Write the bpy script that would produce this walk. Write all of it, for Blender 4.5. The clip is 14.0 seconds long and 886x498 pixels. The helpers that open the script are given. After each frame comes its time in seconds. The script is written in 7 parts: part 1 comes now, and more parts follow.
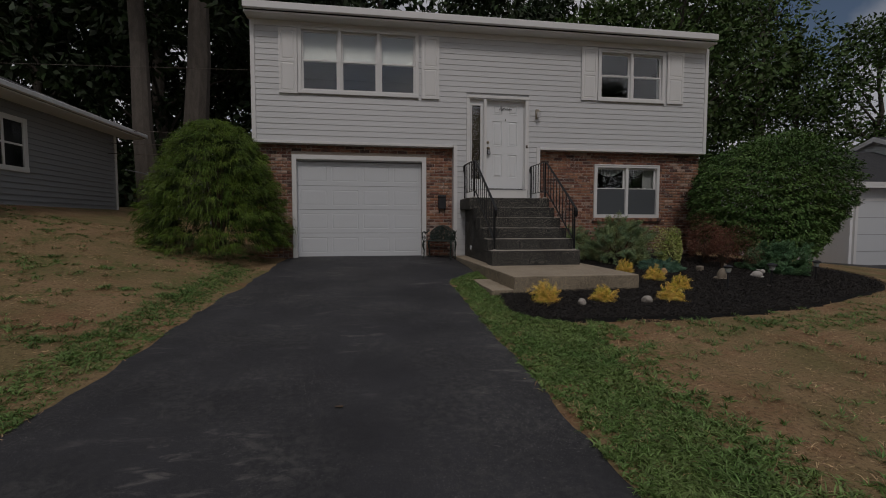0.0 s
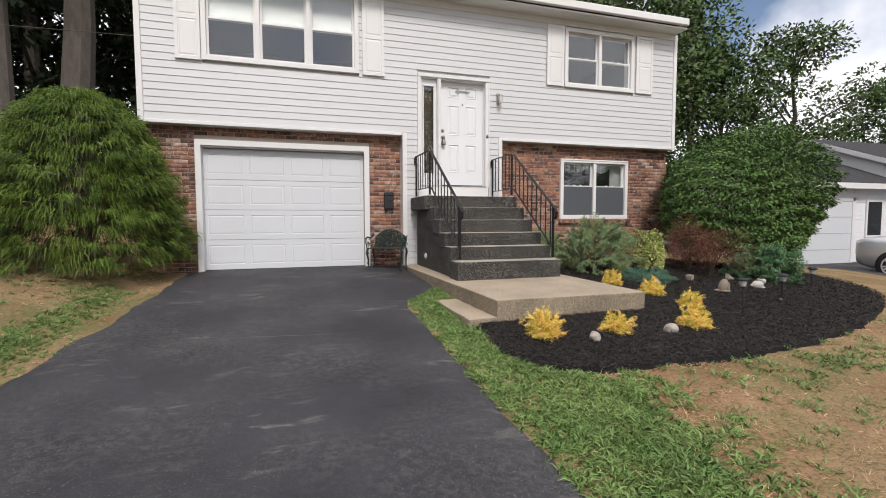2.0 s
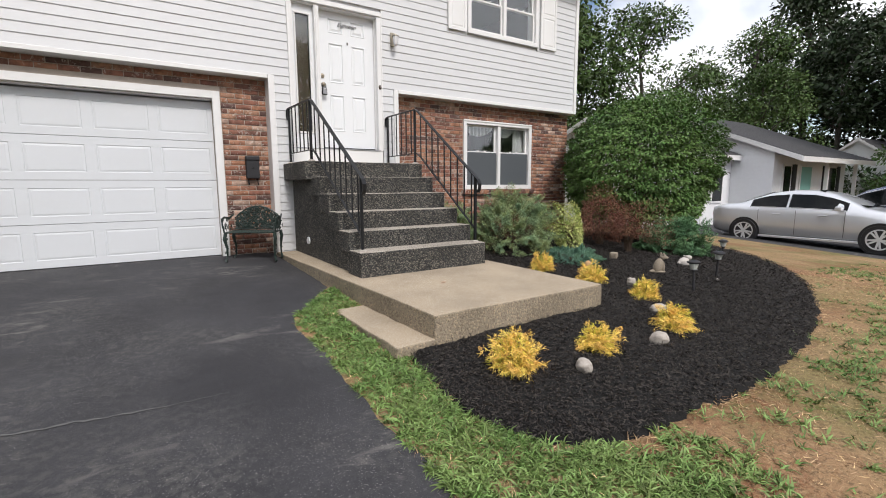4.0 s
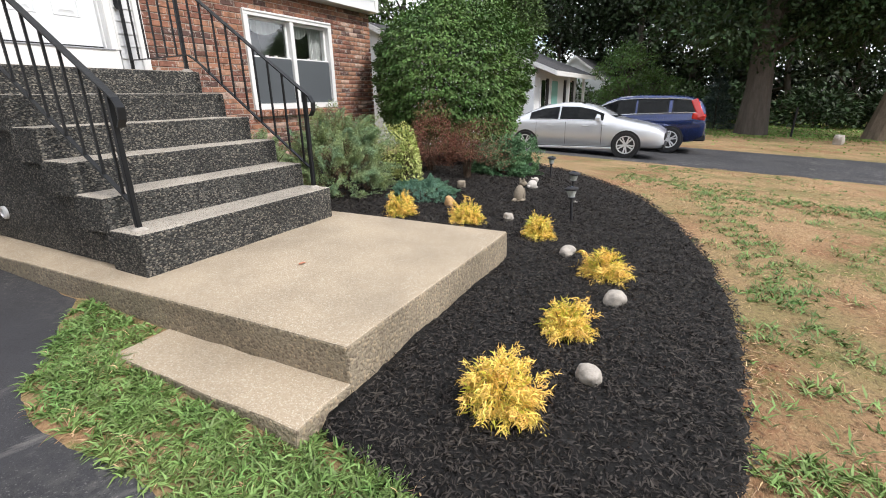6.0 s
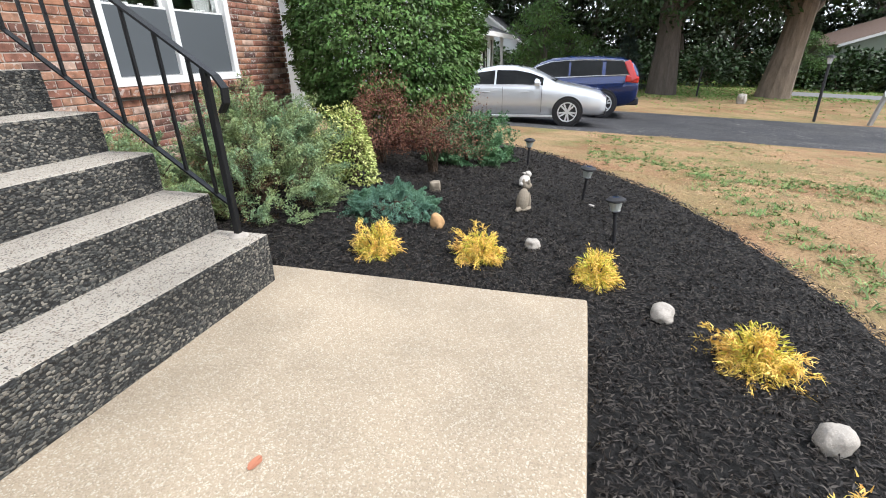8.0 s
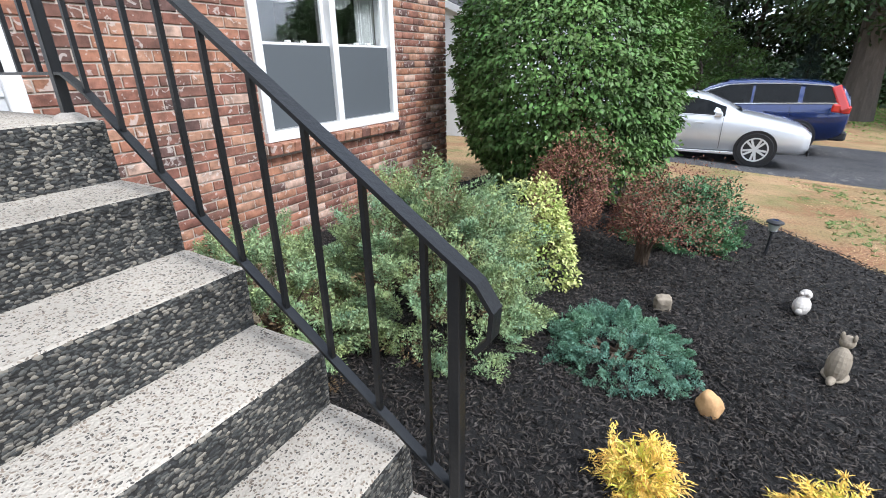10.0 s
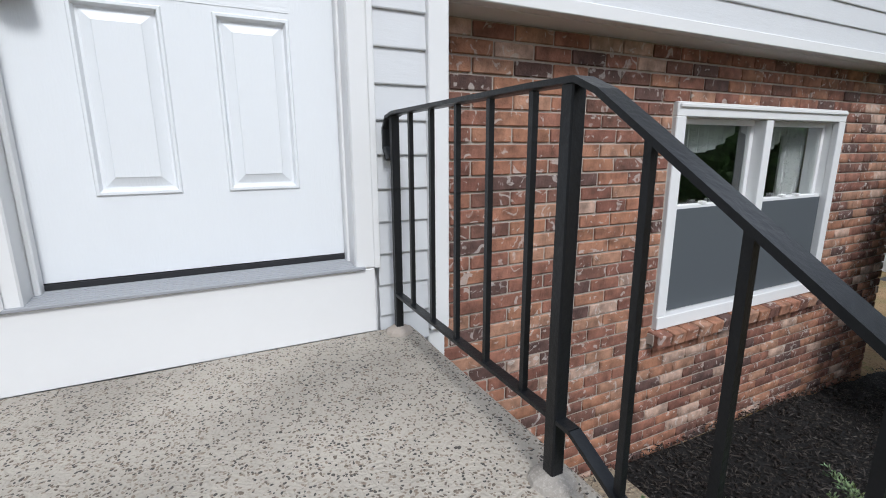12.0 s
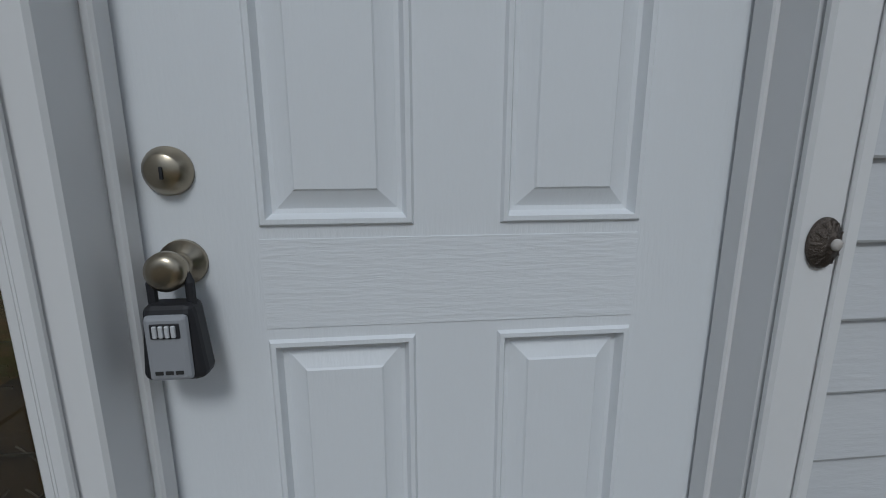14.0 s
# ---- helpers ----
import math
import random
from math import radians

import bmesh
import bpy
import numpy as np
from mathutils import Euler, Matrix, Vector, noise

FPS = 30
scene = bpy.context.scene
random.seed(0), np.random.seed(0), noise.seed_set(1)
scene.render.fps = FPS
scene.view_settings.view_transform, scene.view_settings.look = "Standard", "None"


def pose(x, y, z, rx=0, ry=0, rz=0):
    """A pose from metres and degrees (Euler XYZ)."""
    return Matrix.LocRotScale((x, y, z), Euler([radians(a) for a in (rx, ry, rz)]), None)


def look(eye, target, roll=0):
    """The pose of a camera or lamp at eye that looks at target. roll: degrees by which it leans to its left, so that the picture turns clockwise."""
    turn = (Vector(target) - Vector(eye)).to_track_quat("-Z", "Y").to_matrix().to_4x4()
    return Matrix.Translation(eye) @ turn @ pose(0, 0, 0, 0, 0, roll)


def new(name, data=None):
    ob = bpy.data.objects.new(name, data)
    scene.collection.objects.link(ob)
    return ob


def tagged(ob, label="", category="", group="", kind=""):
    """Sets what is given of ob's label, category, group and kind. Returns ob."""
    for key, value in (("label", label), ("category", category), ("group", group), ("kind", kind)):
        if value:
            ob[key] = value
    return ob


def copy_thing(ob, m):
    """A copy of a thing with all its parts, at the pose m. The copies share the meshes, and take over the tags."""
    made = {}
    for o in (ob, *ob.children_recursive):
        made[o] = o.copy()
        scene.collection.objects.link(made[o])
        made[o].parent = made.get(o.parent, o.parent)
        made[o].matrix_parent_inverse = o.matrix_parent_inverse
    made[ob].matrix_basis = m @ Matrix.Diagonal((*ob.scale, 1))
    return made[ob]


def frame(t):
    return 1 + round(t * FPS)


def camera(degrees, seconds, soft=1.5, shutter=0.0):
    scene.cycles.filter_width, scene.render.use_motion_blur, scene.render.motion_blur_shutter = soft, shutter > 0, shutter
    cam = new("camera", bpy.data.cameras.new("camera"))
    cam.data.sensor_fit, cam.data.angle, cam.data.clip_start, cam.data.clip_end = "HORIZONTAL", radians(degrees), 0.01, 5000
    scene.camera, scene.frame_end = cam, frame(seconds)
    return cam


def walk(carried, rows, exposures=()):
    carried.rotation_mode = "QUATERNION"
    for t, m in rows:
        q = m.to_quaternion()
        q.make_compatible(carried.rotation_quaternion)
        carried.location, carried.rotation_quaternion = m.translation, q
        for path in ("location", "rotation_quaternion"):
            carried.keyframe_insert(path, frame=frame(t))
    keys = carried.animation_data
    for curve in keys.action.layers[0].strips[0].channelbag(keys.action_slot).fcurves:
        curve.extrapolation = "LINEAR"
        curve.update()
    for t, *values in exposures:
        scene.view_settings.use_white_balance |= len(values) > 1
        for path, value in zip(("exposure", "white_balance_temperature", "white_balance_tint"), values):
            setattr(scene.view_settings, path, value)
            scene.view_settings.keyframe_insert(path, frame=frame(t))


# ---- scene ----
cam = camera(87.9, 14.0, 1.0)
PATH = [
    (0, (0.819, 0.831, 1.179), (1.133, 2.803, 1.06), 0.1),
    (0.5, (0.817, 1.241, 1.192), (1.165, 3.207, 1.069), 0.1),
    (1, (0.832, 1.658, 1.22), (1.199, 3.621, 1.095), -0.0),
    (1.5, (0.807, 2.081, 1.256), (1.264, 4.024, 1.126), 0.1),
    (2, (0.834, 2.506, 1.262), (1.425, 4.412, 1.135), -0.1),
    (2.2, (0.852, 2.675, 1.277), (1.454, 4.578, 1.147), -0.1),
    (4.3, (1.095, 4.361, 1.355), (2.314, 5.912, 1.026), -0.5),
    (4.5, (1.134, 4.511, 1.357), (2.439, 5.983, 0.995), -0.7),
    (5, (1.287, 4.913, 1.379), (2.776, 6.185, 0.973), -0.9),
    (5.5, (1.37, 5.31, 1.384), (2.977, 6.385, 0.872), -1.0),
    (6, (1.491, 5.691, 1.386), (3.162, 6.595, 0.761), -1.2),
    (6.5, (1.703, 6.059, 1.408), (3.416, 6.822, 0.71), -1.3),
    (7, (1.937, 6.421, 1.419), (3.69, 7.019, 0.666), -1.4),
    (7.2, (2.067, 6.543, 1.409), (3.831, 7.073, 0.631), -1.5),
    (9.3, (3.44, 7.57, 1.719), (5.163, 8.223, 0.94), -1.6),
    (9.5, (3.502, 7.714, 1.75), (5.196, 8.454, 0.985), -1.5),
    (10, (3.668, 8.099, 1.812), (5.268, 9.036, 1.062), -0.9),
    (10.3, (3.763, 8.322, 1.849), (5.3, 9.405, 1.168), -0.7),
    (10.5, (3.826, 8.441, 1.863), (5.296, 9.643, 1.237), -0.9),
    (11, (3.852, 8.776, 1.965), (5.157, 10.198, 1.441), -0.6),
    (11.5, (3.871, 9.053, 2.137), (4.974, 10.655, 1.675), -0.4),
    (12, (3.851, 9.288, 2.301), (4.712, 11.041, 1.866), -0.2),
    (12.5, (3.836, 9.511, 2.42), (4.496, 11.36, 2.035), -0.5),
    (13, (3.829, 9.753, 2.609), (4.284, 11.663, 2.225), -0.4),
    (13.5, (3.756, 9.998, 2.791), (4.065, 11.933, 2.388), 0.1),
    (14, (3.731, 10.244, 2.973), (3.942, 12.186, 2.541), 0.0),
]
EXPOSURES = [(0, -1.38, 6700, 14), (0.5, -0.58, 6700, 14), (1.0, -0.08, 6700, 14), (1.5, 0.31, 6750, 14), (2.2, 0.56, 6700, 13), (4.5, 0.7, 6550, 12), (5.0, 0.8, 6500, 12), (6.5, 1.15, 6550, 10), (9.5, 1.36, 5920, 9), (11.0, 1.5, 5950, 10), (11.5, 1.17, 5970, 9), (12.0, 0.54, 6000, 9), (12.5, 0.0, 5900, 8), (13.0, -0.3, 5850, 7), (13.5, -0.55, 5800, 6), (14.0, -0.73, 5800, 6)]
walk(cam, [(t, look(eye, target, roll)) for t, eye, target, roll in PATH], EXPOSURES)

# ---- world, sun ----
world = bpy.data.worlds.new("sky")
scene.world = world
world.use_nodes = True
wn, wl = world.node_tree.nodes, world.node_tree.links
wn.clear()
sky = wn.new("ShaderNodeTexSky")
sky.sky_type, sky.sun_disc = "NISHITA", False
sky.sun_elevation, sky.sun_rotation = radians(46), radians(186)
cloud_co = wn.new("ShaderNodeTexCoord")
cloud = wn.new("ShaderNodeTexNoise")
cloud.inputs["Scale"].default_value, cloud.inputs["Detail"].default_value = 2.2, 6
ramp = wn.new("ShaderNodeValToRGB")
ramp.color_ramp.elements[0].position, ramp.color_ramp.elements[1].position = 0.36, 0.5
mixc = wn.new("ShaderNodeMix")
mixc.data_type = "RGBA"
mixc.inputs["B"].default_value = (9.5, 9.8, 10.4, 1)
back = wn.new("ShaderNodeBackground")
back.inputs["Strength"].default_value = 0.086
wout = wn.new("ShaderNodeOutputWorld")
wl.new(cloud_co.outputs["Generated"], cloud.inputs["Vector"])
wl.new(cloud.outputs["Fac"], ramp.inputs["Fac"])
wl.new(ramp.outputs["Color"], mixc.inputs["Factor"])
wl.new(sky.outputs["Color"], mixc.inputs["A"])
wl.new(mixc.outputs["Result"], back.inputs["Color"])
wl.new(back.outputs["Background"], wout.inputs["Surface"])
sun = new("sun", bpy.data.lights.new("sun", "SUN"))
sun.data.energy, sun.data.angle, sun.data.color = 1.75, radians(14), (1.0, 0.96, 0.91)
SUN_FROM = Vector((math.sin(radians(186)) * math.cos(radians(46)), math.cos(radians(186)) * math.cos(radians(46)), math.sin(radians(46))))
sun.matrix_world = look((0, 0, 30), (Vector((0, 0, 30)) - SUN_FROM)[:])
rng = np.random.default_rng(5)
R = random.Random(7)


# ---- materials ----
def material(name, color, rough=0.6, metal=0.0, spread=0.0, scale=8.0, dark=0.7, bump=0.0, bscale=60.0, island=0.0, objrand=0.0,
             color2=None, mixscale=3.0, spec=0.5, coat=0.0, stretch=(1, 1, 1), detail=5.0, sharp=0.35):
    m = bpy.data.materials.new(name)
    m.use_nodes = True
    n, l = m.node_tree.nodes, m.node_tree.links
    b = n["Principled BSDF"]
    b.inputs["Roughness"].default_value, b.inputs["Metallic"].default_value = rough, metal
    b.inputs["Specular IOR Level"].default_value, b.inputs["Coat Weight"].default_value = spec, coat
    co = n.new("ShaderNodeTexCoord")
    mp = n.new("ShaderNodeMapping")
    mp.inputs["Scale"].default_value = stretch
    l.new(co.outputs["Object"], mp.inputs["Vector"])
    col = n.new("ShaderNodeRGB")
    col.outputs[0].default_value = (*color, 1)
    out = col.outputs[0]

    def tex(s, d=detail):
        t = n.new("ShaderNodeTexNoise")
        t.inputs["Scale"].default_value, t.inputs["Detail"].default_value, t.inputs["Roughness"].default_value = s, d, 0.6
        l.new(mp.outputs["Vector"], t.inputs["Vector"])
        return t.outputs["Fac"]

    def blend(a, bcol, fac, kind="MIX"):
        x = n.new("ShaderNodeMix")
        x.data_type, x.blend_type = "RGBA", kind
        l.new(a, x.inputs["A"])
        if isinstance(bcol, tuple):
            x.inputs["B"].default_value = (*bcol, 1)
        else:
            l.new(bcol, x.inputs["B"])
        if isinstance(fac, float):
            x.inputs["Factor"].default_value = fac
        else:
            l.new(fac, x.inputs["Factor"])
        return x.outputs["Result"]

    def span(v, lo, hi, a=0.0, z=1.0):
        r = n.new("ShaderNodeMapRange")
        l.new(v, r.inputs["Value"])
        for key, val in (("From Min", lo), ("From Max", hi), ("To Min", a), ("To Max", z)):
            r.inputs[key].default_value = val
        return r.outputs["Result"]

    if color2:
        out = blend(out, color2, span(tex(mixscale), 0.5 - sharp / 2, 0.5 + sharp / 2))
    if spread:
        out = blend(out, tuple(c * dark for c in color), span(tex(scale), 0.35, 0.65, 0.0, spread))
        out = blend(out, tuple(min(1, c * (2 - dark)) for c in color), span(tex(scale * 9, 3), 0.5, 0.7, 0.0, spread * 0.6))
    if island or objrand:
        src = n.new("ShaderNodeNewGeometry").outputs["Random Per Island"] if island else n.new("ShaderNodeObjectInfo").outputs["Random"]
        hsv = n.new("ShaderNodeHueSaturation")
        l.new(out, hsv.inputs["Color"])
        k = island or objrand
        l.new(span(src, 0, 1, 1 - k, 1 + k), hsv.inputs["Value"])
        l.new(span(src, 0, 1, 0.5 - 0.03 * k, 0.5 + 0.03 * k), hsv.inputs["Hue"])
        out = hsv.outputs["Color"]
    l.new(out, b.inputs["Base Color"])
    if bump:
        bp = n.new("ShaderNodeBump")
        bp.inputs["Strength"].default_value, bp.inputs["Distance"].default_value = min(1.0, bump), 0.01
        l.new(tex(bscale), bp.inputs["Height"])
        l.new(bp.outputs["Normal"], b.inputs["Normal"])
    return m


def speckled(name, base, chips, size, amount, edge=0.6, bumpy=0.5, rough=0.85, stain=0.3, flat=1.0):
    """Exposed stone chips in a paste: cells of one colour in another."""
    m = material(name, base, rough)
    n, l = m.node_tree.nodes, m.node_tree.links
    b = n["Principled BSDF"]
    co = n.new("ShaderNodeTexCoord")
    warp = n.new("ShaderNodeTexNoise")
    warp.inputs["Scale"].default_value = 40
    add = n.new("ShaderNodeMix")
    add.data_type = "VECTOR"
    add.inputs["Factor"].default_value = 0.02
    l.new(co.outputs["Object"], warp.inputs["Vector"])
    squash = n.new("ShaderNodeMapping")
    squash.inputs["Scale"].default_value = (1, 1, flat)
    l.new(co.outputs["Object"], squash.inputs["Vector"])
    l.new(squash.outputs["Vector"], add.inputs["A"])
    l.new(warp.outputs["Color"], add.inputs["B"])
    v = n.new("ShaderNodeTexVoronoi")
    v.inputs["Scale"].default_value = 1 / size
    l.new(add.outputs["Result"], v.inputs["Vector"])
    sep = n.new("ShaderNodeSeparateColor")
    l.new(v.outputs["Color"], sep.inputs["Color"])
    pick = n.new("ShaderNodeMath")
    pick.operation = "LESS_THAN"
    l.new(sep.outputs["Red"], pick.inputs[0])
    pick.inputs[1].default_value = amount
    near = n.new("ShaderNodeMath")
    near.operation = "LESS_THAN"
    l.new(v.outputs["Distance"], near.inputs[0])
    near.inputs[1].default_value = edge
    both = n.new("ShaderNodeMath")
    both.operation = "MULTIPLY"
    l.new(pick.outputs[0], both.inputs[0])
    l.new(near.outputs[0], both.inputs[1])
    cr = n.new("ShaderNodeValToRGB")
    els = cr.color_ramp.elements
    els[0].color, els[1].color = (*chips[0], 1), (*chips[-1], 1)
    for k, c in enumerate(chips[1:-1]):
        els.new((k + 1) / (len(chips) - 1)).color = (*c, 1)
    cr.color_ramp.interpolation = "CONSTANT"
    l.new(sep.outputs["Green"], cr.inputs["Fac"])
    mx = n.new("ShaderNodeMix")
    mx.data_type = "RGBA"
    mx.inputs["A"].default_value = (*base, 1)
    l.new(cr.outputs["Color"], mx.inputs["B"])
    l.new(both.outputs[0], mx.inputs["Factor"])
    big = n.new("ShaderNodeTexNoise")
    big.inputs["Scale"].default_value, big.inputs["Detail"].default_value = 2.5, 6
    l.new(co.outputs["Object"], big.inputs["Vector"])
    rg = n.new("ShaderNodeMapRange")
    l.new(big.outputs["Fac"], rg.inputs["Value"])
    rg.inputs["From Min"].default_value, rg.inputs["From Max"].default_value = 0.35, 0.7
    rg.inputs["To Min"].default_value, rg.inputs["To Max"].default_value = 1.0, 1 - stain
    mul = n.new("ShaderNodeMix")
    mul.data_type, mul.blend_type = "RGBA", "MULTIPLY"
    mul.inputs["Factor"].default_value = 1.0
    l.new(mx.outputs["Result"], mul.inputs["A"])
    l.new(rg.outputs["Result"], mul.inputs["B"])
    l.new(mul.outputs["Result"], b.inputs["Base Color"])
    bp = n.new("ShaderNodeBump")
    bp.inputs["Strength"].default_value, bp.inputs["Distance"].default_value = bumpy, 0.006
    bp.invert = True
    l.new(v.outputs["Distance"], bp.inputs["Height"])
    l.new(bp.outputs["Normal"], b.inputs["Normal"])
    return m


def chain(m):
    """Short ways to add noise, ranges and blends to a material."""
    n, l = m.node_tree.nodes, m.node_tree.links
    co = n.new("ShaderNodeTexCoord")

    def tex(scale, detail=5.0, stretch=(1, 1, 1), rot=0.0, distort=0.0):
        mp = n.new("ShaderNodeMapping")
        mp.inputs["Scale"].default_value, mp.inputs["Rotation"].default_value = stretch, (0, 0, rot)
        l.new(co.outputs["Object"], mp.inputs["Vector"])
        t = n.new("ShaderNodeTexNoise")
        t.inputs["Scale"].default_value, t.inputs["Detail"].default_value, t.inputs["Roughness"].default_value, t.inputs["Distortion"].default_value = scale, detail, 0.62, distort
        l.new(mp.outputs["Vector"], t.inputs["Vector"])
        return t.outputs["Fac"]

    def span(v, lo, hi, a=0.0, z=1.0):
        r = n.new("ShaderNodeMapRange")
        l.new(v, r.inputs["Value"])
        for key, val in (("From Min", lo), ("From Max", hi), ("To Min", a), ("To Max", z)):
            r.inputs[key].default_value = val
        return r.outputs["Result"]

    def times(a, b):
        x = n.new("ShaderNodeMath")
        x.operation = "MULTIPLY"
        l.new(a, x.inputs[0])
        l.new(b, x.inputs[1])
        return x.outputs[0]

    def blend(a, b, fac):
        x = n.new("ShaderNodeMix")
        x.data_type = "RGBA"
        for v, key in ((a, "A"), (b, "B")):
            if isinstance(v, tuple):
                x.inputs[key].default_value = (*v, 1)
            else:
                l.new(v, x.inputs[key])
        l.new(fac, x.inputs["Factor"])
        return x.outputs["Result"]

    def finish(color, height=None, strength=0.6, dist=0.01):
        b = n["Principled BSDF"]
        l.new(color, b.inputs["Base Color"])
        if height is not None:
            bp = n.new("ShaderNodeBump")
            bp.inputs["Strength"].default_value, bp.inputs["Distance"].default_value = strength, dist
            l.new(height, bp.inputs["Height"])
            l.new(bp.outputs["Normal"], b.inputs["Normal"])

    return tex, span, times, blend, finish


def worn_asphalt(name):
    m = material(name, (0.03, 0.03, 0.033), 0.8, spec=0.35)
    tex, span, times, blend, finish = chain(m)
    c = blend((0.03, 0.03, 0.034), (0.05, 0.05, 0.056), span(tex(1.1), 0.35, 0.65))
    c = blend(c, (0.075, 0.074, 0.073), times(span(tex(0.9, 3), 0.42, 0.62), span(tex(22), 0.45, 0.62)))
    zone = span(tex(0.55, 3), 0.48, 0.6)
    c = blend(c, (0.24, 0.225, 0.21), times(zone, span(tex(3.4, 8, (1, 2.6, 1), 0.25, 0.6), 0.56, 0.66, 0, 0.55)))
    c = blend(c, (0.26, 0.25, 0.24), times(span(tex(0.7, 2), 0.36, 0.6), span(tex(110, 2), 0.62, 0.69, 0, 0.9)))
    c = blend(c, (0.010, 0.010, 0.011), span(tex(160, 2), 0.42, 0.3, 0, 0.6))
    finish(c, tex(190, 3), 0.7, 0.008)
    return m


def lawn_ground(name):
    m = material(name, (0.3, 0.2, 0.1), 0.95, spec=0.2)
    tex, span, times, blend, finish = chain(m)
    c = blend((0.36, 0.235, 0.13), (0.22, 0.18, 0.08), span(tex(0.8, 5), 0.4, 0.62))
    c = blend(c, (0.24, 0.11, 0.06), times(span(tex(0.6, 4, rot=1.0), 0.5, 0.62), span(tex(30, 4), 0.3, 0.6)))
    c = blend(c, (0.1, 0.15, 0.035), times(span(tex(1.3, 6, rot=2.0), 0.54, 0.63, 0, 0.8), span(tex(17, 4), 0.42, 0.55)))
    c = blend(c, (0.07, 0.05, 0.03), span(tex(38, 5), 0.5, 0.36, 0, 0.6))
    c = blend(c, (0.5, 0.37, 0.22), span(tex(90, 3, (1, 3, 1), 0.7), 0.56, 0.68, 0, 0.6))
    finish(c, tex(60, 5), 1.0, 0.02)
    return m


def brick_material(name, randomness):
    m = material(name, (0.3, 0.13, 0.08), 0.85, bump=0.5, bscale=70)
    n, l = m.node_tree.nodes, m.node_tree.links
    b = n["Principled BSDF"]
    src = n.new("ShaderNodeObjectInfo").outputs["Random"] if randomness == "object" else n.new("ShaderNodeNewGeometry").outputs["Random Per Island"]
    cr = n.new("ShaderNodeValToRGB")
    cr.color_ramp.interpolation = "CONSTANT"
    tones = [(0.32, 0.145, 0.09), (0.2, 0.085, 0.06), (0.37, 0.2, 0.13), (0.115, 0.062, 0.052), (0.33, 0.155, 0.092),
             (0.25, 0.11, 0.075), (0.46, 0.31, 0.24), (0.17, 0.08, 0.058), (0.35, 0.17, 0.105), (0.28, 0.125, 0.085)]
    els = cr.color_ramp.elements
    els[0].color, els[1].color, els[1].position = (*tones[0], 1), (*tones[1], 1), 0.1
    for k, c in enumerate(tones[2:]):
        els.new(0.2 + 0.1 * k).color = (*c, 1)
    l.new(src, cr.inputs["Fac"])
    co = n.new("ShaderNodeNewGeometry")
    nz = n.new("ShaderNodeTexNoise")
    nz.inputs["Scale"].default_value, nz.inputs["Detail"].default_value = 18, 8
    l.new(co.outputs["Position"], nz.inputs["Vector"])
    r1 = n.new("ShaderNodeMapRange")
    l.new(nz.outputs["Fac"], r1.inputs["Value"])
    r1.inputs["From Min"].default_value, r1.inputs["From Max"].default_value = 0.3, 0.7
    r1.inputs["To Min"].default_value, r1.inputs["To Max"].default_value = 0.5, 1.22
    mul = n.new("ShaderNodeMix")
    mul.data_type, mul.blend_type = "RGBA", "MULTIPLY"
    mul.inputs["Factor"].default_value = 1.0
    l.new(cr.outputs["Color"], mul.inputs["A"])
    l.new(r1.outputs["Result"], mul.inputs["B"])
    wv = n.new("ShaderNodeTexNoise")
    wv.inputs["Scale"].default_value, wv.inputs["Detail"].default_value, wv.inputs["Distortion"].default_value = 16, 2, 1.6
    l.new(co.outputs["Position"], wv.inputs["Vector"])
    r2 = n.new("ShaderNodeMapRange")
    l.new(wv.outputs["Fac"], r2.inputs["Value"])
    r2.inputs["From Min"].default_value, r2.inputs["From Max"].default_value = 0.6, 0.66
    mx = n.new("ShaderNodeMix")
    mx.data_type = "RGBA"
    mx.inputs["B"].default_value = (0.55, 0.5, 0.46, 1)
    half = n.new("ShaderNodeMath")
    half.operation = "MULTIPLY"
    half.inputs[1].default_value = 0.55
    l.new(r2.outputs["Result"], half.inputs[0])
    l.new(mul.outputs["Result"], mx.inputs["A"])
    l.new(half.outputs[0], mx.inputs["Factor"])
    l.new(mx.outputs["Result"], b.inputs["Base Color"])
    return m


def glass_material(name, tint=(0.9, 0.95, 0.95), rough=0.0):
    m = material(name, tint, rough)
    b = m.node_tree.nodes["Principled BSDF"]
    b.inputs["Transmission Weight"].default_value, b.inputs["IOR"].default_value = 1.0, 1.75
    b.inputs["Specular IOR Level"].default_value = 0.9
    return m


M = {}
M["siding"] = material("vinyl_siding", (0.6, 0.61, 0.625), 0.45, spread=0.12, scale=1.5, dark=0.8, bump=0.12, bscale=90, stretch=(0.15, 1, 1))
M["trim"] = material("white_trim", (0.73, 0.73, 0.73), 0.4, spread=0.08, scale=3, dark=0.85)
M["door"] = material("door_paint", (0.74, 0.76, 0.78), 0.38, spread=0.06, scale=4, dark=0.85, bump=0.12, bscale=60, stretch=(3, 1, 0.4))
M["doorgrain"] = material("door_rail_paint", (0.74, 0.76, 0.78), 0.38, bump=0.22, bscale=60, stretch=(0.3, 1, 2.5))
M["garage"] = material("garage_paint", (0.63, 0.655, 0.685), 0.5, spread=0.12, scale=2, dark=0.85, bump=0.15, bscale=120)
M["brick"] = brick_material("brick_single", "object")
M["brickj"] = brick_material("brick_joined", "island")
M["mortar"] = material("mortar", (0.42, 0.365, 0.315), 0.95, spread=0.4, scale=6, bump=0.4, bscale=150)
M["asphalt"] = worn_asphalt("asphalt")
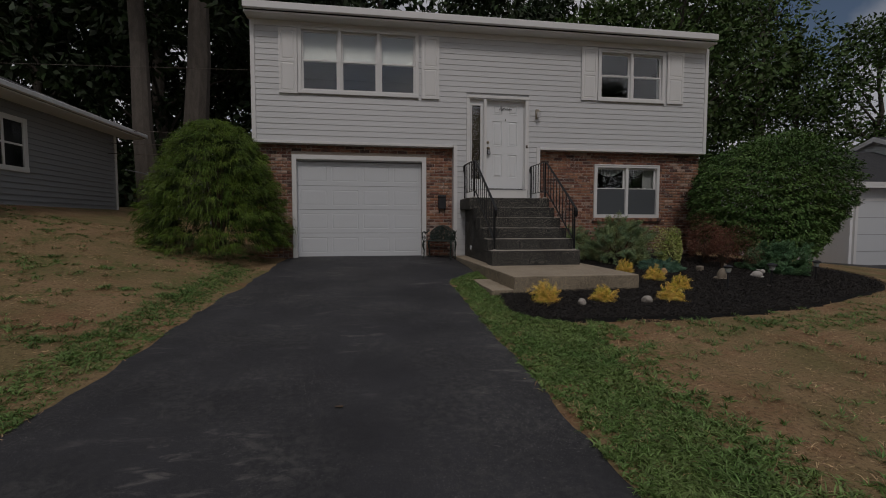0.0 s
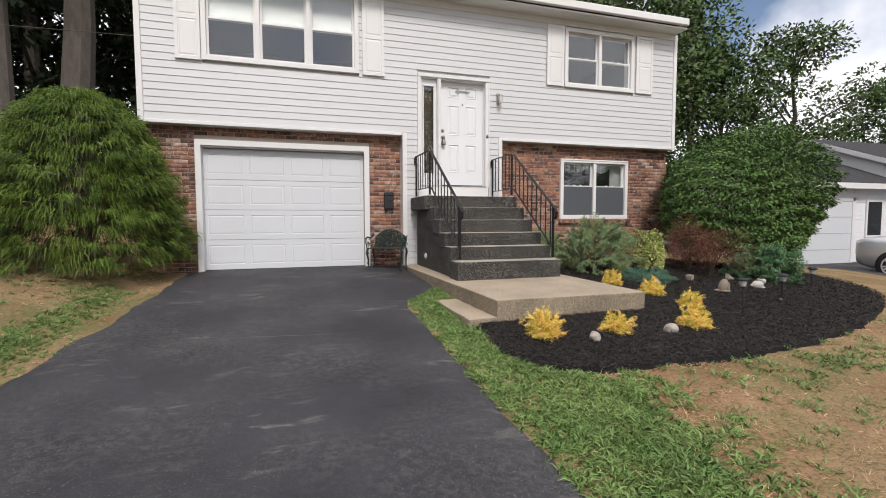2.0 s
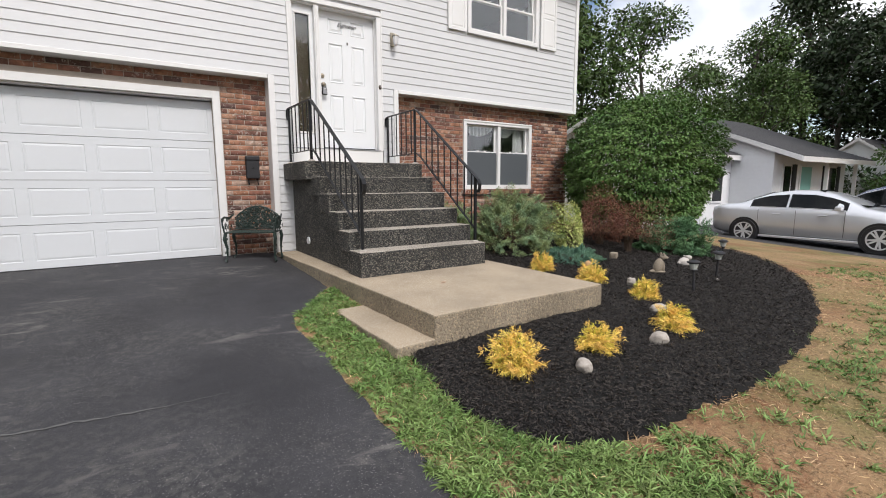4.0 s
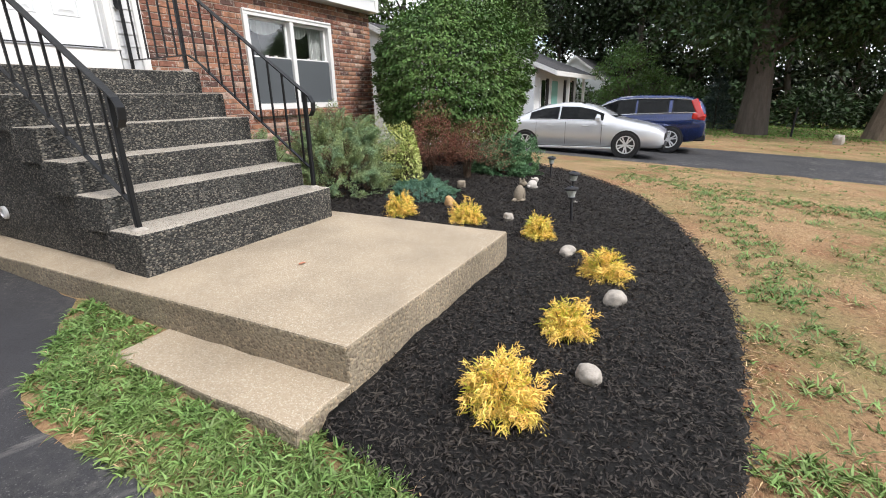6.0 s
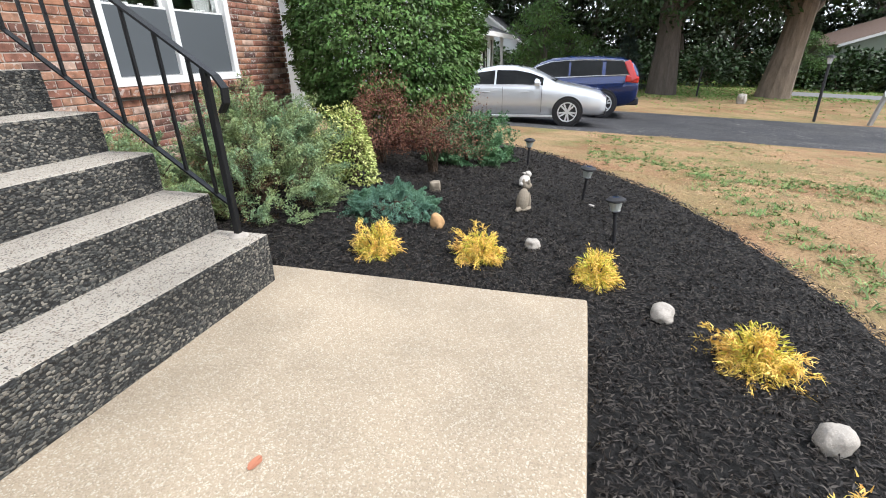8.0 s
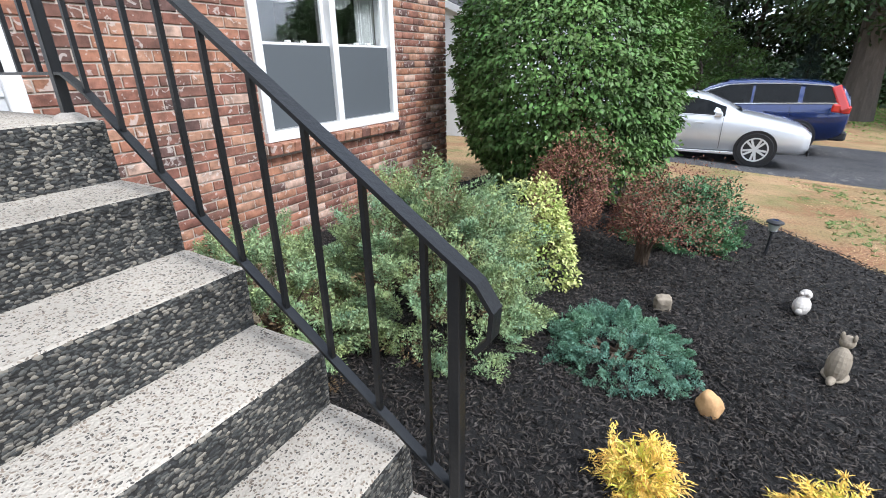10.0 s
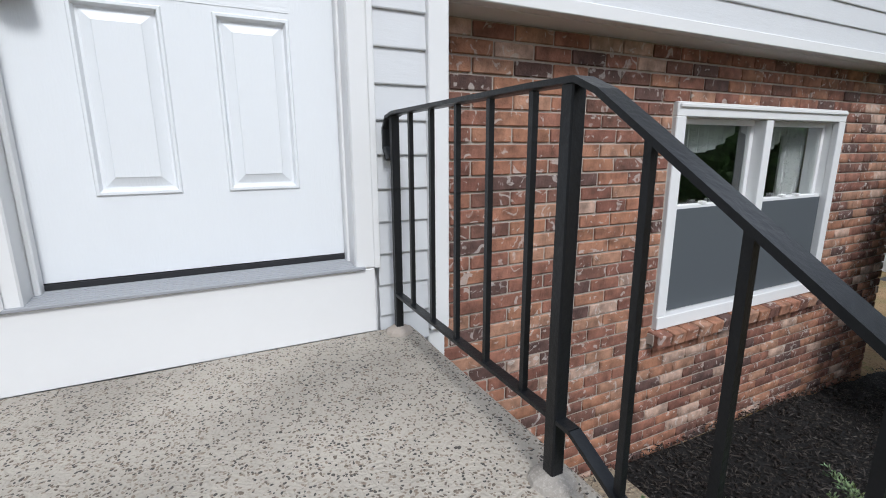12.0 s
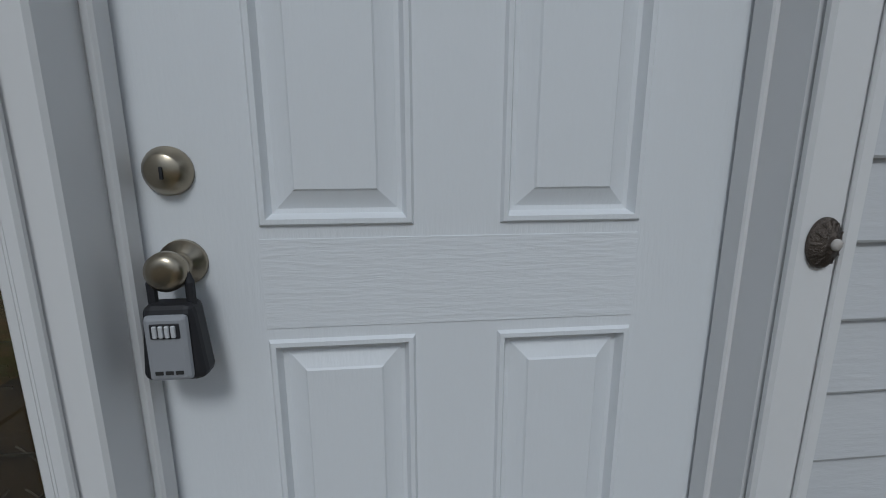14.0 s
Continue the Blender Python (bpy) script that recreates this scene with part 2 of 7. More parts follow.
M["crack"] = material("worn_asphalt", (0.12, 0.12, 0.12), 0.9, spread=0.5, scale=20, bump=0.5, bscale=160)
M["lawn"] = lawn_ground("dry_lawn")
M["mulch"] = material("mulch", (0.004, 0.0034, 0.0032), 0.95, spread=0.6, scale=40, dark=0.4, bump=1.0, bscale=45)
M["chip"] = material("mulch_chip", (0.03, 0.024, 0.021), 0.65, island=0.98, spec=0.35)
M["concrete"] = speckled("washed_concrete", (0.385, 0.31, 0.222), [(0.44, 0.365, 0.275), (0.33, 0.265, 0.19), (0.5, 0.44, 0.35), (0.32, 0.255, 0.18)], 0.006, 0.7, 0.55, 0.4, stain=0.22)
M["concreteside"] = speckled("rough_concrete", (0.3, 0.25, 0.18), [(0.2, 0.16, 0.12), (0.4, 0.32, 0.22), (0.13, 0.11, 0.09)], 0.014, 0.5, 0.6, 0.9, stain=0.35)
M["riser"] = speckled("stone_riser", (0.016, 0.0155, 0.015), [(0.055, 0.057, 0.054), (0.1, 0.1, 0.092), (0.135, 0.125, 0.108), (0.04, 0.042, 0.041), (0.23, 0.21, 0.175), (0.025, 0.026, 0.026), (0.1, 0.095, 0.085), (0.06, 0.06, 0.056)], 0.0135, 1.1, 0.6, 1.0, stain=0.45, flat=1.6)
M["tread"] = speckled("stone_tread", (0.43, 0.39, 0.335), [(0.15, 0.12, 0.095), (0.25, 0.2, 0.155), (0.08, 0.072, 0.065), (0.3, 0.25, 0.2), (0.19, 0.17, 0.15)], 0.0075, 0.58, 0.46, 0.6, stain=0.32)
M["iron"] = material("black_iron", (0.009, 0.01, 0.012), 0.38, spec=0.35, spread=0.3, scale=30, bump=0.15, bscale=60)
M["roof"] = material("shingles", (0.045, 0.045, 0.048), 1.0, spread=0.5, scale=9, bump=0.6, bscale=60)
M["glass"] = glass_material("window_glass")
# darkness of the unlit interior, put into the colour of its surfaces
M["dark"] = material("unlit_room_dark", (0.05, 0.05, 0.055), 0.9)
M["screen"] = material("insect_screen", (0.075, 0.085, 0.095), 0.7)
M["blind"] = material("white_blind", (0.7, 0.7, 0.68), 0.8, spread=0.1)
M["curtain"] = material("curtain", (0.5, 0.5, 0.5), 0.9, spread=0.2)
M["bark_light"] = material("light_bark", (0.24, 0.19, 0.145), 0.95, spread=0.7, scale=8, dark=0.4, bump=1.0, bscale=12, stretch=(1, 1, 0.2))
M["stone"] = material("pale_stone", (0.4, 0.365, 0.325), 0.85, spread=0.8, scale=22, dark=0.6, bump=0.6, bscale=30)
M["orangestone"] = material("orange_stone", (0.5, 0.3, 0.14), 0.8, spread=0.5, scale=10, dark=0.7, bump=0.5, bscale=30)
M["brass"] = material("satin_nickel", (0.4, 0.35, 0.27), 0.3, 1.0, spread=0.2, scale=30)
M["bronze"] = material("dark_bronze", (0.12, 0.1, 0.085), 0.4, 0.9, spread=0.4, scale=60, bump=0.6, bscale=150)
M["greyplastic"] = material("grey_plastic", (0.3, 0.31, 0.33), 0.45)
M["blackrubber"] = material("black_rubber", (0.015, 0.015, 0.018), 0.6)
M["silverpaint"] = material("silver_car_paint", (0.62, 0.64, 0.68), 0.28, 0.4, coat=1.0)
M["bluepaint"] = material("blue_car_paint", (0.006, 0.022, 0.11), 0.16, 0.4, coat=1.0)
M["carglass"] = material("car_glass", (0.008, 0.01, 0.011), 0.08, 0.0, spec=0.4)
M["alloy"] = material("alloy", (0.66, 0.67, 0.69), 0.35, 0.25)
M["chrome"] = material("chrome_trim", (0.75, 0.76, 0.78), 0.15, 0.7)
M["redlamp"] = material("red_lamp", (0.5, 0.02, 0.015), 0.15, coat=1.0)
M["clearlamp"] = material("clear_lamp", (0.7, 0.7, 0.72), 0.1, coat=1.0)
M["benchiron"] = material("green_black_iron", (0.02, 0.035, 0.03), 0.45, spread=0.6, scale=25, bump=0.5, bscale=60)
M["redleaf"] = material("red_leaf", (0.42, 0.16, 0.09), 0.7, spread=0.3)
M["bark"] = material("bark", (0.1, 0.085, 0.072), 0.95, spread=0.7, scale=8, dark=0.5, bump=1.0, bscale=14, stretch=(1, 1, 0.25))
M["wood"] = material("bush_wood", (0.09, 0.06, 0.04), 0.9, spread=0.4)


def leafmat(name, color, color2=None, k=0.35, rough=0.55, sc=1.5, sharp=0.3):
    m = material(name, color, rough, island=k, color2=color2, mixscale=sc, sharp=sharp, spec=0.3)
    m.node_tree.nodes["Principled BSDF"].inputs["Subsurface Weight"].default_value = 0.0
    return m


M["maple"] = leafmat("shrub_leaf", (0.065, 0.135, 0.035), (0.11, 0.19, 0.048), 0.45, sc=1.2)
M["treeleaf"] = leafmat("tree_leaf", (0.05, 0.09, 0.024), (0.08, 0.13, 0.035), 0.5, sc=0.4)
# near-black greens: the gloom of the woods is part of this leaf colour
M["pineleaf"] = leafmat("shaded_woods_leaf", (0.016, 0.03, 0.012), (0.03, 0.05, 0.016), 0.5, sc=0.4)
M["cypress"] = leafmat("cypress_leaf", (0.055, 0.105, 0.012), (0.13, 0.19, 0.025), 0.4, sc=5)
# tree leaf darkened so that the big crowns look shaded
M["shadeleaf"] = leafmat("shaded_crown_leaf", (0.022, 0.044, 0.014), (0.032, 0.064, 0.018), 0.5, sc=0.5)
# greener grass, with sunlight on the far lawn worked into its brightness
M["lawngreen"] = leafmat("sunlit_mown_grass", (0.13, 0.27, 0.05), (0.18, 0.32, 0.07), 0.3, sc=0.6)
# darker copy of the cypress green: shade between the clumps, set as colour
M["cypressdark"] = leafmat("cypress_shaded_leaf", (0.02, 0.04, 0.008), (0.04, 0.065, 0.012), 0.4, sc=3)
M["juniper"] = leafmat("juniper_leaf", (0.18, 0.29, 0.17), (0.3, 0.35, 0.14), 0.4, sc=5)
M["juniperdry"] = leafmat("juniper_dry", (0.16, 0.1, 0.05), (0.1, 0.07, 0.04), 0.4)
M["bluejuniper"] = leafmat("blue_juniper_leaf", (0.11, 0.22, 0.17), (0.15, 0.28, 0.17), 0.35, sc=4)
M["greenjuniper"] = leafmat("green_juniper_leaf", (0.09, 0.2, 0.1), (0.15, 0.27, 0.12), 0.35, sc=3)
M["variegated"] = leafmat("variegated_leaf", (0.6, 0.6, 0.24), (0.25, 0.34, 0.08), 0.35, sc=9)
M["barberry"] = leafmat("barberry_leaf", (0.14, 0.055, 0.042), (0.22, 0.1, 0.06), 0.5, sc=10)
M["gold"] = leafmat("golden_thread", (0.88, 0.7, 0.16), (0.84, 0.5, 0.14), 0.3, sc=11, sharp=0.3)
M["goldgreen"] = leafmat("golden_thread_base", (0.45, 0.45, 0.06), (0.65, 0.52, 0.07), 0.3, sc=9)
M["grass"] = leafmat("green_grass", (0.105, 0.185, 0.05), (0.18, 0.255, 0.08), 0.55, sc=2.5)
M["drygrass"] = leafmat("dry_grass", (0.58, 0.4, 0.235), (0.42, 0.27, 0.155), 0.5, sc=1.6)
M["spruce"] = leafmat("blue_spruce_leaf", (0.06, 0.1, 0.09), None, 0.4)
M["farwhite"] = material("far_white_siding", (0.76, 0.77, 0.79), 0.6, spread=0.1)
M["greysiding"] = material("grey_siding", (0.27, 0.28, 0.29), 0.6, spread=0.12, scale=2, stretch=(0.2, 1, 1))
M["paper"] = material("dog_grey", (0.25, 0.21, 0.16), 0.8, spread=0.5, scale=20, bump=0.4)
M["white"] = material("white_stone", (0.47, 0.44, 0.41), 0.7, spread=0.3, scale=30)
M["letter"] = material("dark_lettering", (0.03, 0.03, 0.03), 0.5)
M["grovewall"] = material("grey_green_siding", (0.22, 0.25, 0.2), 0.7, spread=0.15, scale=3)
M["brownroof"] = material("brown_shingles", (0.13, 0.085, 0.065), 0.9, spread=0.4, scale=9, bump=0.5)
M["paleroad"] = material("pale_asphalt", (0.2, 0.2, 0.21), 0.9, spread=0.3, scale=2, bump=0.4, bscale=120)
M["weathered"] = material("weathered_wood", (0.3, 0.29, 0.27), 0.9, spread=0.5, scale=10, bump=0.5, stretch=(1, 1, 0.2))
M["signblue"] = material("sign_blue", (0.05, 0.09, 0.35), 0.5)
M["teal"] = material("teal_door", (0.2, 0.42, 0.38), 0.5)


# ---- helpers of the scene ----
def part(name, bm, mat, parent=None, label="", kind="", category=""):
    me = bpy.data.meshes.new(name)
    bm.normal_update()
    bm.to_mesh(me)
    bm.free()
    if mat:
        me.materials.append(mat)
    ob = new(name, me)
    if parent:
        ob.parent = parent
    return tagged(ob, label, category, "", kind)


def raw(name, verts, quads, mat, parent=None, label="", kind="", category="", smooth=False, n=4):
    """A mesh from arrays: all faces with n corners."""
    verts, quads = np.asarray(verts, np.float32), np.asarray(quads, np.int32)
    me = bpy.data.meshes.new(name)
    me.vertices.add(len(verts))
    me.vertices.foreach_set("co", verts.ravel())
    me.loops.add(quads.size)
    me.loops.foreach_set("vertex_index", quads.ravel())
    me.polygons.add(len(quads))
    me.polygons.foreach_set("loop_start", np.arange(0, quads.size, n, dtype=np.int32))
    me.polygons.foreach_set("loop_total", np.full(len(quads), n, np.int32))
    if smooth:
        me.polygons.foreach_set("use_smooth", np.ones(len(quads), bool))
    me.update(calc_edges=True)
    me.materials.append(mat)
    ob = new(name, me)
    if parent:
        ob.parent = parent
    return tagged(ob, label, category, "", kind)


def thing(name, at, label, category, group="", kind=""):
    ob = new(name)
    ob.location = at
    return tagged(ob, label, category, group, kind)


def box(bm, x0, x1, y0, y1, z0, z1, bevel=0.0, m=None, seg=1):
    """A box, optionally with bevelled edges."""
    r = bmesh.ops.create_cube(bm, size=1.0)
    vs = r["verts"]
    bmesh.ops.scale(bm, vec=(x1 - x0, y1 - y0, z1 - z0), verts=vs)
    bmesh.ops.translate(bm, vec=((x0 + x1) / 2, (y0 + y1) / 2, (z0 + z1) / 2), verts=vs)
    if m is not None:
        bmesh.ops.transform(bm, matrix=m, verts=vs)
    if bevel:
        edges = list({e for v in vs for e in v.link_edges})
        bmesh.ops.bevel(bm, geom=edges, offset=bevel, segments=seg, affect="EDGES", profile=0.5)
    return bm


def boxpart(name, dims, mat, parent=None, label="", bevel=0.0, kind="", off=(0, 0, 0), category="", seg=1):
    bm = bmesh.new()
    d = [dims[i] - off[i // 2] for i in range(6)]
    box(bm, *d, bevel=bevel, seg=seg)
    return part(name, bm, mat, parent, label, kind, category)


def tube(bm, pts, radius, sides=8, flat=1.0, cap=True):
    """A tube along points; flat squeezes it."""
    pts = [Vector(p) for p in pts]
    rings = []
    for i, p in enumerate(pts):
        d = (pts[min(i + 1, len(pts) - 1)] - pts[max(i - 1, 0)]).normalized()
        a = d.orthogonal().normalized() if abs(d.z) > 0.95 else d.cross(Vector((0, 0, 1))).normalized()
        b = d.cross(a).normalized()
        rr = radius[i] if isinstance(radius, (list, tuple)) else radius
        rings.append([bm.verts.new(p + a * math.cos(2 * math.pi * k / sides) * rr + b * math.sin(2 * math.pi * k / sides) * rr * flat) for k in range(sides)])
    for r0, r1 in zip(rings, rings[1:]):
        for k in range(sides):
            bm.faces.new((r0[k], r0[(k + 1) % sides], r1[(k + 1) % sides], r1[k]))
    if cap:
        bm.faces.new(rings[0][::-1])
        bm.faces.new(rings[-1])
    return bm


def bar(bm, a, b, w, h):
    """A straight square bar from a to b, upright sides."""
    a, b = Vector(a), Vector(b)
    d = b - a
    if abs(d.x) + abs(d.y) < 1e-6:
        return box(bm, a.x - w / 2, a.x + w / 2, a.y - h / 2, a.y + h / 2, min(a.z, b.z), max(a.z, b.z))
    s = Vector((-d.y, d.x, 0)).normalized() * w / 2
    u = d.normalized().cross(s.normalized()) * h / 2
    vs = [bm.verts.new(p + q) for p in (a, b) for q in (s + u, -s + u, -s - u, s - u)]
    for k in range(4):
        bm.faces.new((vs[k], vs[(k + 1) % 4], vs[4 + (k + 1) % 4], vs[4 + k]))
    bm.faces.new(vs[3::-1])
    bm.faces.new(vs[4:])
    return bm


def lathe(bm, profile, sides=16, m=None):
    """Turned shape: profile of (radius, height)."""
    rings = []
    for r, z in profile:
        rings.append([bm.verts.new((r * math.cos(2 * math.pi * k / sides), r * math.sin(2 * math.pi * k / sides), z)) for k in range(sides)])
    for r0, r1 in zip(rings, rings[1:]):
        for k in range(sides):
            bm.faces.new((r0[k], r0[(k + 1) % sides], r1[(k + 1) % sides], r1[k]))
    bm.faces.new(rings[0][::-1])
    bm.faces.new(rings[-1])
    if m is not None:
        bmesh.ops.transform(bm, matrix=m, verts=[v for r in rings for v in r])
    return bm


def panel_rings(bm, x0, x1, z0, z1, y, profile):
    """Concentric rectangles facing -y: profile of (inset, depth); depth goes into the wall."""
    loops = []
    for ins, dep in profile:
        loops.append([bm.verts.new((x, y + dep, z)) for x, z in ((x0 + ins, z0 + ins), (x1 - ins, z0 + ins), (x1 - ins, z1 - ins), (x0 + ins, z1 - ins))])
    for a, b in zip(loops, loops[1:]):
        for k in range(4):
            bm.faces.new((a[k], a[(k + 1) % 4], b[(k + 1) % 4], b[k]))
    bm.faces.new(loops[-1])


def panelled(bm, x0, x1, z0, z1, y, thick, holes, profile, every=False):
    """A slab facing -y with moulded panels let into it."""
    xs = sorted({x0, x1, *[h[0] for h in holes], *[h[1] for h in holes]})
    zs = sorted({z0, z1, *[h[2] for h in holes], *[h[3] for h in holes]})
    for a, b in zip(xs, xs[1:]):
        for c, d in zip(zs, zs[1:]):
            mx, mz = (a + b) / 2, (c + d) / 2
            if any(h[0] < mx < h[1] and h[2] < mz < h[3] for h in holes):
                continue
            bm.faces.new([bm.verts.new(p) for p in ((a, y, c), (b, y, c), (b, y, d), (a, y, d))])
    for h in holes:
        panel_rings(bm, *h, y, profile)
    e = 0.0
    for q in (((x0, y, z0), (x0, y, z1), (x0, y + thick, z1), (x0, y + thick, z0)), ((x1, y, z1), (x1, y, z0), (x1, y + thick, z0), (x1, y + thick, z1)),
              ((x0, y, z1), (x1, y, z1), (x1, y + thick, z1), (x0, y + thick, z1)), ((x1, y, z0), (x0, y, z0), (x0, y + thick, z0), (x1, y + thick, z0)),
              ((x0, y + thick, z0), (x0, y + thick, z1), (x1, y + thick, z1), (x1, y + thick, z0))):
        bm.faces.new([bm.verts.new(p) for p in q])
    bmesh.ops.remove_doubles(bm, verts=bm.verts, dist=0.0004)


def smooth(a, b, x):
    t = np.clip((np.asarray(x, float) - a) / (b - a), 0, 1)
    return t * t * (3 - 2 * t)


def ground_z(x, y):
    x, y = np.asarray(x, float), np.asarray(y, float)
    z = -0.22 + 0.056 * np.clip(y, -12, 10.9)
    z = z + 0.04 * smooth(2.2, 3.5, x)
    z = z - 0.07 * np.clip(x - 7.3, 0, 9)
    left = np.clip(-1.3 - x, 0, 5.5)
    z = z + left * (0.07 + 0.15 * smooth(2, 10, y)) + 0.03 * smooth(1.25, 1.6, -x)
    return z


def gz(x, y):
    return float(ground_z(x, y))


def unit(v):
    return v / np.maximum(np.linalg.norm(v, axis=-1, keepdims=True), 1e-9)


def leaves(P, D, N, L, W, fold=0.15):
    """Diamond leaves: base points P, directions D, side hint N, lengths L, widths W."""
    D = unit(D)
    S = unit(np.cross(D, N))
    U = np.cross(S, D)
    L, W = np.asarray(L)[:, None], np.asarray(W)[:, None]
    a = P
    b = P + D * L * 0.45 + S * W / 2 + U * L * fold
    c = P + D * L
    d = P + D * L * 0.45 - S * W / 2 + U * L * fold
    V = np.stack([a, b, c, d], 1).reshape(-1, 3)
    Q = np.arange(len(V)).reshape(-1, 4)
    return V, Q


def join(parts):
    V, Q, o = [], [], 0
    for v, q in parts:
        V.append(v)
        Q.append(q + o)
        o += len(v)
    return np.concatenate(V), np.concatenate(Q)


def ribbons(P, D, L, W, steps=4, droop=0.3, g=None):
    """Bent narrow ribbons from P along D."""
    g = g or rng
    n = len(P)
    D = unit(D)
    S = unit(np.cross(D, g.normal(size=(n, 3))))
    rows = []
    for k in range(steps + 1):
        t = k / steps
        c = P + D * (L * t)[:, None] + np.array([0, 0, -1]) * (L * droop * t * t)[:, None]
        w = (W * (1 - 0.85 * t))[:, None] / 2
        rows.append(np.stack([c - S * w, c + S * w], 1))
    V = np.stack(rows, 1).reshape(n, -1, 3)
    m = 2 * (steps + 1)
    q = np.array([[2 * k, 2 * k + 1, 2 * k + 3, 2 * k + 2] for k in range(steps)])
    Q = (np.arange(n)[:, None, None] * m + q[None]).reshape(-1, 4)
    return V.reshape(-1, 3), Q


def sphere_dirs(n, g, low=-0.3):
    z = g.uniform(low, 1, n)
    a = g.uniform(0, 2 * np.pi, n)
    r = np.sqrt(np.maximum(0, 1 - z * z))
    return np.stack([r * np.cos(a), r * np.sin(a), z], 1)


def lumps(d, g_seed, k=7, amp=0.18):
    g = np.random.default_rng(g_seed)
    c = unit(g.normal(size=(k, 3)))
    f = np.ones(len(d))
    for q in c:
        f += amp * np.exp(-((d - q) ** 2).sum(1) / 0.25)
    return f / (1 + amp * 0.5)


# ---- ground ----
def grid_axis(points):
    out = []
    for (a, b, step) in points:
        out += list(np.arange(a, b, step))
    return np.array(out + [points[-1][1]])


gx = grid_axis([(-400, -40, 40), (-40, -12, 4), (-12, -2, 0.5), (-2, 12, 0.14), (12, 30, 1.0), (30, 60, 5), (60, 400, 40)])
gy = grid_axis([(-400, -40, 40), (-40, -4, 4), (-4, 1, 0.5), (1, 11.6, 0.14), (11.6, 20, 1.0), (20, 60, 5), (60, 400, 40)])
GX, GY = np.meshgrid(gx, gy)
GZ = ground_z(GX, GY)


def lawn_bumps(x, y):
    return 0.012 * np.sin(x * 5.1 + 1.3 * np.sin(y * 3.7)) * np.sin(y * 4.3 + x) + 0.004 * np.sin(x * 13 + y * 9)


def in_drive(x, y, pad=0.0):
    x, y = np.asarray(x), np.asarray(y)
    edge_r = np.where(y < 5.8, 2.10, 2.10 + 0.02 * (y - 5.8)) + np.where(y > 8.05, (y - 8.05) * 0.8, 0)
    return (x > -1.22 + 0.04 * (y - 5) - pad) & (x < edge_r + pad) & (y < 11.05)


BED = [(2.62, 7.2), (2.5, 6.6), (2.42, 6.1), (2.5, 5.68), (2.9, 5.36), (3.6, 5.34), (4.6, 5.32), (5.8, 5.52), (7.0, 5.93), (8.1, 6.45), (9.4, 7.2), (10.5, 8.2), (11.1, 9.2),
       (11.2, 10.1), (10.6, 10.9), (8.6, 10.99), (2.9, 10.99), (2.8, 8.0)]
for turn in range(2):
    BED = [((3 * a[0] + b[0]) / 4 if k else (a[0] + 3 * b[0]) / 4, (3 * a[1] + b[1]) / 4 if k else (a[1] + 3 * b[1]) / 4)
           for a, b in zip(BED, BED[1:] + BED[:1]) for k in (1, 0)]


def in_poly(x, y, poly):
    x, y = np.asarray(x, float), np.asarray(y, float)
    res = np.zeros(x.shape, bool)
    n = len(poly)
    for i in range(n):
        (x0, y0), (x1, y1) = poly[i], poly[(i + 1) % n]
        c = ((y0 > y) != (y1 > y)) & (x < (x1 - x0) * (y - y0) / ((y1 - y0) or 1e-9) + x0)
        res ^= c
    return res


inside_any = in_drive(GX, GY, -0.1) | in_poly(GX, GY, BED)
near = (GX > -6) & (GX < 12) & (GY > 0) & (GY < 12)
GZ = GZ + np.where(near & ~inside_any, lawn_bumps(GX, GY), -0.02 * inside_any)
nx = len(gx)
idx = np.arange(len(gx) * len(gy)).reshape(len(gy), len(gx))
quads = np.stack([idx[:-1, :-1], idx[:-1, 1:], idx[1:, 1:], idx[1:, :-1]], -1).reshape(-1, 4)
raw("ground", np.stack([GX, GY, GZ], -1).reshape(-1, 3), quads, M["lawn"], None, "patchy half-dry lawn with bare tan and green areas", "structure", "ground", smooth=True)


def draped(name, xs, ys_fn, lift, mat, label, kind="structure", category="road", jitter=0.0):
    """A sheet laid on the ground: xs are rows' y values, ys_fn gives left and right at y."""
    g = np.random.default_rng(3)
    V, n = [], 13
    for y in xs:
        a, b = ys_fn(y)
        a, b = a + g.normal() * jitter, b + g.normal() * jitter
        for k in range(n):
            x = a + (b - a) * k / (n - 1)
            V.append((x, y, gz(x, y) + lift * (1 if 0 < k < n - 1 else -0.6)))
    q = [[r * n + k, r * n + k + 1, (r + 1) * n + k + 1, (r + 1) * n + k] for r in range(len(xs) - 1) for k in range(n - 1)]
    return raw(name, V, q, mat, None, label, kind, category, smooth=True)


def drive_sides(y):
    r = 2.10 if y < 5.8 else 2.10 + 0.02 * (y - 5.8)
    r += max(0, y - 8.05) * 0.8
    return -1.22 + 0.04 * (y - 5), min(r, 2.68)


draped("driveway", list(np.arange(-12, 11.05, 0.12)) + [11.05], drive_sides, 0.022, M["asphalt"], "dark sealed asphalt driveway with pale scuffs", jitter=0.012)
draped("neighbour_driveway", list(np.arange(-40, 13, 1.0)) + [13.0], lambda y: (14.2, 20.6), 0.03, M["asphalt"], "dark asphalt driveway of the neighbouring house")

# old joint across the driveway, a pale crumbled crack
g = np.random.default_rng(77)
bm = bmesh.new()
prev = None
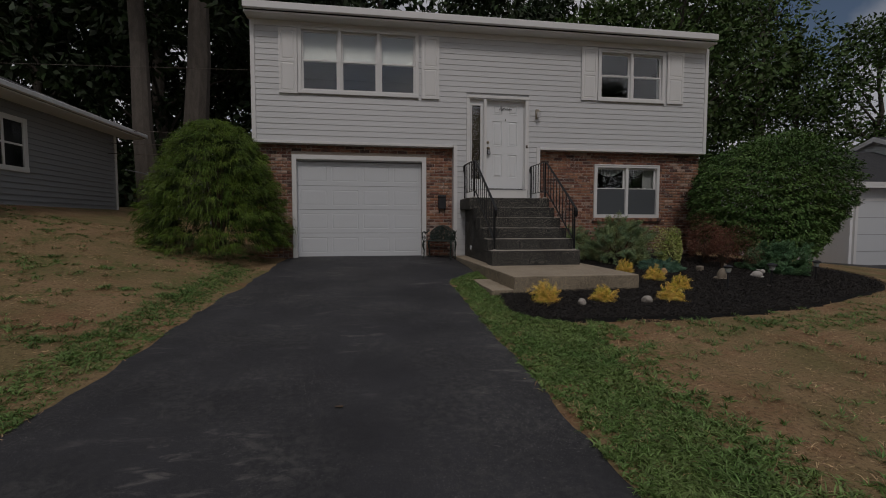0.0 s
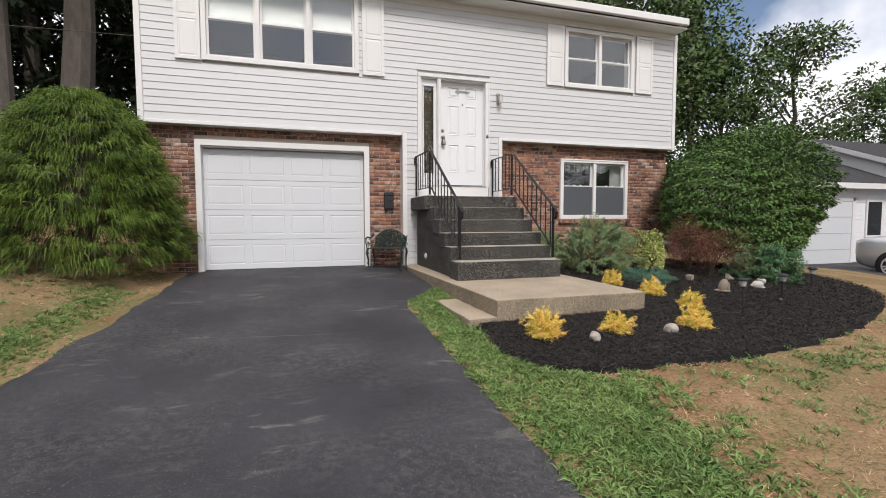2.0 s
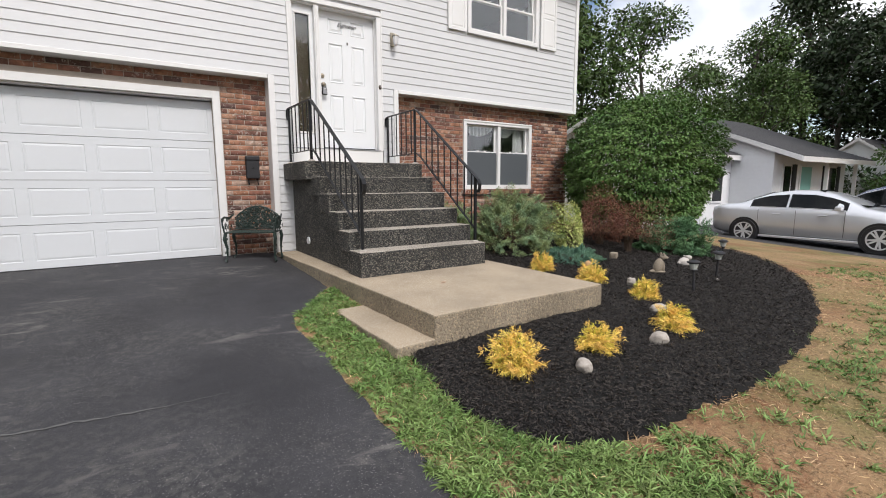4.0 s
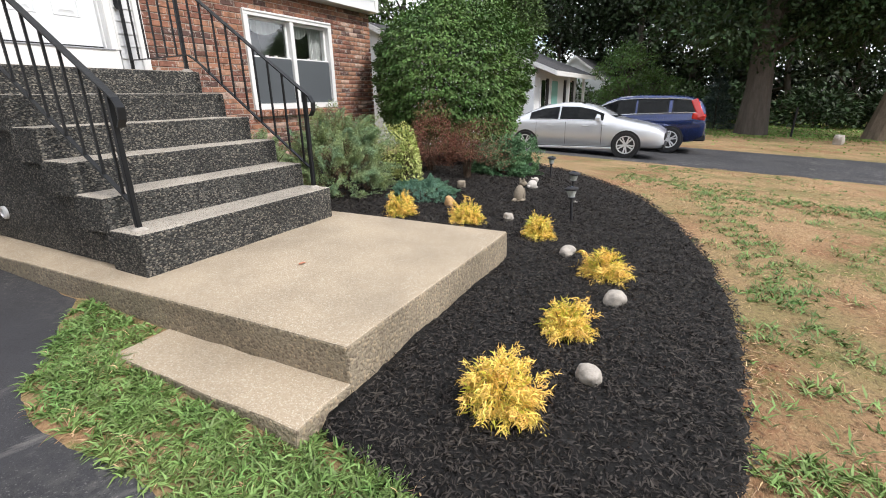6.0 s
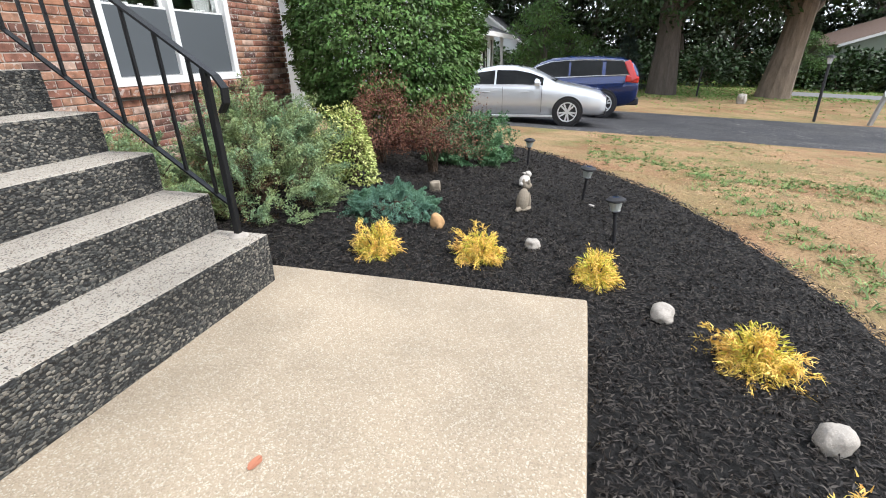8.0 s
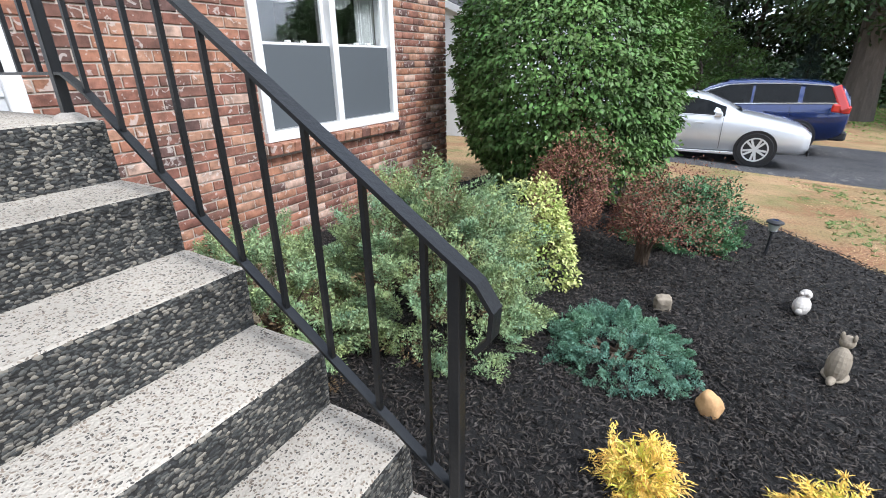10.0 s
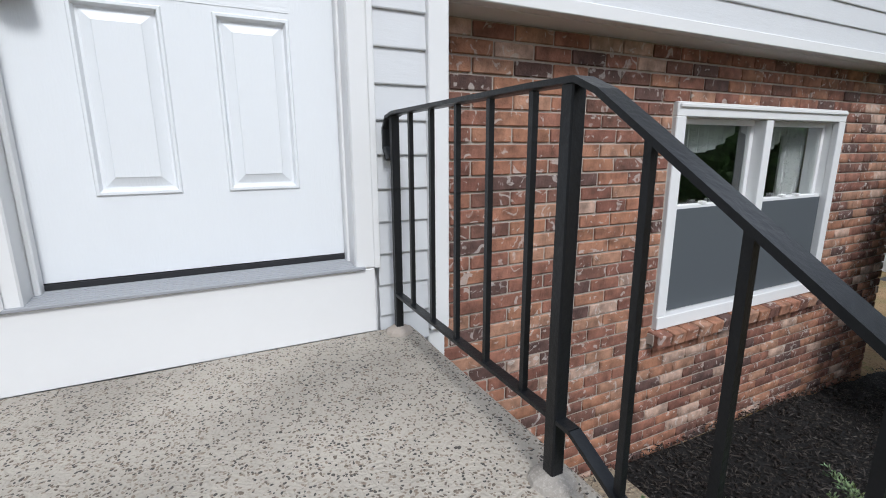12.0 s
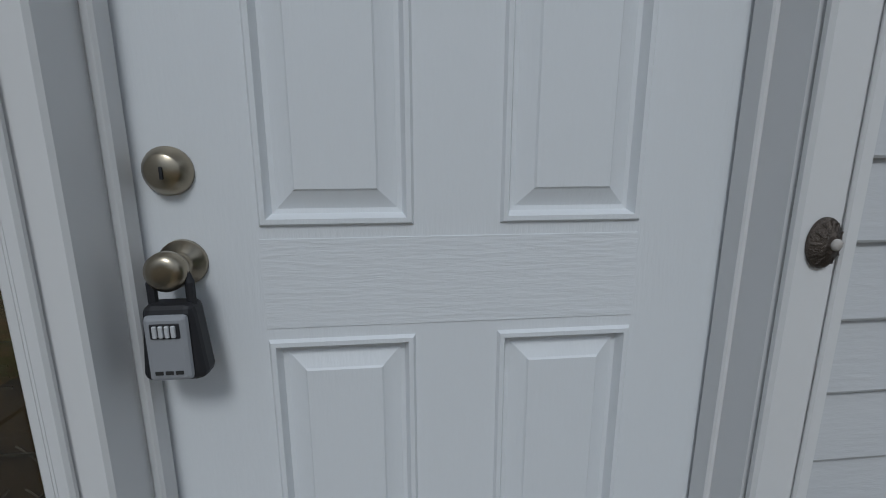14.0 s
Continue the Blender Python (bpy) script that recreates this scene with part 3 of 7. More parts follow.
for k in range(46):
    u = k / 45
    xx, yy = -0.35 + 1.75 * u, 6.93 + 0.05 * math.sin(u * 5) + g.normal() * 0.008
    w = max(0.001, 0.009 * math.sin(u * math.pi) * g.uniform(0.3, 1.4))
    row = [bm.verts.new((xx, yy + s * w, gz(xx, yy) + 0.0255)) for s in (-1, 1)]
    if prev:
        bm.faces.new((prev[0], row[0], row[1], prev[1]))
    prev = row
part("asphalt_crack", bm, M["crack"], None, "pale crumbled crack across the dark asphalt driveway", "stuff", "crack")

# mulch bed: draped sheet inside the outline
cb = np.array([6.5, 8.2])
rim = np.array(BED)
fine = np.concatenate([np.linspace(a, b, 5)[:-1] for a, b in zip(rim, np.roll(rim, -1, 0))])
fine = fine + rng.normal(0, 0.012, fine.shape)
ks = np.linspace(0, 1, 46) ** 0.8
bxy = cb + (fine[None] - cb) * ks[:, None, None]
bz = ground_z(bxy[..., 0], bxy[..., 1]) + 0.028 + rng.normal(0, 0.004, bxy.shape[:2]) + 0.008 * np.sin(bxy[..., 0] * 9) * np.sin(bxy[..., 1] * 8)
bz[-1] -= 0.05
m = len(fine)
bi = np.arange(len(ks) * m).reshape(len(ks), m)
bq = np.stack([bi[:-1], bi[1:], np.roll(bi, -1, 1)[1:], np.roll(bi, -1, 1)[:-1]], -1).reshape(-1, 4)
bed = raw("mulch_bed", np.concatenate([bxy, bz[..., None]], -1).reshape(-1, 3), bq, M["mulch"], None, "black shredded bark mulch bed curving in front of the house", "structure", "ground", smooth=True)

# mulch chips
cx, cy = rng.uniform(2.4, 11.3, 330000), rng.uniform(5.25, 11, 330000)
near_w = np.clip(1.25 - 0.16 * np.hypot(cx - 3.9, cy - 6.8), 0.1, 1)
keep = in_poly(cx, cy, BED) & (rng.random(330000) < near_w) & ~((cx < 4.62) & (cy > 6.8) & (cx > 2.4))
cx, cy, near_w = cx[keep], cy[keep], near_w[keep]
n = len(cx)
P = np.stack([cx, cy, ground_z(cx, cy) + 0.033 + rng.uniform(0.004, 0.016, n)], 1)
D = np.stack([rng.normal(size=n), rng.normal(size=n), rng.normal(0, 0.3, n)], 1)
N = np.tile([0.0, 0, 1], (n, 1)) + rng.normal(0, 0.55, (n, 3))
V, Q = leaves(P, D, N, rng.uniform(0.014, 0.044, n) * (1.3 - 0.3 * near_w), rng.uniform(0.004, 0.009, n) * (1.5 - 0.5 * near_w), 0.12)
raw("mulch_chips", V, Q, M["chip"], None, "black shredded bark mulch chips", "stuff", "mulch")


# grass: blades and broad clumps
def green_weight(x, y):
    """How green the lawn is at a place."""
    x, y = np.asarray(x), np.asarray(y)
    strip = np.exp(-((x - 2.36) / 0.34) ** 2) * (y < 8.75)
    strip += np.exp(-((x - 2.55) / 0.3) ** 2) * (y < 5.9) * 0.9
    ragged = 0.5 + 0.5 * np.sin(x * 11 + 2.5 * np.sin(y * 5.3)) * np.sin(y * 9.1 + 2 * np.sin(x * 8.7 + 1))
    strip = strip * (0.12 + 0.95 * ragged)
    leftstrip = np.exp(-((x + 1.46) / 0.2) ** 2) * (0.25 + 0.6 * ragged) * (y < 9.6)
    patch = 0.5 + 0.3 * np.sin(x * 1.9 + 2.1 * np.sin(y * 1.3 + 0.5)) * np.sin(y * 2.3 + 1.1 * np.sin(x * 1.1)) + 0.3 * np.sin(x * 6.3 + 2 * np.sin(y * 4.1)) * np.sin(y * 7.7 + 1.4 * np.sin(x * 5.2))
    edge = 0.55 * np.exp(-((y - 5.05 - 0.18 * np.clip(x - 6, 0, 9)) / 0.22) ** 2) * (x > 2.6) * (0.3 + patch)
    band = 0.7 * np.exp(-((x - 8.76 - 0.47 * (y - 3.78)) / 0.55) ** 2) * (x > 7.8) * (y > 2) * (0.2 + ragged)
    return np.clip(band + strip + leftstrip + edge + 0.8 * np.clip(patch - 0.62, 0, 1) * 3 * (0.35 + 0.9 * ragged) * (0.5 + 0.8 * (x < 0)), 0, 1)


def scatter(count, x0, x1, y0, y1):
    x, y = rng.uniform(x0, x1, count), rng.uniform(y0, y1, count)
    ok = ~in_drive(x, y, -0.07) & ~in_poly(x, y, BED) & ~((x > 2.43) & (y > 6.82) & (y < 8.03)) & ~((x > 2.69) & (y > 8.0)) & ~((x > -1.5) & (y > 10.75))
    return x[ok], y[ok]


def tufts(name, x, y, L, W, mat, label, per=8, lean=1.1):
    """Low rosettes of broad blades that arch outwards from one root."""
    n = len(x) * per
    X, Y, size = np.repeat(x, per), np.repeat(y, per), np.repeat(rng.uniform(0.55, 1.15, len(x)), per)
    a = rng.uniform(0, 2 * np.pi, n)
    X, Y = X + rng.normal(0, 0.008, n), Y + rng.normal(0, 0.008, n)
    P = np.stack([X, Y, ground_z(X, Y) + lawn_bumps(X, Y) - 0.003], 1)
    tilt = lean * rng.uniform(0.3, 1.3, n)
    D = np.stack([np.cos(a) * tilt, np.sin(a) * tilt, np.ones(n)], 1)
    V, Q = ribbons(P, D, rng.uniform(0.6, 1, n) * L * size, rng.uniform(0.7, 1, n) * W, 2, 0.5)
    raw(name, V, Q, mat, None, label, "stuff", "grass")


def blades(name, x, y, L, W, mat, label, per=1, spreadw=0.03, lean=0.6, bends=2):
    x, y = np.repeat(x, per) + rng.normal(0, spreadw, len(x) * per), np.repeat(y, per) + rng.normal(0, spreadw, len(y) * per)
    n = len(x)
    P = np.stack([x, y, ground_z(x, y) + lawn_bumps(x, y) - 0.003], 1)
    D = np.stack([rng.normal(0, lean, n), rng.normal(0, lean, n), np.ones(n)], 1)
    V, Q = ribbons(P, D, rng.uniform(0.5, 1, n) * L, rng.uniform(0.6, 1, n) * W, bends, 0.45)
    raw(name, V, Q, mat, None, label, "stuff", "grass")


x, y = scatter(26000, 1.95, 3.3, -0.5, 8.7)
k = rng.random(len(x)) < np.clip(green_weight(x, y), 0, 1) * 1.1
tufts("green_grass", x[k], y[k], 0.115, 0.0125, M["grass"], "dense green crabgrass along the driveway and the mulch bed", 9)
x, y = scatter(30000, 2.4, 14, 0.0, 9.5)
k = rng.random(len(x)) < green_weight(x, y) * 0.55
tufts("green_patches", x[k], y[k], 0.1, 0.013, M["grass"], "green weedy patches in the dry lawn", 7)
x, y = scatter(16000, -9, -1.1, 0.5, 11)
k = rng.random(len(x)) < green_weight(x, y) * 0.6
tufts("green_patches", x[k], y[k], 0.11, 0.015, M["grass"], "green weedy patches on the bank beside the driveway", 7)
x, y = scatter(9000, -1.75, -1.1, 0.5, 9.5)
k = rng.random(len(x)) < green_weight(x, y)
tufts("green_grass", x[k], y[k], 0.085, 0.009, M["grass"], "ragged green grass at the foot of the bank", 7)
x, y = scatter(7000, 2.0, 3.2, -0.5, 8.5)
k = rng.random(len(x)) < 0.06 + 0.9 * np.clip(np.sin(x * 3.1 + 4 * np.sin(y * 1.7)) * np.sin(y * 2.9 + 1) - 0.45, 0, 1)
blades("tan_tufts", x[k], y[k], 0.10, 0.006, M["drygrass"], "tan dried tufts among the green grass", 8, 0.025, 0.9)
x, y = scatter(90000, 2.2, 10, 1.5, 7)
blades("dry_grass", x, y, 0.06, 0.0065, M["drygrass"], "short tan dried grass", 1, 0.02, 1.8, 1)
x, y = scatter(26000, -8, -1.1, 2.0, 11)
blades("dry_grass", x, y, 0.065, 0.009, M["drygrass"], "short tan dried grass on the bank", 2, 0.02, 1.6, 1)
x, y = scatter(22000, 8, 15, 3.0, 13)
blades("dry_grass", x, y, 0.06, 0.01, M["drygrass"], "short tan dried grass beyond the bed", 2, 0.03, 1.4, 1)

# greener mown lawn beyond the neighbouring driveway, its blades coloured brighter as if sunlit
x, y = rng.uniform(22, 48, 60000), rng.uniform(-14, 9, 60000)
k = (rng.random(len(x)) < smooth(27, 30.5, x + 0.35 * y) + 0.06) & ~((x > 33) & (x < 36.4) & (y < -3))
blades("green_lawn", x[k], y[k], 0.10, 0.11, M["lawngreen"], "greener mown grass under the far trees, brightened as if sunlit", 1, 0.02, 1.0, 1)
# broad-leaved weeds in the lawn
for x0, x1, y0, y1, cnt in ((-7, -1.25, 2.0, 11, 2600), (2.5, 9, 2.0, 5.6, 1300), (6, 14, 3, 7.5, 500)):
    x, y = scatter(cnt, x0, x1, y0, y1)
    k = rng.random(len(x)) < 0.12 + green_weight(x, y)
    x, y = x[k], y[k]
    n = len(x) * 24
    X, Y = np.repeat(x, 24), np.repeat(y, 24)
    a = rng.uniform(0, 2 * np.pi, n)
    P = np.stack([X + rng.normal(0, 0.035, n), Y + rng.normal(0, 0.035, n), ground_z(X, Y) + lawn_bumps(X, Y)], 1)
    D = np.stack([np.cos(a), np.sin(a), rng.uniform(0.15, 0.9, n)], 1)
    V, Q = leaves(P, D, np.tile([0, 0, 1.0], (n, 1)), rng.uniform(0.035, 0.09, n), rng.uniform(0.006, 0.011, n), 0.1)
    raw("lawn_weeds", V, Q, M["grass"], None, "low green broad-leaved weeds in the dry lawn", "stuff", "weeds")

# ---- the house ----
YS, YB = 10.80, 10.97
Z0, ZF, ZT = 0.1, 2.80, 5.24
XL, XR = -1.52, 8.73
house = thing("house", (3.6, 14.5, 0), "two-storey white vinyl and red brick house with an attached garage", "house", kind="structure")
HO = (3.6, 14.5, 0)


def hpart(name, dims, mat, label="", bevel=0.0, parent=None):
    return boxpart(name, dims, mat, parent or house, label, bevel, off=HO)


# walls behind the cladding, built round the openings
def walled(name, x0, x1, z0, z1, y0, y1, holes, mat, label=""):
    bm = bmesh.new()
    xs = sorted({x0, x1, *[min(max(v, x0), x1) for h in holes for v in h[:2]]})
    zs = sorted({z0, z1, *[min(max(v, z0), z1) for h in holes for v in h[2:]]})
    for a, b in zip(xs, xs[1:]):
        run = None
        for c, d in zip(zs, zs[1:]):
            solid = not any(h[0] < (a + b) / 2 < h[1] and h[2] < (c + d) / 2 < h[3] for h in holes)
            if solid:
                run = (run[0], d) if run else (c, d)
            if (not solid or d == zs[-1]) and run:
                box(bm, a - HO[0], b - HO[0], y0 - HO[1], y1 - HO[1], run[0], run[1])
                run = None
    return part(name, bm, mat, house, label)


W3 = (-0.53, 1.80, 3.88, 5.10)
W2 = (6.04, 7.55, 3.99, 5.02)
WL = (6.04, 7.66, 1.29, 2.50)
GD = (-0.70, 1.96, 0.33, 2.49)
DU = (3.00, 4.27, 1.70, 3.86)
walled("upper_wall", XL + 0.05, XR - 0.05, ZF + 0.02, ZT, 10.83, 11.0, [W3, W2, DU], M["siding"])
walled("lower_wall", XL + 0.05, XR - 0.05, Z0, ZF + 0.02, 10.982, 11.2, [WL, GD, (2.7, 4.55, 0.0, 2.83)], M["mortar"])
walled("entry_wall", 2.64, 4.60, 0.2, ZF + 0.02, 10.83, 11.0, [(3.00, 4.27, 1.70, 2.83)], M["siding"])
hpart("side_wall", (XL, XL + 0.15, 11.2, 18.3, 0, ZT), M["siding"])
hpart("side_wall", (XR - 0.15, XR, 11.2, 18.3, 0, ZT), M["siding"])
hpart("back_wall", (XL, XR, 18.15, 18.3, 0, ZT), M["siding"])
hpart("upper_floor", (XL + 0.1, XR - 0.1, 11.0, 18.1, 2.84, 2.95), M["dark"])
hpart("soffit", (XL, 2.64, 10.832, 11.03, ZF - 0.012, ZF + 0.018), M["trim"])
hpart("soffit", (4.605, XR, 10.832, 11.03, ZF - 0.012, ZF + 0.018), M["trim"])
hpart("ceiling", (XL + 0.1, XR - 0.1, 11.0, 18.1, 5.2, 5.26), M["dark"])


def roof_piece(name, x0, x1, y0, z0, y1, z1, thick, mat, label):
    bm = bmesh.new()
    v = [bm.verts.new((x - HO[0], y - HO[1], z)) for x in (x0, x1) for y, z in ((y0, z0), (y1, z1), (y1, z1 + thick), (y0, z0 + thick))]
    for f in ((0, 1, 2, 3), (7, 6, 5, 4), (0, 4, 5, 1), (3, 2, 6, 7), (1, 5, 6, 2), (0, 3, 7, 4)):
        bm.faces.new([v[i] for i in f])
    return part(name, bm, mat, house, label)


roof_piece("roof", XL - 0.05, 8.68, 10.44, 5.36, 14.7, 6.3, 0.06, M["roof"], "dark asphalt shingle roof")
roof_piece("roof_back", XL - 0.05, 8.68, 14.7, 6.3, 18.7, 5.36, 0.06, M["roof"], "dark asphalt shingle roof")
hpart("gutter", (XL - 0.05, 8.66, 10.38, 10.46, 5.29, 5.43), M["trim"], "white aluminium gutter", 0.012)
hpart("eave_soffit", (XL - 0.05, 8.68, 10.46, 10.83, 5.24, 5.27), M["trim"], "white soffit")
hpart("frieze_board", (XL, XR, 10.785, 10.83, 5.13, 5.24), M["trim"])
bm = bmesh.new()
lathe(bm, [(0.045, 0), (0.045, 0.5)], 10, pose(2.9 - HO[0], 13.5 - HO[1], 5.95))
part("vent_pipe", bm, M["greyplastic"], house, "grey plumbing vent pipe")

# corner boards and trims of the cladding
for nm, d in (("corner_board", (XL - 0.012, XL + 0.07, 10.776, 10.84, ZF - 0.01, 5.24)), ("corner_board", (XR - 0.07, XR + 0.012, 10.776, 10.84, ZF - 0.01, 5.24)),
              ("band_trim", (XL + 0.07, 2.632, 10.778, 10.83, ZF - 0.01, ZF + 0.045)), ("band_trim", (4.61, XR - 0.07, 10.778, 10.83, ZF - 0.01, ZF + 0.045)),
              ("brick_side_trim", (2.635, 2.715, 10.774, 10.99, 0.36, ZF + 0.04)), ("brick_side_trim", (4.53, 4.607, 10.774, 10.99, 1.62, ZF + 0.04)),
              ("brick_side_return", (4.53, 4.60, 10.80, 10.99, 0.2, 1.62))):
    hpart(nm, d, M["trim"], "", 0.004)

# siding boards, each a lapped piece
LAP = 0.1143


def siding_board(x0, x1, z, parent, mat, y=YS, facing=None):
    bm = bmesh.new()
    prof = [(0.03, z), (-0.003, z), (-0.005, z + 0.004), (0.005, z + LAP), (0.03, z + LAP)]
    a = [bm.verts.new((x0 - HO[0], y + d - HO[1], h)) for d, h in prof]
    b = [bm.verts.new((x1 - HO[0], y + d - HO[1], h)) for d, h in prof]
    for i in range(len(prof) - 1):
        bm.faces.new((a[i], a[i + 1], b[i + 1], b[i]))
    bm.faces.new(a[::-1])
    bm.faces.new(b)
    return part("siding_board", bm, mat, parent)


def open_spans(z, x0, x1, holes):
    spans = [(x0, x1)]
    for h in holes:
        if h[2] < z + LAP * 0.7 and h[3] > z + LAP * 0.3:
            new_spans = []
            for a, b in spans:
                if h[1] <= a or h[0] >= b:
                    new_spans.append((a, b))
                else:
                    new_spans += [(a, h[0])] if h[0] > a else []
                    new_spans += [(h[1], b)] if h[1] < b else []
            spans = new_spans
    return spans


front = [(-0.61, 1.87, 3.81, 5.17), (5.96, 7.62, 3.925, 5.09), (2.92, 4.34, 1.6, 3.935)]
z = ZF + 0.045
while z < 5.12:
    for a, b in open_spans(z, XL + 0.07, XR - 0.07, front):
        siding_board(a, b, z, house, M["siding"])
    z += LAP
z = ZF + 0.045 - LAP
while z > 0.3:
    if z > 1.55:
        siding_board(4.34, 4.53, z, house, M["siding"])
    siding_board(2.715, 2.92 if z > 1.6 else 3.0, z, house, M["siding"])
    z -= LAP


# ---- windows ----
def window(name, x0, x1, z0, z1, y, lights, label, depth=0.16, rail=0.5, case=0.075, cover=0.0, curtains=False):
    """A double-hung window unit with several lights side by side; y is the face of its casing."""
    w = thing(name, ((x0 + x1) / 2, y, z0), label, "window", "windows of the house front", "structure")
    off = ((x0 + x1) / 2, y, z0)

    def bp(nm, d, mat, par=w, lab="", bev=0.004):
        return boxpart(nm, d, mat, par, lab, bev, off=off)

    fr = bp("window_frame", (x0, x1, y - 0.02, y + 0.02, z1 - case, z1), M["trim"])
    for d in ((x0, x1, y - 0.026, y + 0.02, z0, z0 + case), (x0, x0 + case, y - 0.02, y + 0.02, z0 + case, z1 - case), (x1 - case, x1, y - 0.02, y + 0.02, z0 + case, z1 - case),
              (x0 + 0.012, x1 - 0.012, y - 0.032, y - 0.02, z1 - 0.03, z1 - 0.01)):
        bp("casing", d, M["trim"])
    a, b, c, d = x0 + case, x1 - case, z0 + case, z1 - case
    n = lights
    mull = 0.07
    lw = (b - a - mull * (n - 1)) / n
    for i in range(n):
        l0 = a + i * (lw + mull)
        l1 = l0 + lw
        if i < n - 1:
            bp("mullion", (l1, l1 + mull, y - 0.012, y + 0.09, c, d), M["trim"])
        zm = c + (d - c) * rail
        for (s0, s1, yy, lab) in ((c, zm + 0.018, y + 0.028, "lower_sash"), (zm - 0.018, d, y + 0.058, "upper_sash")):
            sash = bp(lab, (l0, l1, yy, yy + 0.028, s0, s0 + 0.034), M["trim"], w, "", 0.003)
            bp("sash_rail", (l0, l1, yy, yy + 0.028, s1 - 0.034, s1), M["trim"], w, "", 0.003)
            bp("sash_stile", (l0, l0 + 0.034, yy, yy + 0.028, s0 + 0.034, s1 - 0.034), M["trim"], w, "", 0.003)
            bp("sash_stile", (l1 - 0.034, l1, yy, yy + 0.028, s0 + 0.034, s1 - 0.034), M["trim"], w, "", 0.003)
            g = bp("pane", (l0 + 0.03, l1 - 0.03, yy + 0.012, yy + 0.016, s0 + 0.03, s1 - 0.03), M["glass"], w, "clear window glass", 0)
            g.visible_shadow = False
        bp("sash_lock", ((l0 + l1) / 2 - 0.1, (l0 + l1) / 2 - 0.06, y + 0.02, y + 0.05, zm + 0.018, zm + 0.034), M["trim"], w, "", 0.002)
        bp("sash_lock", ((l0 + l1) / 2 + 0.06, (l0 + l1) / 2 + 0.1, y + 0.02, y + 0.05, zm + 0.018, zm + 0.034), M["trim"], w, "", 0.002)
        bp("half_screen", (l0 + 0.01, l1 - 0.01, y + 0.018, y + 0.021, c + 0.01, zm), M["screen"], w, "fine dark insect screen", 0) if curtains else None
        if cover:
            bp("window_blind", (l0 - 0.02, l1 + 0.02, y + 0.13, y + 0.14, d - (d - c) * cover, d), M["blind"], w, "white roller blind drawn part way down", 0)
    for dd in ((a - 0.02, a, y + 0.02, y + depth, c, d), (b, b + 0.02, y + 0.02, y + depth, c, d), (a, b, y + 0.02, y + depth, d, d + 0.02), (a, b, y + 0.02, y + depth, c - 0.02, c)):
        bp("jamb", dd, M["trim"], w, "", 0)
    return w


def shutter(x0, x1, z0, z1, label):
    s = thing("shutter", ((x0 + x1) / 2, 10.79, z0), label, "shutter", "shutters beside the upper windows")
    bm = bmesh.new()
    a, b = x0 + 0.05, x1 - 0.05
    zm = (z0 + z1) / 2
    o = ((x0 + x1) / 2, 10.79, z0)
    hs = [(a, b, z0 + 0.05, zm - 0.03), (a, b, zm + 0.03, z1 - 0.05)]
    panelled(bm, x0, x1, z0, z1, 10.757, 0.03, hs, [(0, 0), (0.006, 0.008), (0.016, 0.008), (0.035, 0.001)])
    bmesh.ops.translate(bm, vec=(-o[0], -o[1], -o[2]), verts=bm.verts)
    part("panel_board", bm, M["trim"], s)


window("window_1", -0.61, 1.87, 3.81, 5.17, 10.785, 3, "white triple double-hung window with white blinds half down", rail=0.5, cover=0.5)
window("window_2", 5.96, 7.62, 3.925, 5.09, 10.785, 2, "white double double-hung window of the upper floor", rail=0.5, cover=0.0)
window("window_3", 6.014, 7.68, 1.277, 2.525, 10.975, 2, "white double double-hung window set in the brick wall with pale curtains", rail=0.55, curtains=True)
for sx in ((-0.985, -0.62), (1.93, 2.315)):
    shutter(*sx, 3.80, 5.10, "white two-panel shutter beside the triple window")
for sx in ((5.555, 5.935), (7.67, 8.09)):
    shutter(*sx, 3.93, 5.10, "white two-panel shutter beside the double window")


# rooms behind the glass, near-black in colour to stand in for unlit interiors
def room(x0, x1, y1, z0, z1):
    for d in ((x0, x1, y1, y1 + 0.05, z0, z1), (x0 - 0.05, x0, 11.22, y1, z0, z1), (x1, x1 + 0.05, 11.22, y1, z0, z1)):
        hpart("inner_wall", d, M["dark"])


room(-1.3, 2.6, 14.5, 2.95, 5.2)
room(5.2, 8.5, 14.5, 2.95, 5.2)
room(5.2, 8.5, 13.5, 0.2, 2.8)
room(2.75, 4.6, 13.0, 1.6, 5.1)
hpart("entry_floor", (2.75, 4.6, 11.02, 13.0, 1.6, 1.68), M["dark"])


def curtain(x0, x1, z0, z1, y, label, sag=0.0):
    bm = bmesh.new()
    n, m = 40, 10
    rows = []
    for j in range(m + 1):
        r = []
        for i in range(n + 1):
            u, v = i / n, j / m
            zz = z1 - (z1 - z0) * v * (1 - sag * (2 * u - 1) ** 2)
            r.append(bm.verts.new((x0 + (x1 - x0) * u, y + 0.018 * math.sin(i * 1.3), zz)))
        rows.append(r)
    for a, b in zip(rows, rows[1:]):
        for i in range(n):
            bm.faces.new((a[i], a[i + 1], b[i + 1], b[i]))
    ob = part("curtain", bm, M["curtain"], None, label, "", "curtain")
    return ob


curtain(7.36, 7.62, 1.3, 2.46, 11.16, "pale grey curtain hanging behind the lower window")
curtain(6.12, 6.82, 2.26, 2.44, 11.15, "scalloped pale valance behind the lower window", 0.8)
curtain(6.88, 7.36, 2.26, 2.44, 11.15, "scalloped pale valance behind the lower window", 0.8)

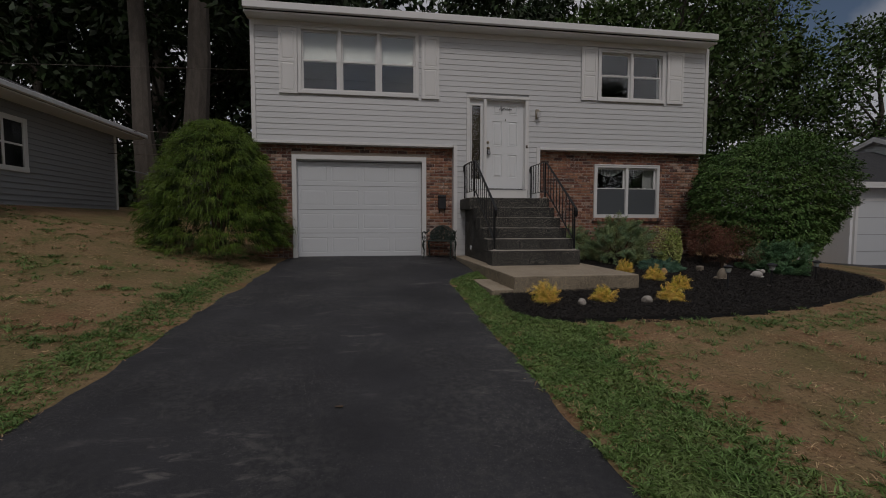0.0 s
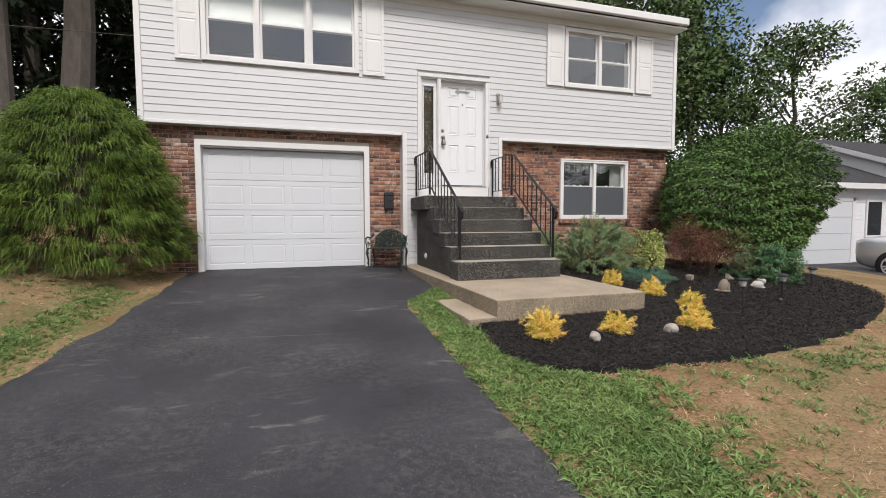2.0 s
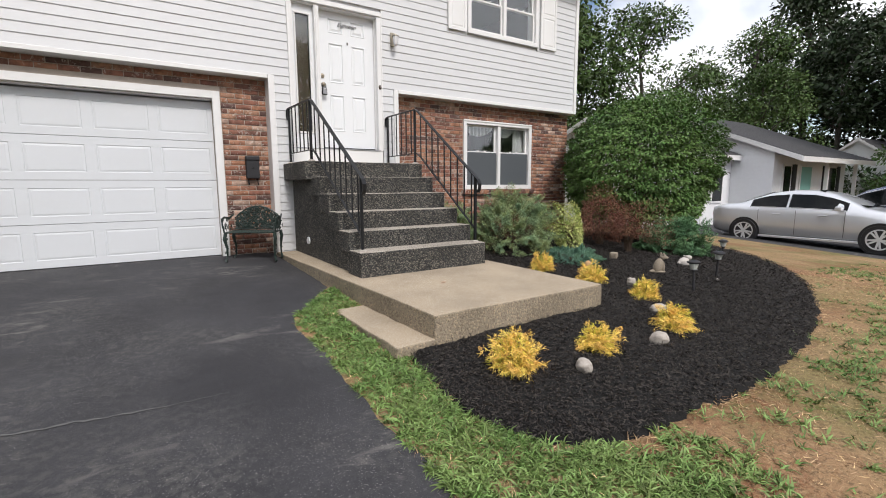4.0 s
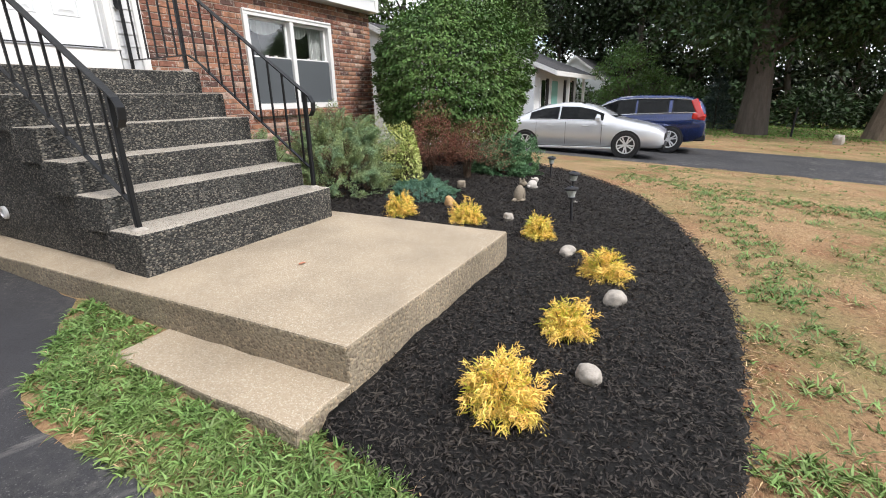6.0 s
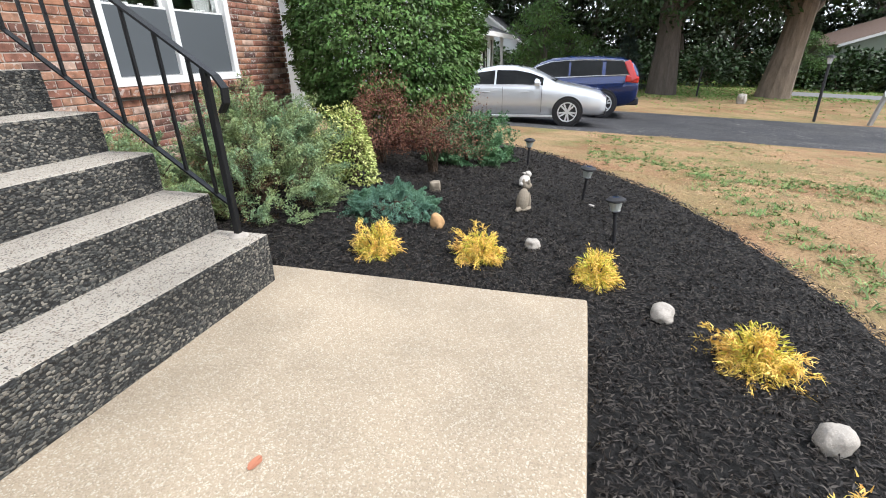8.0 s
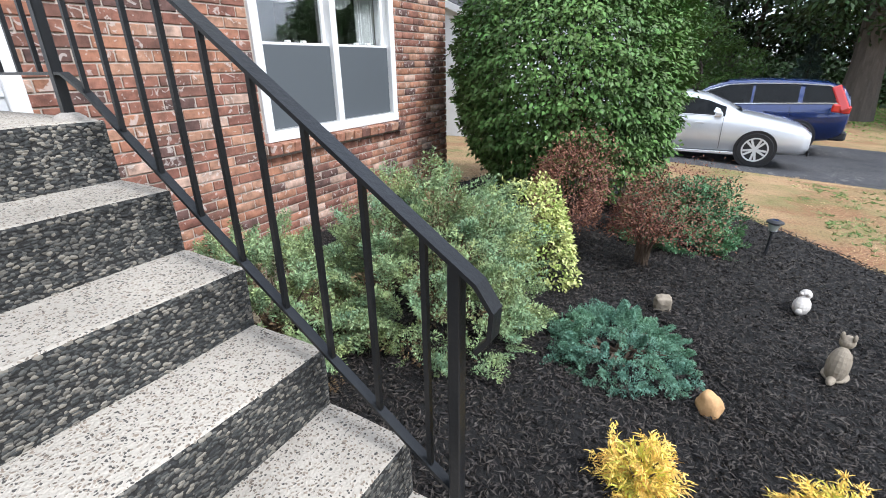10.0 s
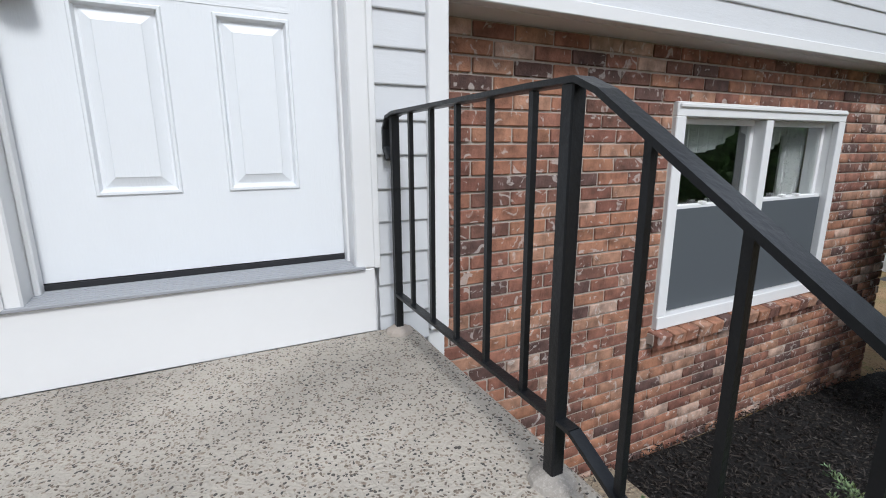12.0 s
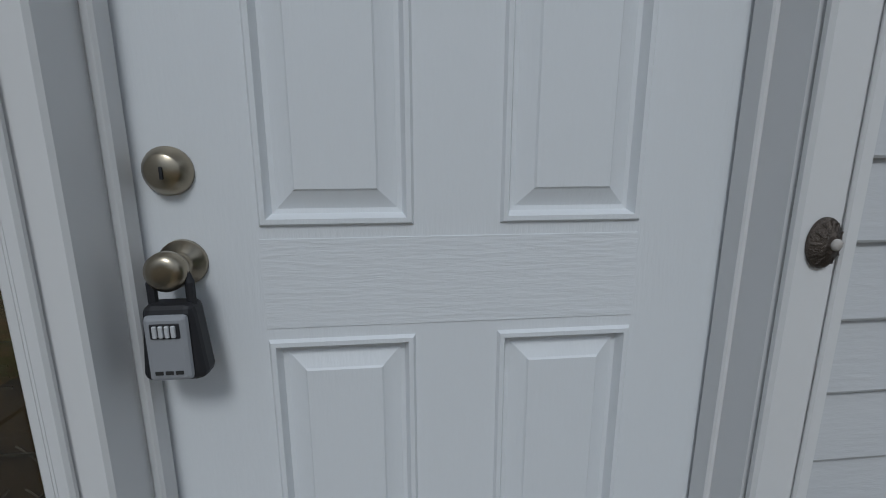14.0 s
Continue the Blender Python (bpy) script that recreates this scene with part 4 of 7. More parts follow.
# brick sill under the lower window
for i in range(15):
    a = 5.98 + i * 0.1165
    bm = bmesh.new()
    box(bm, -0.053, 0.053, -0.05, 0.06, -0.045, 0.03, bevel=0.005, m=pose(0, 0, 0, 8, 0, 0))
    b = part("brick", bm, M["brick"], house)
    b.location = (a + 0.05 - HO[0], 10.945 - HO[1] + R.uniform(-0.004, 0.004), 1.24)
hpart("sill_mortar", (5.97, 7.73, 10.93, 11.02, 1.2, 1.262), M["mortar"])

# ---- entrance ----
door = thing("door_1", (3.82, 10.91, 1.92), "closed white six-panel entrance door in a wood-grained finish", "door", kind="structure")
DO = (3.82, 10.91, 1.92)
bm = bmesh.new()
PX = ((3.541, 3.761), (3.889, 4.108))
hs = [(*px, *pz) for px in PX for pz in ((2.164, 2.692), (2.863, 3.42), (3.56, 3.76))]
MOLD = [(0, 0), (0.004, -0.006), (0.011, -0.006), (0.017, 0.011), (0.024, 0.012), (0.05, 0.001), (0.053, -0.002)]
panelled(bm, 3.37, 4.27, 1.925, 3.89, 10.91, 0.045, hs, MOLD)
bmesh.ops.translate(bm, vec=(-DO[0], -DO[1], -DO[2]), verts=bm.verts)
part("door_leaf", bm, M["door"], door)


def dpart(nm, d, mat, lab="", bev=0.002, par=None):
    return boxpart(nm, d, mat, par or door, lab, bev, off=DO)


dpart("rail_grain", (3.541, 4.108, 10.9085, 10.911, 2.71, 2.845), M["doorgrain"], "wood-grained cross rail", 0)
dpart("door_sweep", (3.375, 4.265, 10.902, 10.93, 1.902, 1.922), M["blackrubber"], "black rubber sweep", 0)
frame_d = thing("door_frame", (3.63, 10.8, 1.68), "white door surround with a narrow sidelight", "door frame", kind="structure")
FO = (3.63, 10.8, 1.68)


def fpart(nm, d, mat, lab="", bev=0.003, par=None):
    return boxpart(nm, d, mat, par or frame_d, lab, bev, off=FO)


fpart("apron_board", (2.93, 4.322, 10.785, 10.82, 1.655, 1.888), M["trim"], "white board under the threshold")
for i in range(7):
    fpart("threshold", (2.99, 4.285, 10.772 + i * 0.0185, 10.787 + i * 0.0185, 1.888, 1.899 + i * 0.0012), M["greyplastic"], "ridged aluminium threshold", 0.002)
fpart("threshold_base", (2.99, 4.285, 10.79, 10.93, 1.885, 1.893), M["greyplastic"])
for nm, a, b in (("casing_left", 2.92, 2.987), ("casing_right", 4.256, 4.342)):
    fpart(nm, (a, b, 10.783, 10.80, 1.89 if a < 3 else 1.89, 3.935), M["trim"], "", 0.005)
    fpart(nm + "_bead", (a + (0.0 if a < 3 else 0.062), a + (0.02 if a < 3 else 0.084), 10.775, 10.783, 1.89, 3.935), M["trim"], "", 0.003)
fpart("casing_top", (2.92, 4.335, 10.768, 10.80, 3.87, 3.935), M["trim"], "", 0.005)
fpart("jamb_right", (4.255, 4.285, 10.801, 10.95, 1.89, 3.87), M["trim"], "", 0.003)
fpart("jamb_stop", (4.246, 4.262, 10.865, 10.905, 1.90, 3.87), M["trim"], "", 0.003)
fpart("jamb_left", (2.985, 3.0, 10.80, 10.95, 1.89, 3.87), M["trim"], "", 0.003)
fpart("head_jamb", (3.0, 4.255, 10.80, 10.95, 3.85, 3.87), M["trim"], "", 0.003)
fpart("mullion_post", (3.30, 3.372, 10.785, 10.95, 1.89, 3.85), M["trim"], "", 0.005)
fpart("mullion_bead", (3.315, 3.335, 10.772, 10.785, 1.89, 3.85), M["trim"], "", 0.004)
fpart("mullion_bead", (3.372, 3.388, 10.865, 10.905, 1.90, 3.85), M["trim"], "", 0.004)
# sidelight panel with its glass
fpart("sidelight_bottom", (3.0, 3.30, 10.86, 10.90, 1.90, 2.12), M["door"], "white sidelight panel")
fpart("sidelight_top", (3.0, 3.30, 10.86, 10.90, 3.73, 3.85), M["door"])
fpart("sidelight_stile", (3.0, 3.045, 10.86, 10.90, 2.12, 3.73), M["door"])
fpart("sidelight_stile", (3.25, 3.30, 10.86, 10.90, 2.12, 3.73), M["door"])
for d in ((3.03, 3.265, 10.845, 10.862, 2.10, 2.128), (3.03, 3.265, 10.845, 10.862, 3.722, 3.75), (3.03, 3.055, 10.845, 10.862, 2.128, 3.722), (3.24, 3.265, 10.845, 10.862, 2.128, 3.722)):
    fpart("glazing_bead", d, M["trim"], "", 0.006)
g = fpart("sidelight_pane", (3.05, 3.245, 10.872, 10.876, 2.12, 3.73), M["glass"], "tall narrow pane of dark glass", 0)
g.visible_shadow = False
M["came"] = material("brass_came", (0.07, 0.055, 0.035), 0.4, 0.6)
M["amber"] = material("amber_glass", (0.045, 0.028, 0.012), 0.3, spread=0.6, scale=6)
fpart("sidelight_decor", (3.05, 3.245, 10.93, 10.935, 2.12, 3.73), M["amber"], "amber textured inner glass", 0)
bm = bmesh.new()
ya = 10.922
for (x0, z0, x1, z1) in [(3.07, 2.14, 3.07, 3.71), (3.225, 2.14, 3.225, 3.71)] + [(3.07, zz, 3.225, zz) for zz in (2.16, 2.19, 2.52, 2.7, 3.1, 3.4, 3.5, 3.69)]:
    bar(bm, (x0 - FO[0], ya - FO[1], z0 - FO[2]), (x1 - FO[0], ya - FO[1], z1 - FO[2]), 0.004, 0.004)
for s in (-1, 1):
    for k in range(4):
        pts = [(3.147 + s * (0.012 + 0.035 * math.sin(t * math.pi)) - FO[0], ya - FO[1], 2.2 + k * 0.075 + 0.11 * t - FO[2]) for t in np.linspace(0, 1, 7)]
        tube(bm, pts, 0.0018, 4)
part("leading", bm, M["came"], frame_d, "brass leading of the decorative glass")
for ch, zz in (("H", 2.95), ("O", 2.84), ("M", 2.735), ("E", 2.63)):
    cu = bpy.data.curves.new("letter", "FONT")
    cu.body, cu.size, cu.extrude = ch, 0.055, 0.001
    tmp = new("letter", cu)
    dg = bpy.context.evaluated_depsgraph_get()
    me = bpy.data.meshes.new_from_object(tmp.evaluated_get(dg))
    bpy.data.objects.remove(tmp)
    me.materials.clear()
    me.materials.append(M["came"])
    ob = new("letter", me)
    ob.parent = frame_d
    ob.matrix_basis = pose(3.15 - FO[0], 10.918 - FO[1], zz - FO[2], 90)

# deadbolt, knob, key box, bell
FACE = pose(0, 0, 0, 90, 0, 0)


def turned(name, x, y, z, prof, mat, label, category, parent=None, off=(0, 0, 0)):
    bm = bmesh.new()
    lathe(bm, prof, 24, pose(x - off[0], y - off[1], z - off[2], 90, 0, 0))
    o = part(name, bm, mat, parent, label, "", category)
    for p in o.data.polygons:
        p.use_smooth = True
    return o


turned("deadbolt", 3.431, 10.91, 2.942, [(0.033, 0), (0.033, 0.006), (0.029, 0.011), (0.024, 0.02), (0.021, 0.0225), (0.001, 0.023)], M["brass"], "satin brass deadbolt", "", door, DO)
turned("knob_rose", 3.436, 10.91, 2.815, [(0.033, 0), (0.032, 0.008), (0.018, 0.013), (0.014, 0.03), (0.022, 0.036), (0.027, 0.048), (0.026, 0.06), (0.018, 0.067), (0.01, 0.068)], M["brass"], "satin nickel door knob", "", door, DO)
bmk = bmesh.new()
box(bmk, -0.002, 0.002, -0.002, 0.002, -0.008, 0.008)
o = part("keyhole", bmk, M["blackrubber"], door)
o.location = (3.431 - DO[0], 10.8865 - DO[1], 2.940 - DO[2])
bell = thing("doorbell", (4.294, 10.782, 2.85), "oval dark bronze doorbell with a pale button on the door casing", "doorbell")
bm = bmesh.new()
lathe(bm, [(0.03, 0), (0.03, 0.004), (0.026, 0.008), (0.015, 0.014), (0.011, 0.016)], 24, pose(0, 0, 0, 90, 0, 0) @ Matrix.Diagonal((0.8, 1.15, 1, 1)))
part("bell_plate", bm, M["bronze"], bell)
for k in range(12):
    bm = bmesh.new()
    a = k * math.pi / 6
    tube(bm, [(math.cos(a) * 0.012, -0.013, math.sin(a) * 0.017), (math.cos(a) * 0.022, -0.008, math.sin(a) * 0.031)], 0.0012, 5)
    part("ridge", bm, M["bronze"], bell)
turned("bell_button", 0.004, -0.013, 0.0, [(0.008, 0), (0.008, 0.005), (0.005, 0.008)], M["white"], "pale round button", "", bell)

kb = thing("key_box", (3.438, 10.858, 2.730), "black and grey combination key box hanging from the door knob", "key safe")
bm = bmesh.new()
box(bm, -0.032, 0.032, -0.022, 0.02, -0.062, 0.045, bevel=0.012, seg=3)
for v in bm.verts:
    v.co.x *= 1.28 if v.co.z < -0.03 else (1.02 if v.co.z > 0.02 else 1.15)
part("key_box_body", bm, M["blackrubber"], kb, "black rubber jacket")
bm = bmesh.new()
box(bm, -0.027, 0.027, -0.03, -0.018, -0.056, 0.034, bevel=0.006, seg=2)
part("key_box_face", bm, M["greyplastic"], kb, "grey front plate")
boxpart("dial_window", (-0.018, 0.018, -0.032, -0.029, 0.004, 0.024), M["blackrubber"], kb, "", 0.001)
for i in range(4):
    boxpart("dial", (-0.014 + i * 0.0075, -0.0085 + i * 0.0075, -0.035, -0.031, 0.006, 0.022), M["alloy"], kb, "metal number dial", 0.001)
for i in range(3):
    boxpart("lettering_bar", (-0.018 + i * 0.0125, -0.0085 + i * 0.0125, -0.0312, -0.0302, -0.046, -0.041), M["letter"], kb, "", 0)
bm = bmesh.new()
tube(bm, [(-0.024, 0, 0.03), (-0.024, 0, 0.07), (-0.015, 0, 0.096), (0.0, 0, 0.105), (0.015, 0, 0.096), (0.024, 0, 0.07), (0.024, 0, 0.03)], 0.0065, 8)
part("shackle", bm, M["blackrubber"], kb)

# number sign and a small hook on the door, drawn as script bars
sign = thing("door_number_sign", (3.82, 10.902, 3.68), "dark script number sign on the white door", "sign")
cu = bpy.data.curves.new("word", "FONT")
cu.body, cu.size, cu.extrude, cu.align_x, cu.shear = "Eighteen", 0.085, 0.002, "CENTER", 0.5
tmp = new("word", cu)
me = bpy.data.meshes.new_from_object(tmp.evaluated_get(bpy.context.evaluated_depsgraph_get()))
bpy.data.objects.remove(tmp)
me.materials.clear()
me.materials.append(M["letter"])
ob = new("sign_word", me)
ob.parent = sign
ob.matrix_basis = pose(0, 0, -0.02, 90)
kn = thing("door_knocker", (3.83, 10.905, 3.44), "small dark peephole on the white door", "peephole")
boxpart("peephole_ring", (-0.008, 0.008, -0.008, 0.004, -0.02, 0.02), M["bronze"], kn, "", 0.003)

# wall lantern beside the door
lamp = thing("wall_lantern", (4.52, 10.78, 3.58), "tarnished brass wall lantern with a glass shade beside the door", "wall lamp")
boxpart("lantern_backplate", (-0.035, 0.035, -0.01, 0.012, -0.1, 0.1), M["brass"], lamp, "", 0.006)
bm = bmesh.new()
tube(bm, [(0, 0, 0.02), (0, -0.05, 0.06), (0.0, -0.1, 0.06), (0, -0.11, 0.03)], 0.007, 8)
part("lantern_arm", bm, M["brass"], lamp)
bm = bmesh.new()
lathe(bm, [(0.015, 0.05), (0.05, 0.03), (0.055, 0.02)], 8, pose(0, -0.11, 0))
part("lantern_cap", bm, M["brass"], lamp)
bm = bmesh.new()
lathe(bm, [(0.05, 0.018), (0.045, -0.04), (0.03, -0.1), (0.01, -0.12)], 8, pose(0, -0.11, 0))
part("lantern_shade", bm, M["clearlamp"], lamp, "pale glass shade")

# ---- garage door ----
gd = thing("door_2", (0.63, 11.08, 0.42), "closed white sectional garage door with raised panels", "garage door", kind="structure")
GO = (0.63, 11.08, 0.42)
sec = (2.46 - 0.42) / 4
for r in range(4):
    bm = bmesh.new()
    z0, z1 = 0.42 + r * sec, 0.42 + (r + 1) * sec - 0.006
    pw = (1.96 + 0.70) / 4
    hs = [(-0.70 + i * pw + 0.055, -0.70 + (i + 1) * pw - 0.055, z0 + 0.09, z1 - 0.09) for i in range(4)]
    panelled(bm, -0.70, 1.96, z0, z1, 11.08, 0.04, hs, [(0, 0), (0.005, 0.005), (0.01, 0.005), (0.03, 0.001)])
    bmesh.ops.translate(bm, vec=(-GO[0], -GO[1], -GO[2]), verts=bm.verts)
    part("door_section", bm, M["garage"], gd)
boxpart("bottom_seal", (-0.70, 1.96, 11.085, 11.11, 0.385, 0.42), M["blackrubber"], gd, "", 0.002, off=GO)
gf = thing("garage_frame", (0.63, 10.95, 0.38), "white trim round the garage opening", "door frame", kind="structure")
GFO = (0.63, 10.95, 0.38)
for nm, d in (("trim_board", (-0.79, -0.70, 10.94, 10.985, 0.385, 2.585)), ("trim_board", (1.96, 2.05, 10.94, 10.985, 0.385, 2.585)), ("head_board", (-0.70, 1.96, 10.94, 10.985, 2.49, 2.585)),
              ("jamb", (-0.72, -0.70, 10.985, 11.2, 0.385, 2.50)), ("jamb", (1.96, 1.98, 10.985, 11.2, 0.385, 2.50)), ("head_jamb", (-0.70, 1.96, 10.985, 11.2, 2.47, 2.49))):
    boxpart(nm, d, M["trim"], gf, "", 0.003, off=GFO)
boxpart("garage_sill", (-0.78, 2.04, 10.9, 11.3, 0.2, 0.392), M["concrete"], None, "grey concrete strip under the garage door", 0.01, "structure", category="threshold")
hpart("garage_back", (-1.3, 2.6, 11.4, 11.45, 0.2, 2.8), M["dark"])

# ---- front steps ----
slab = thing("front_platform", (3.7, 7.6, 0.1), "buff washed-gravel concrete platform at the foot of the steps", "platform", kind="structure")
PO = (3.7, 7.6, 0.1)


def rough_block(x0, x1, y0, y1, z0, z1, bevel, off, seed, amp=0.006, skew=0.0):
    """A block with worn, slightly uneven edges."""
    bm = bmesh.new()
    box(bm, x0 - off[0], x1 - off[0], y0 - off[1], y1 - off[1], z0 - off[2], z1 - off[2])
    bmesh.ops.subdivide_edges(bm, edges=bm.edges, cuts=7, use_grid_fill=True)
    sharp = [e for e in bm.edges if len(e.link_faces) == 2 and e.link_faces[0].normal.angle(e.link_faces[1].normal, 0) > 1]
    bmesh.ops.bevel(bm, geom=sharp, offset=bevel, segments=2, affect="EDGES", profile=0.5)
    noise.seed_set(seed)
    for v in bm.verts:
        v.co += noise.noise_vector(v.co * 6 + Vector((seed, 0, 0))) * amp
    return bm


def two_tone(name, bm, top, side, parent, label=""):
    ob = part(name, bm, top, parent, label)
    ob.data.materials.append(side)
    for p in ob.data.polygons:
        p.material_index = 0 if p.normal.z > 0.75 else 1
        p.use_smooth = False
    return ob


ub = rough_block(2.76, 4.61, 6.83, 10.785, 0.02, 0.432, 0.012, PO, 1)
for v in ub.verts:
    if v.co.x < -0.5:
        v.co.x -= (v.co.y + PO[1] - 6.83) * 0.034
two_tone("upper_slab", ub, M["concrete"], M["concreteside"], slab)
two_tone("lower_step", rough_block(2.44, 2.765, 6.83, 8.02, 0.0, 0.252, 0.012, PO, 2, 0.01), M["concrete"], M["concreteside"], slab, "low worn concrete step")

steps = thing("front_steps", (3.67, 9.5, 0.43), "front steps with dark exposed-aggregate risers and pale speckled treads", "steps", kind="structure")
SO = (3.67, 9.5, 0.43)
tops = [(0.684, 8.37), (0.875, 8.665), (1.067, 8.95), (1.262, 9.235), (1.463, 9.528), (1.66, 9.815)]
prev = 0.434
for k, (zt, yf) in enumerate(tops):
    back = tops[k + 1][1] + 0.05 if k < 5 else 10.785
    xl = 2.86 if k < 5 else 2.78
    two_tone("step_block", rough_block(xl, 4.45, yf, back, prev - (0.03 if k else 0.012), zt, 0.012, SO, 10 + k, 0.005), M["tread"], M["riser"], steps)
    prev = zt
for k, (zt, yf) in enumerate(tops[:5]):
    z0 = 0.436
    y1 = 10.78
    bm = bmesh.new()
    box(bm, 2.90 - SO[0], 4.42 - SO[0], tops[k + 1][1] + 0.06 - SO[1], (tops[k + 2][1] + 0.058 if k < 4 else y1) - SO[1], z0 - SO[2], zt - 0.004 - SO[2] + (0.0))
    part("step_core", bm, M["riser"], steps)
hpipe = thing("hose_outlet", (2.86, 10.15, 0.64), "round grey metal pipe outlet low in the side of the steps", "pipe fitting")
bm = bmesh.new()
lathe(bm, [(0.05, 0), (0.05, 0.02), (0.035, 0.028), (0.034, 0.015)], 16, pose(0.045, 0, 0, 0, -90, 0))
part("outlet_ring", bm, M["alloy"], hpipe)


# ---- railings ----
def railing(x, label, side):
    r = thing("handrail", (x, 9.6, 0.68), label, "railing", "handrails of the front steps")
    o = (x, 9.6, 0.68)

    def q(y, z, dx=0.0):
        return (dx, y - o[1], z - o[2])

    yw, yc, yb = 10.73, 9.895, 8.49
    zt = 2.40
    slope = (1.425 - 2.40) / (8.45 - 9.85)
    for nm, y, z0, z1, w in (("wall_post", yw, 1.66, zt, 0.026), ("corner_post", yc, 1.66, zt, 0.03), ("foot_post", yb, 0.68, 1.45, 0.03)):
        bm = bmesh.new()
        box(bm, -w / 2, w / 2, y - o[1] - w / 2, y - o[1] + w / 2, z0 - o[2], z1 - o[2], bevel=0.003)
        part(nm, bm, M["iron"], r)
        bm = bmesh.new()
        lathe(bm, [(0.05, 0.0), (0.045, 0.012), (0.03, 0.022), (0.02, 0.026)], 10, pose(0, y - o[1], z0 - o[2] - 0.002))
        part("post_foot", bm, M["stone"] if nm != "wall_post" else M["mortar"], r, "lump of grey grout round the post")
    pts = [q(10.76, 2.26), q(10.79, 2.30), q(10.79, 2.36), q(10.76, 2.395), q(10.70, 2.405), q(yc + 0.1, 2.405), q(yc - 0.02, 2.403), q(yc - 0.07, 2.38), q(8.52, 1.475), q(8.44, 1.42), q(8.405, 1.37), q(8.41, 1.31), q(8.44, 1.27)]
    bm = bmesh.new()
    W, T = 0.021, 0.006
    ring = []
    for i, p in enumerate(pts):
        a, b = Vector(pts[max(i - 1, 0)]), Vector(pts[min(i + 1, len(pts) - 1)])
        d = (b - a).normalized()
        n = Vector((0, -d.z, d.y))
        ring.append([bm.verts.new(Vector(p) + Vector((sx * W, 0, 0)) + n * st * T) for sx, st in ((-1, -1), (1, -1), (1, 0.7), (0.6, 1.1), (-0.6, 1.1), (-1, 0.7))])
    for a, b in zip(ring, ring[1:]):
        for k in range(6):
            bm.faces.new((a[k], a[(k + 1) % 6], b[(k + 1) % 6], b[k]))
    bm.faces.new(ring[0][::-1])
    bm.faces.new(ring[-1])
    part("top_rail", bm, M["iron"], r)
    bm = bmesh.new()
    low = [q(yw, 1.80), q(yc, 1.80), q(yc - 0.05, 1.80), q(9.736, 1.745), q(yb, 0.84)]
    for a, b in zip(low, low[1:]):
        bar(bm, a, b, 0.026, 0.009)
    part("bottom_rail", bm, M["iron"], r)
    for i in range(5):
        y = 10.594 - 0.1485 * i
        bm = bmesh.new()
        box(bm, -0.0065, 0.0065, y - o[1] - 0.0065, y - o[1] + 0.0065, 1.798 - o[2], 2.40 - o[2])
        part("baluster", bm, M["iron"], r)
    for i in range(9):
        y = 9.736 - 0.1464 * i
        z1 = 2.38 + (y - (yc - 0.07)) * slope
        z0 = 1.745 + (y - 9.736) * (1.745 - 0.84) / (9.736 - yb)
        bm = bmesh.new()
        box(bm, -0.0065, 0.0065, y - o[1] - 0.0065, y - o[1] + 0.0065, z0 - o[2], z1 - o[2])
        part("baluster", bm, M["iron"], r)
    return r


railing(4.386, "black wrought-iron handrail on the steps beside the brick wall", 1)
railing(2.905, "black wrought-iron handrail on the steps beside the driveway", -1).rotation_euler = (0, 0, radians(1.6))

# mailbox
mb = thing("mailbox", (2.40, 10.95, 1.6), "small black wall mailbox with newspaper hooks on the brick wall", "mailbox")
bm = bmesh.new()
box(bm, -0.085, 0.085, -0.075, 0.0, -0.14, 0.13, bevel=0.012, seg=2)
part("mailbox_body", bm, M["blackrubber"], mb)
bm = bmesh.new()
box(bm, -0.09, 0.09, -0.085, 0.002, 0.10, 0.165, bevel=0.015, seg=2)
part("mailbox_lid", bm, M["blackrubber"], mb)
bm = bmesh.new()
lathe(bm, [(0.012, 0), (0.012, 0.006)], 4, pose(0, -0.074, 0.0, 90, 0, 0))
part("mailbox_badge", bm, M["iron"], mb)
for s in (-0.06, 0.06):
    bm = bmesh.new()
    tube(bm, [(s, -0.03, -0.14), (s, -0.03, -0.2), (s, -0.06, -0.225), (s, -0.09, -0.2), (s, -0.095, -0.18)], 0.006, 6)
    part("hook", bm, M["iron"], mb)

# ---- bench ----
bz0 = gz(2.2, 10.5) + 0.022
bench = thing("garden_bench", (2.2, 10.55, bz0), "small dark green cast-iron garden bench with a pierced grapevine back", "bench")
bm = bmesh.new()
g = np.random.default_rng(9)
for i in range(560):
    u, v = g.uniform(-1, 1), g.random()
    top = 0.76 - 0.17 * u * u
    zz = 0.44 + (top - 0.44) * v
    xx, yy = u * 0.42, 0.19 + 0.05 * v
    a = g.uniform(0, math.pi)
    d = Vector((math.cos(a), 0.1 * g.normal(), math.sin(a))) * 0.028
    tube(bm, [Vector((xx, yy, zz)) - d, Vector((xx, yy - 0.008, zz)) + Vector((0.006, 0, 0.006)), Vector((xx, yy, zz)) + d], [0.007, 0.012, 0.005], 4)
arch = [(0.44 * u, 0.235, 0.76 - 0.17 * u * u) for u in np.linspace(-1, 1, 13)]
tube(bm, arch, 0.012, 6)
tube(bm, [(-0.44, 0.19, 0.44), (0.44, 0.19, 0.44)], 0.01, 6)
part("bench_back", bm, M["benchiron"], bench, "pierced grapevine back")
for i in range(8):
    boxpart("seat_slat", (-0.46, 0.46, -0.22 + i * 0.052, -0.182 + i * 0.052, 0.405, 0.42), M["benchiron"], bench, "", 0.003)
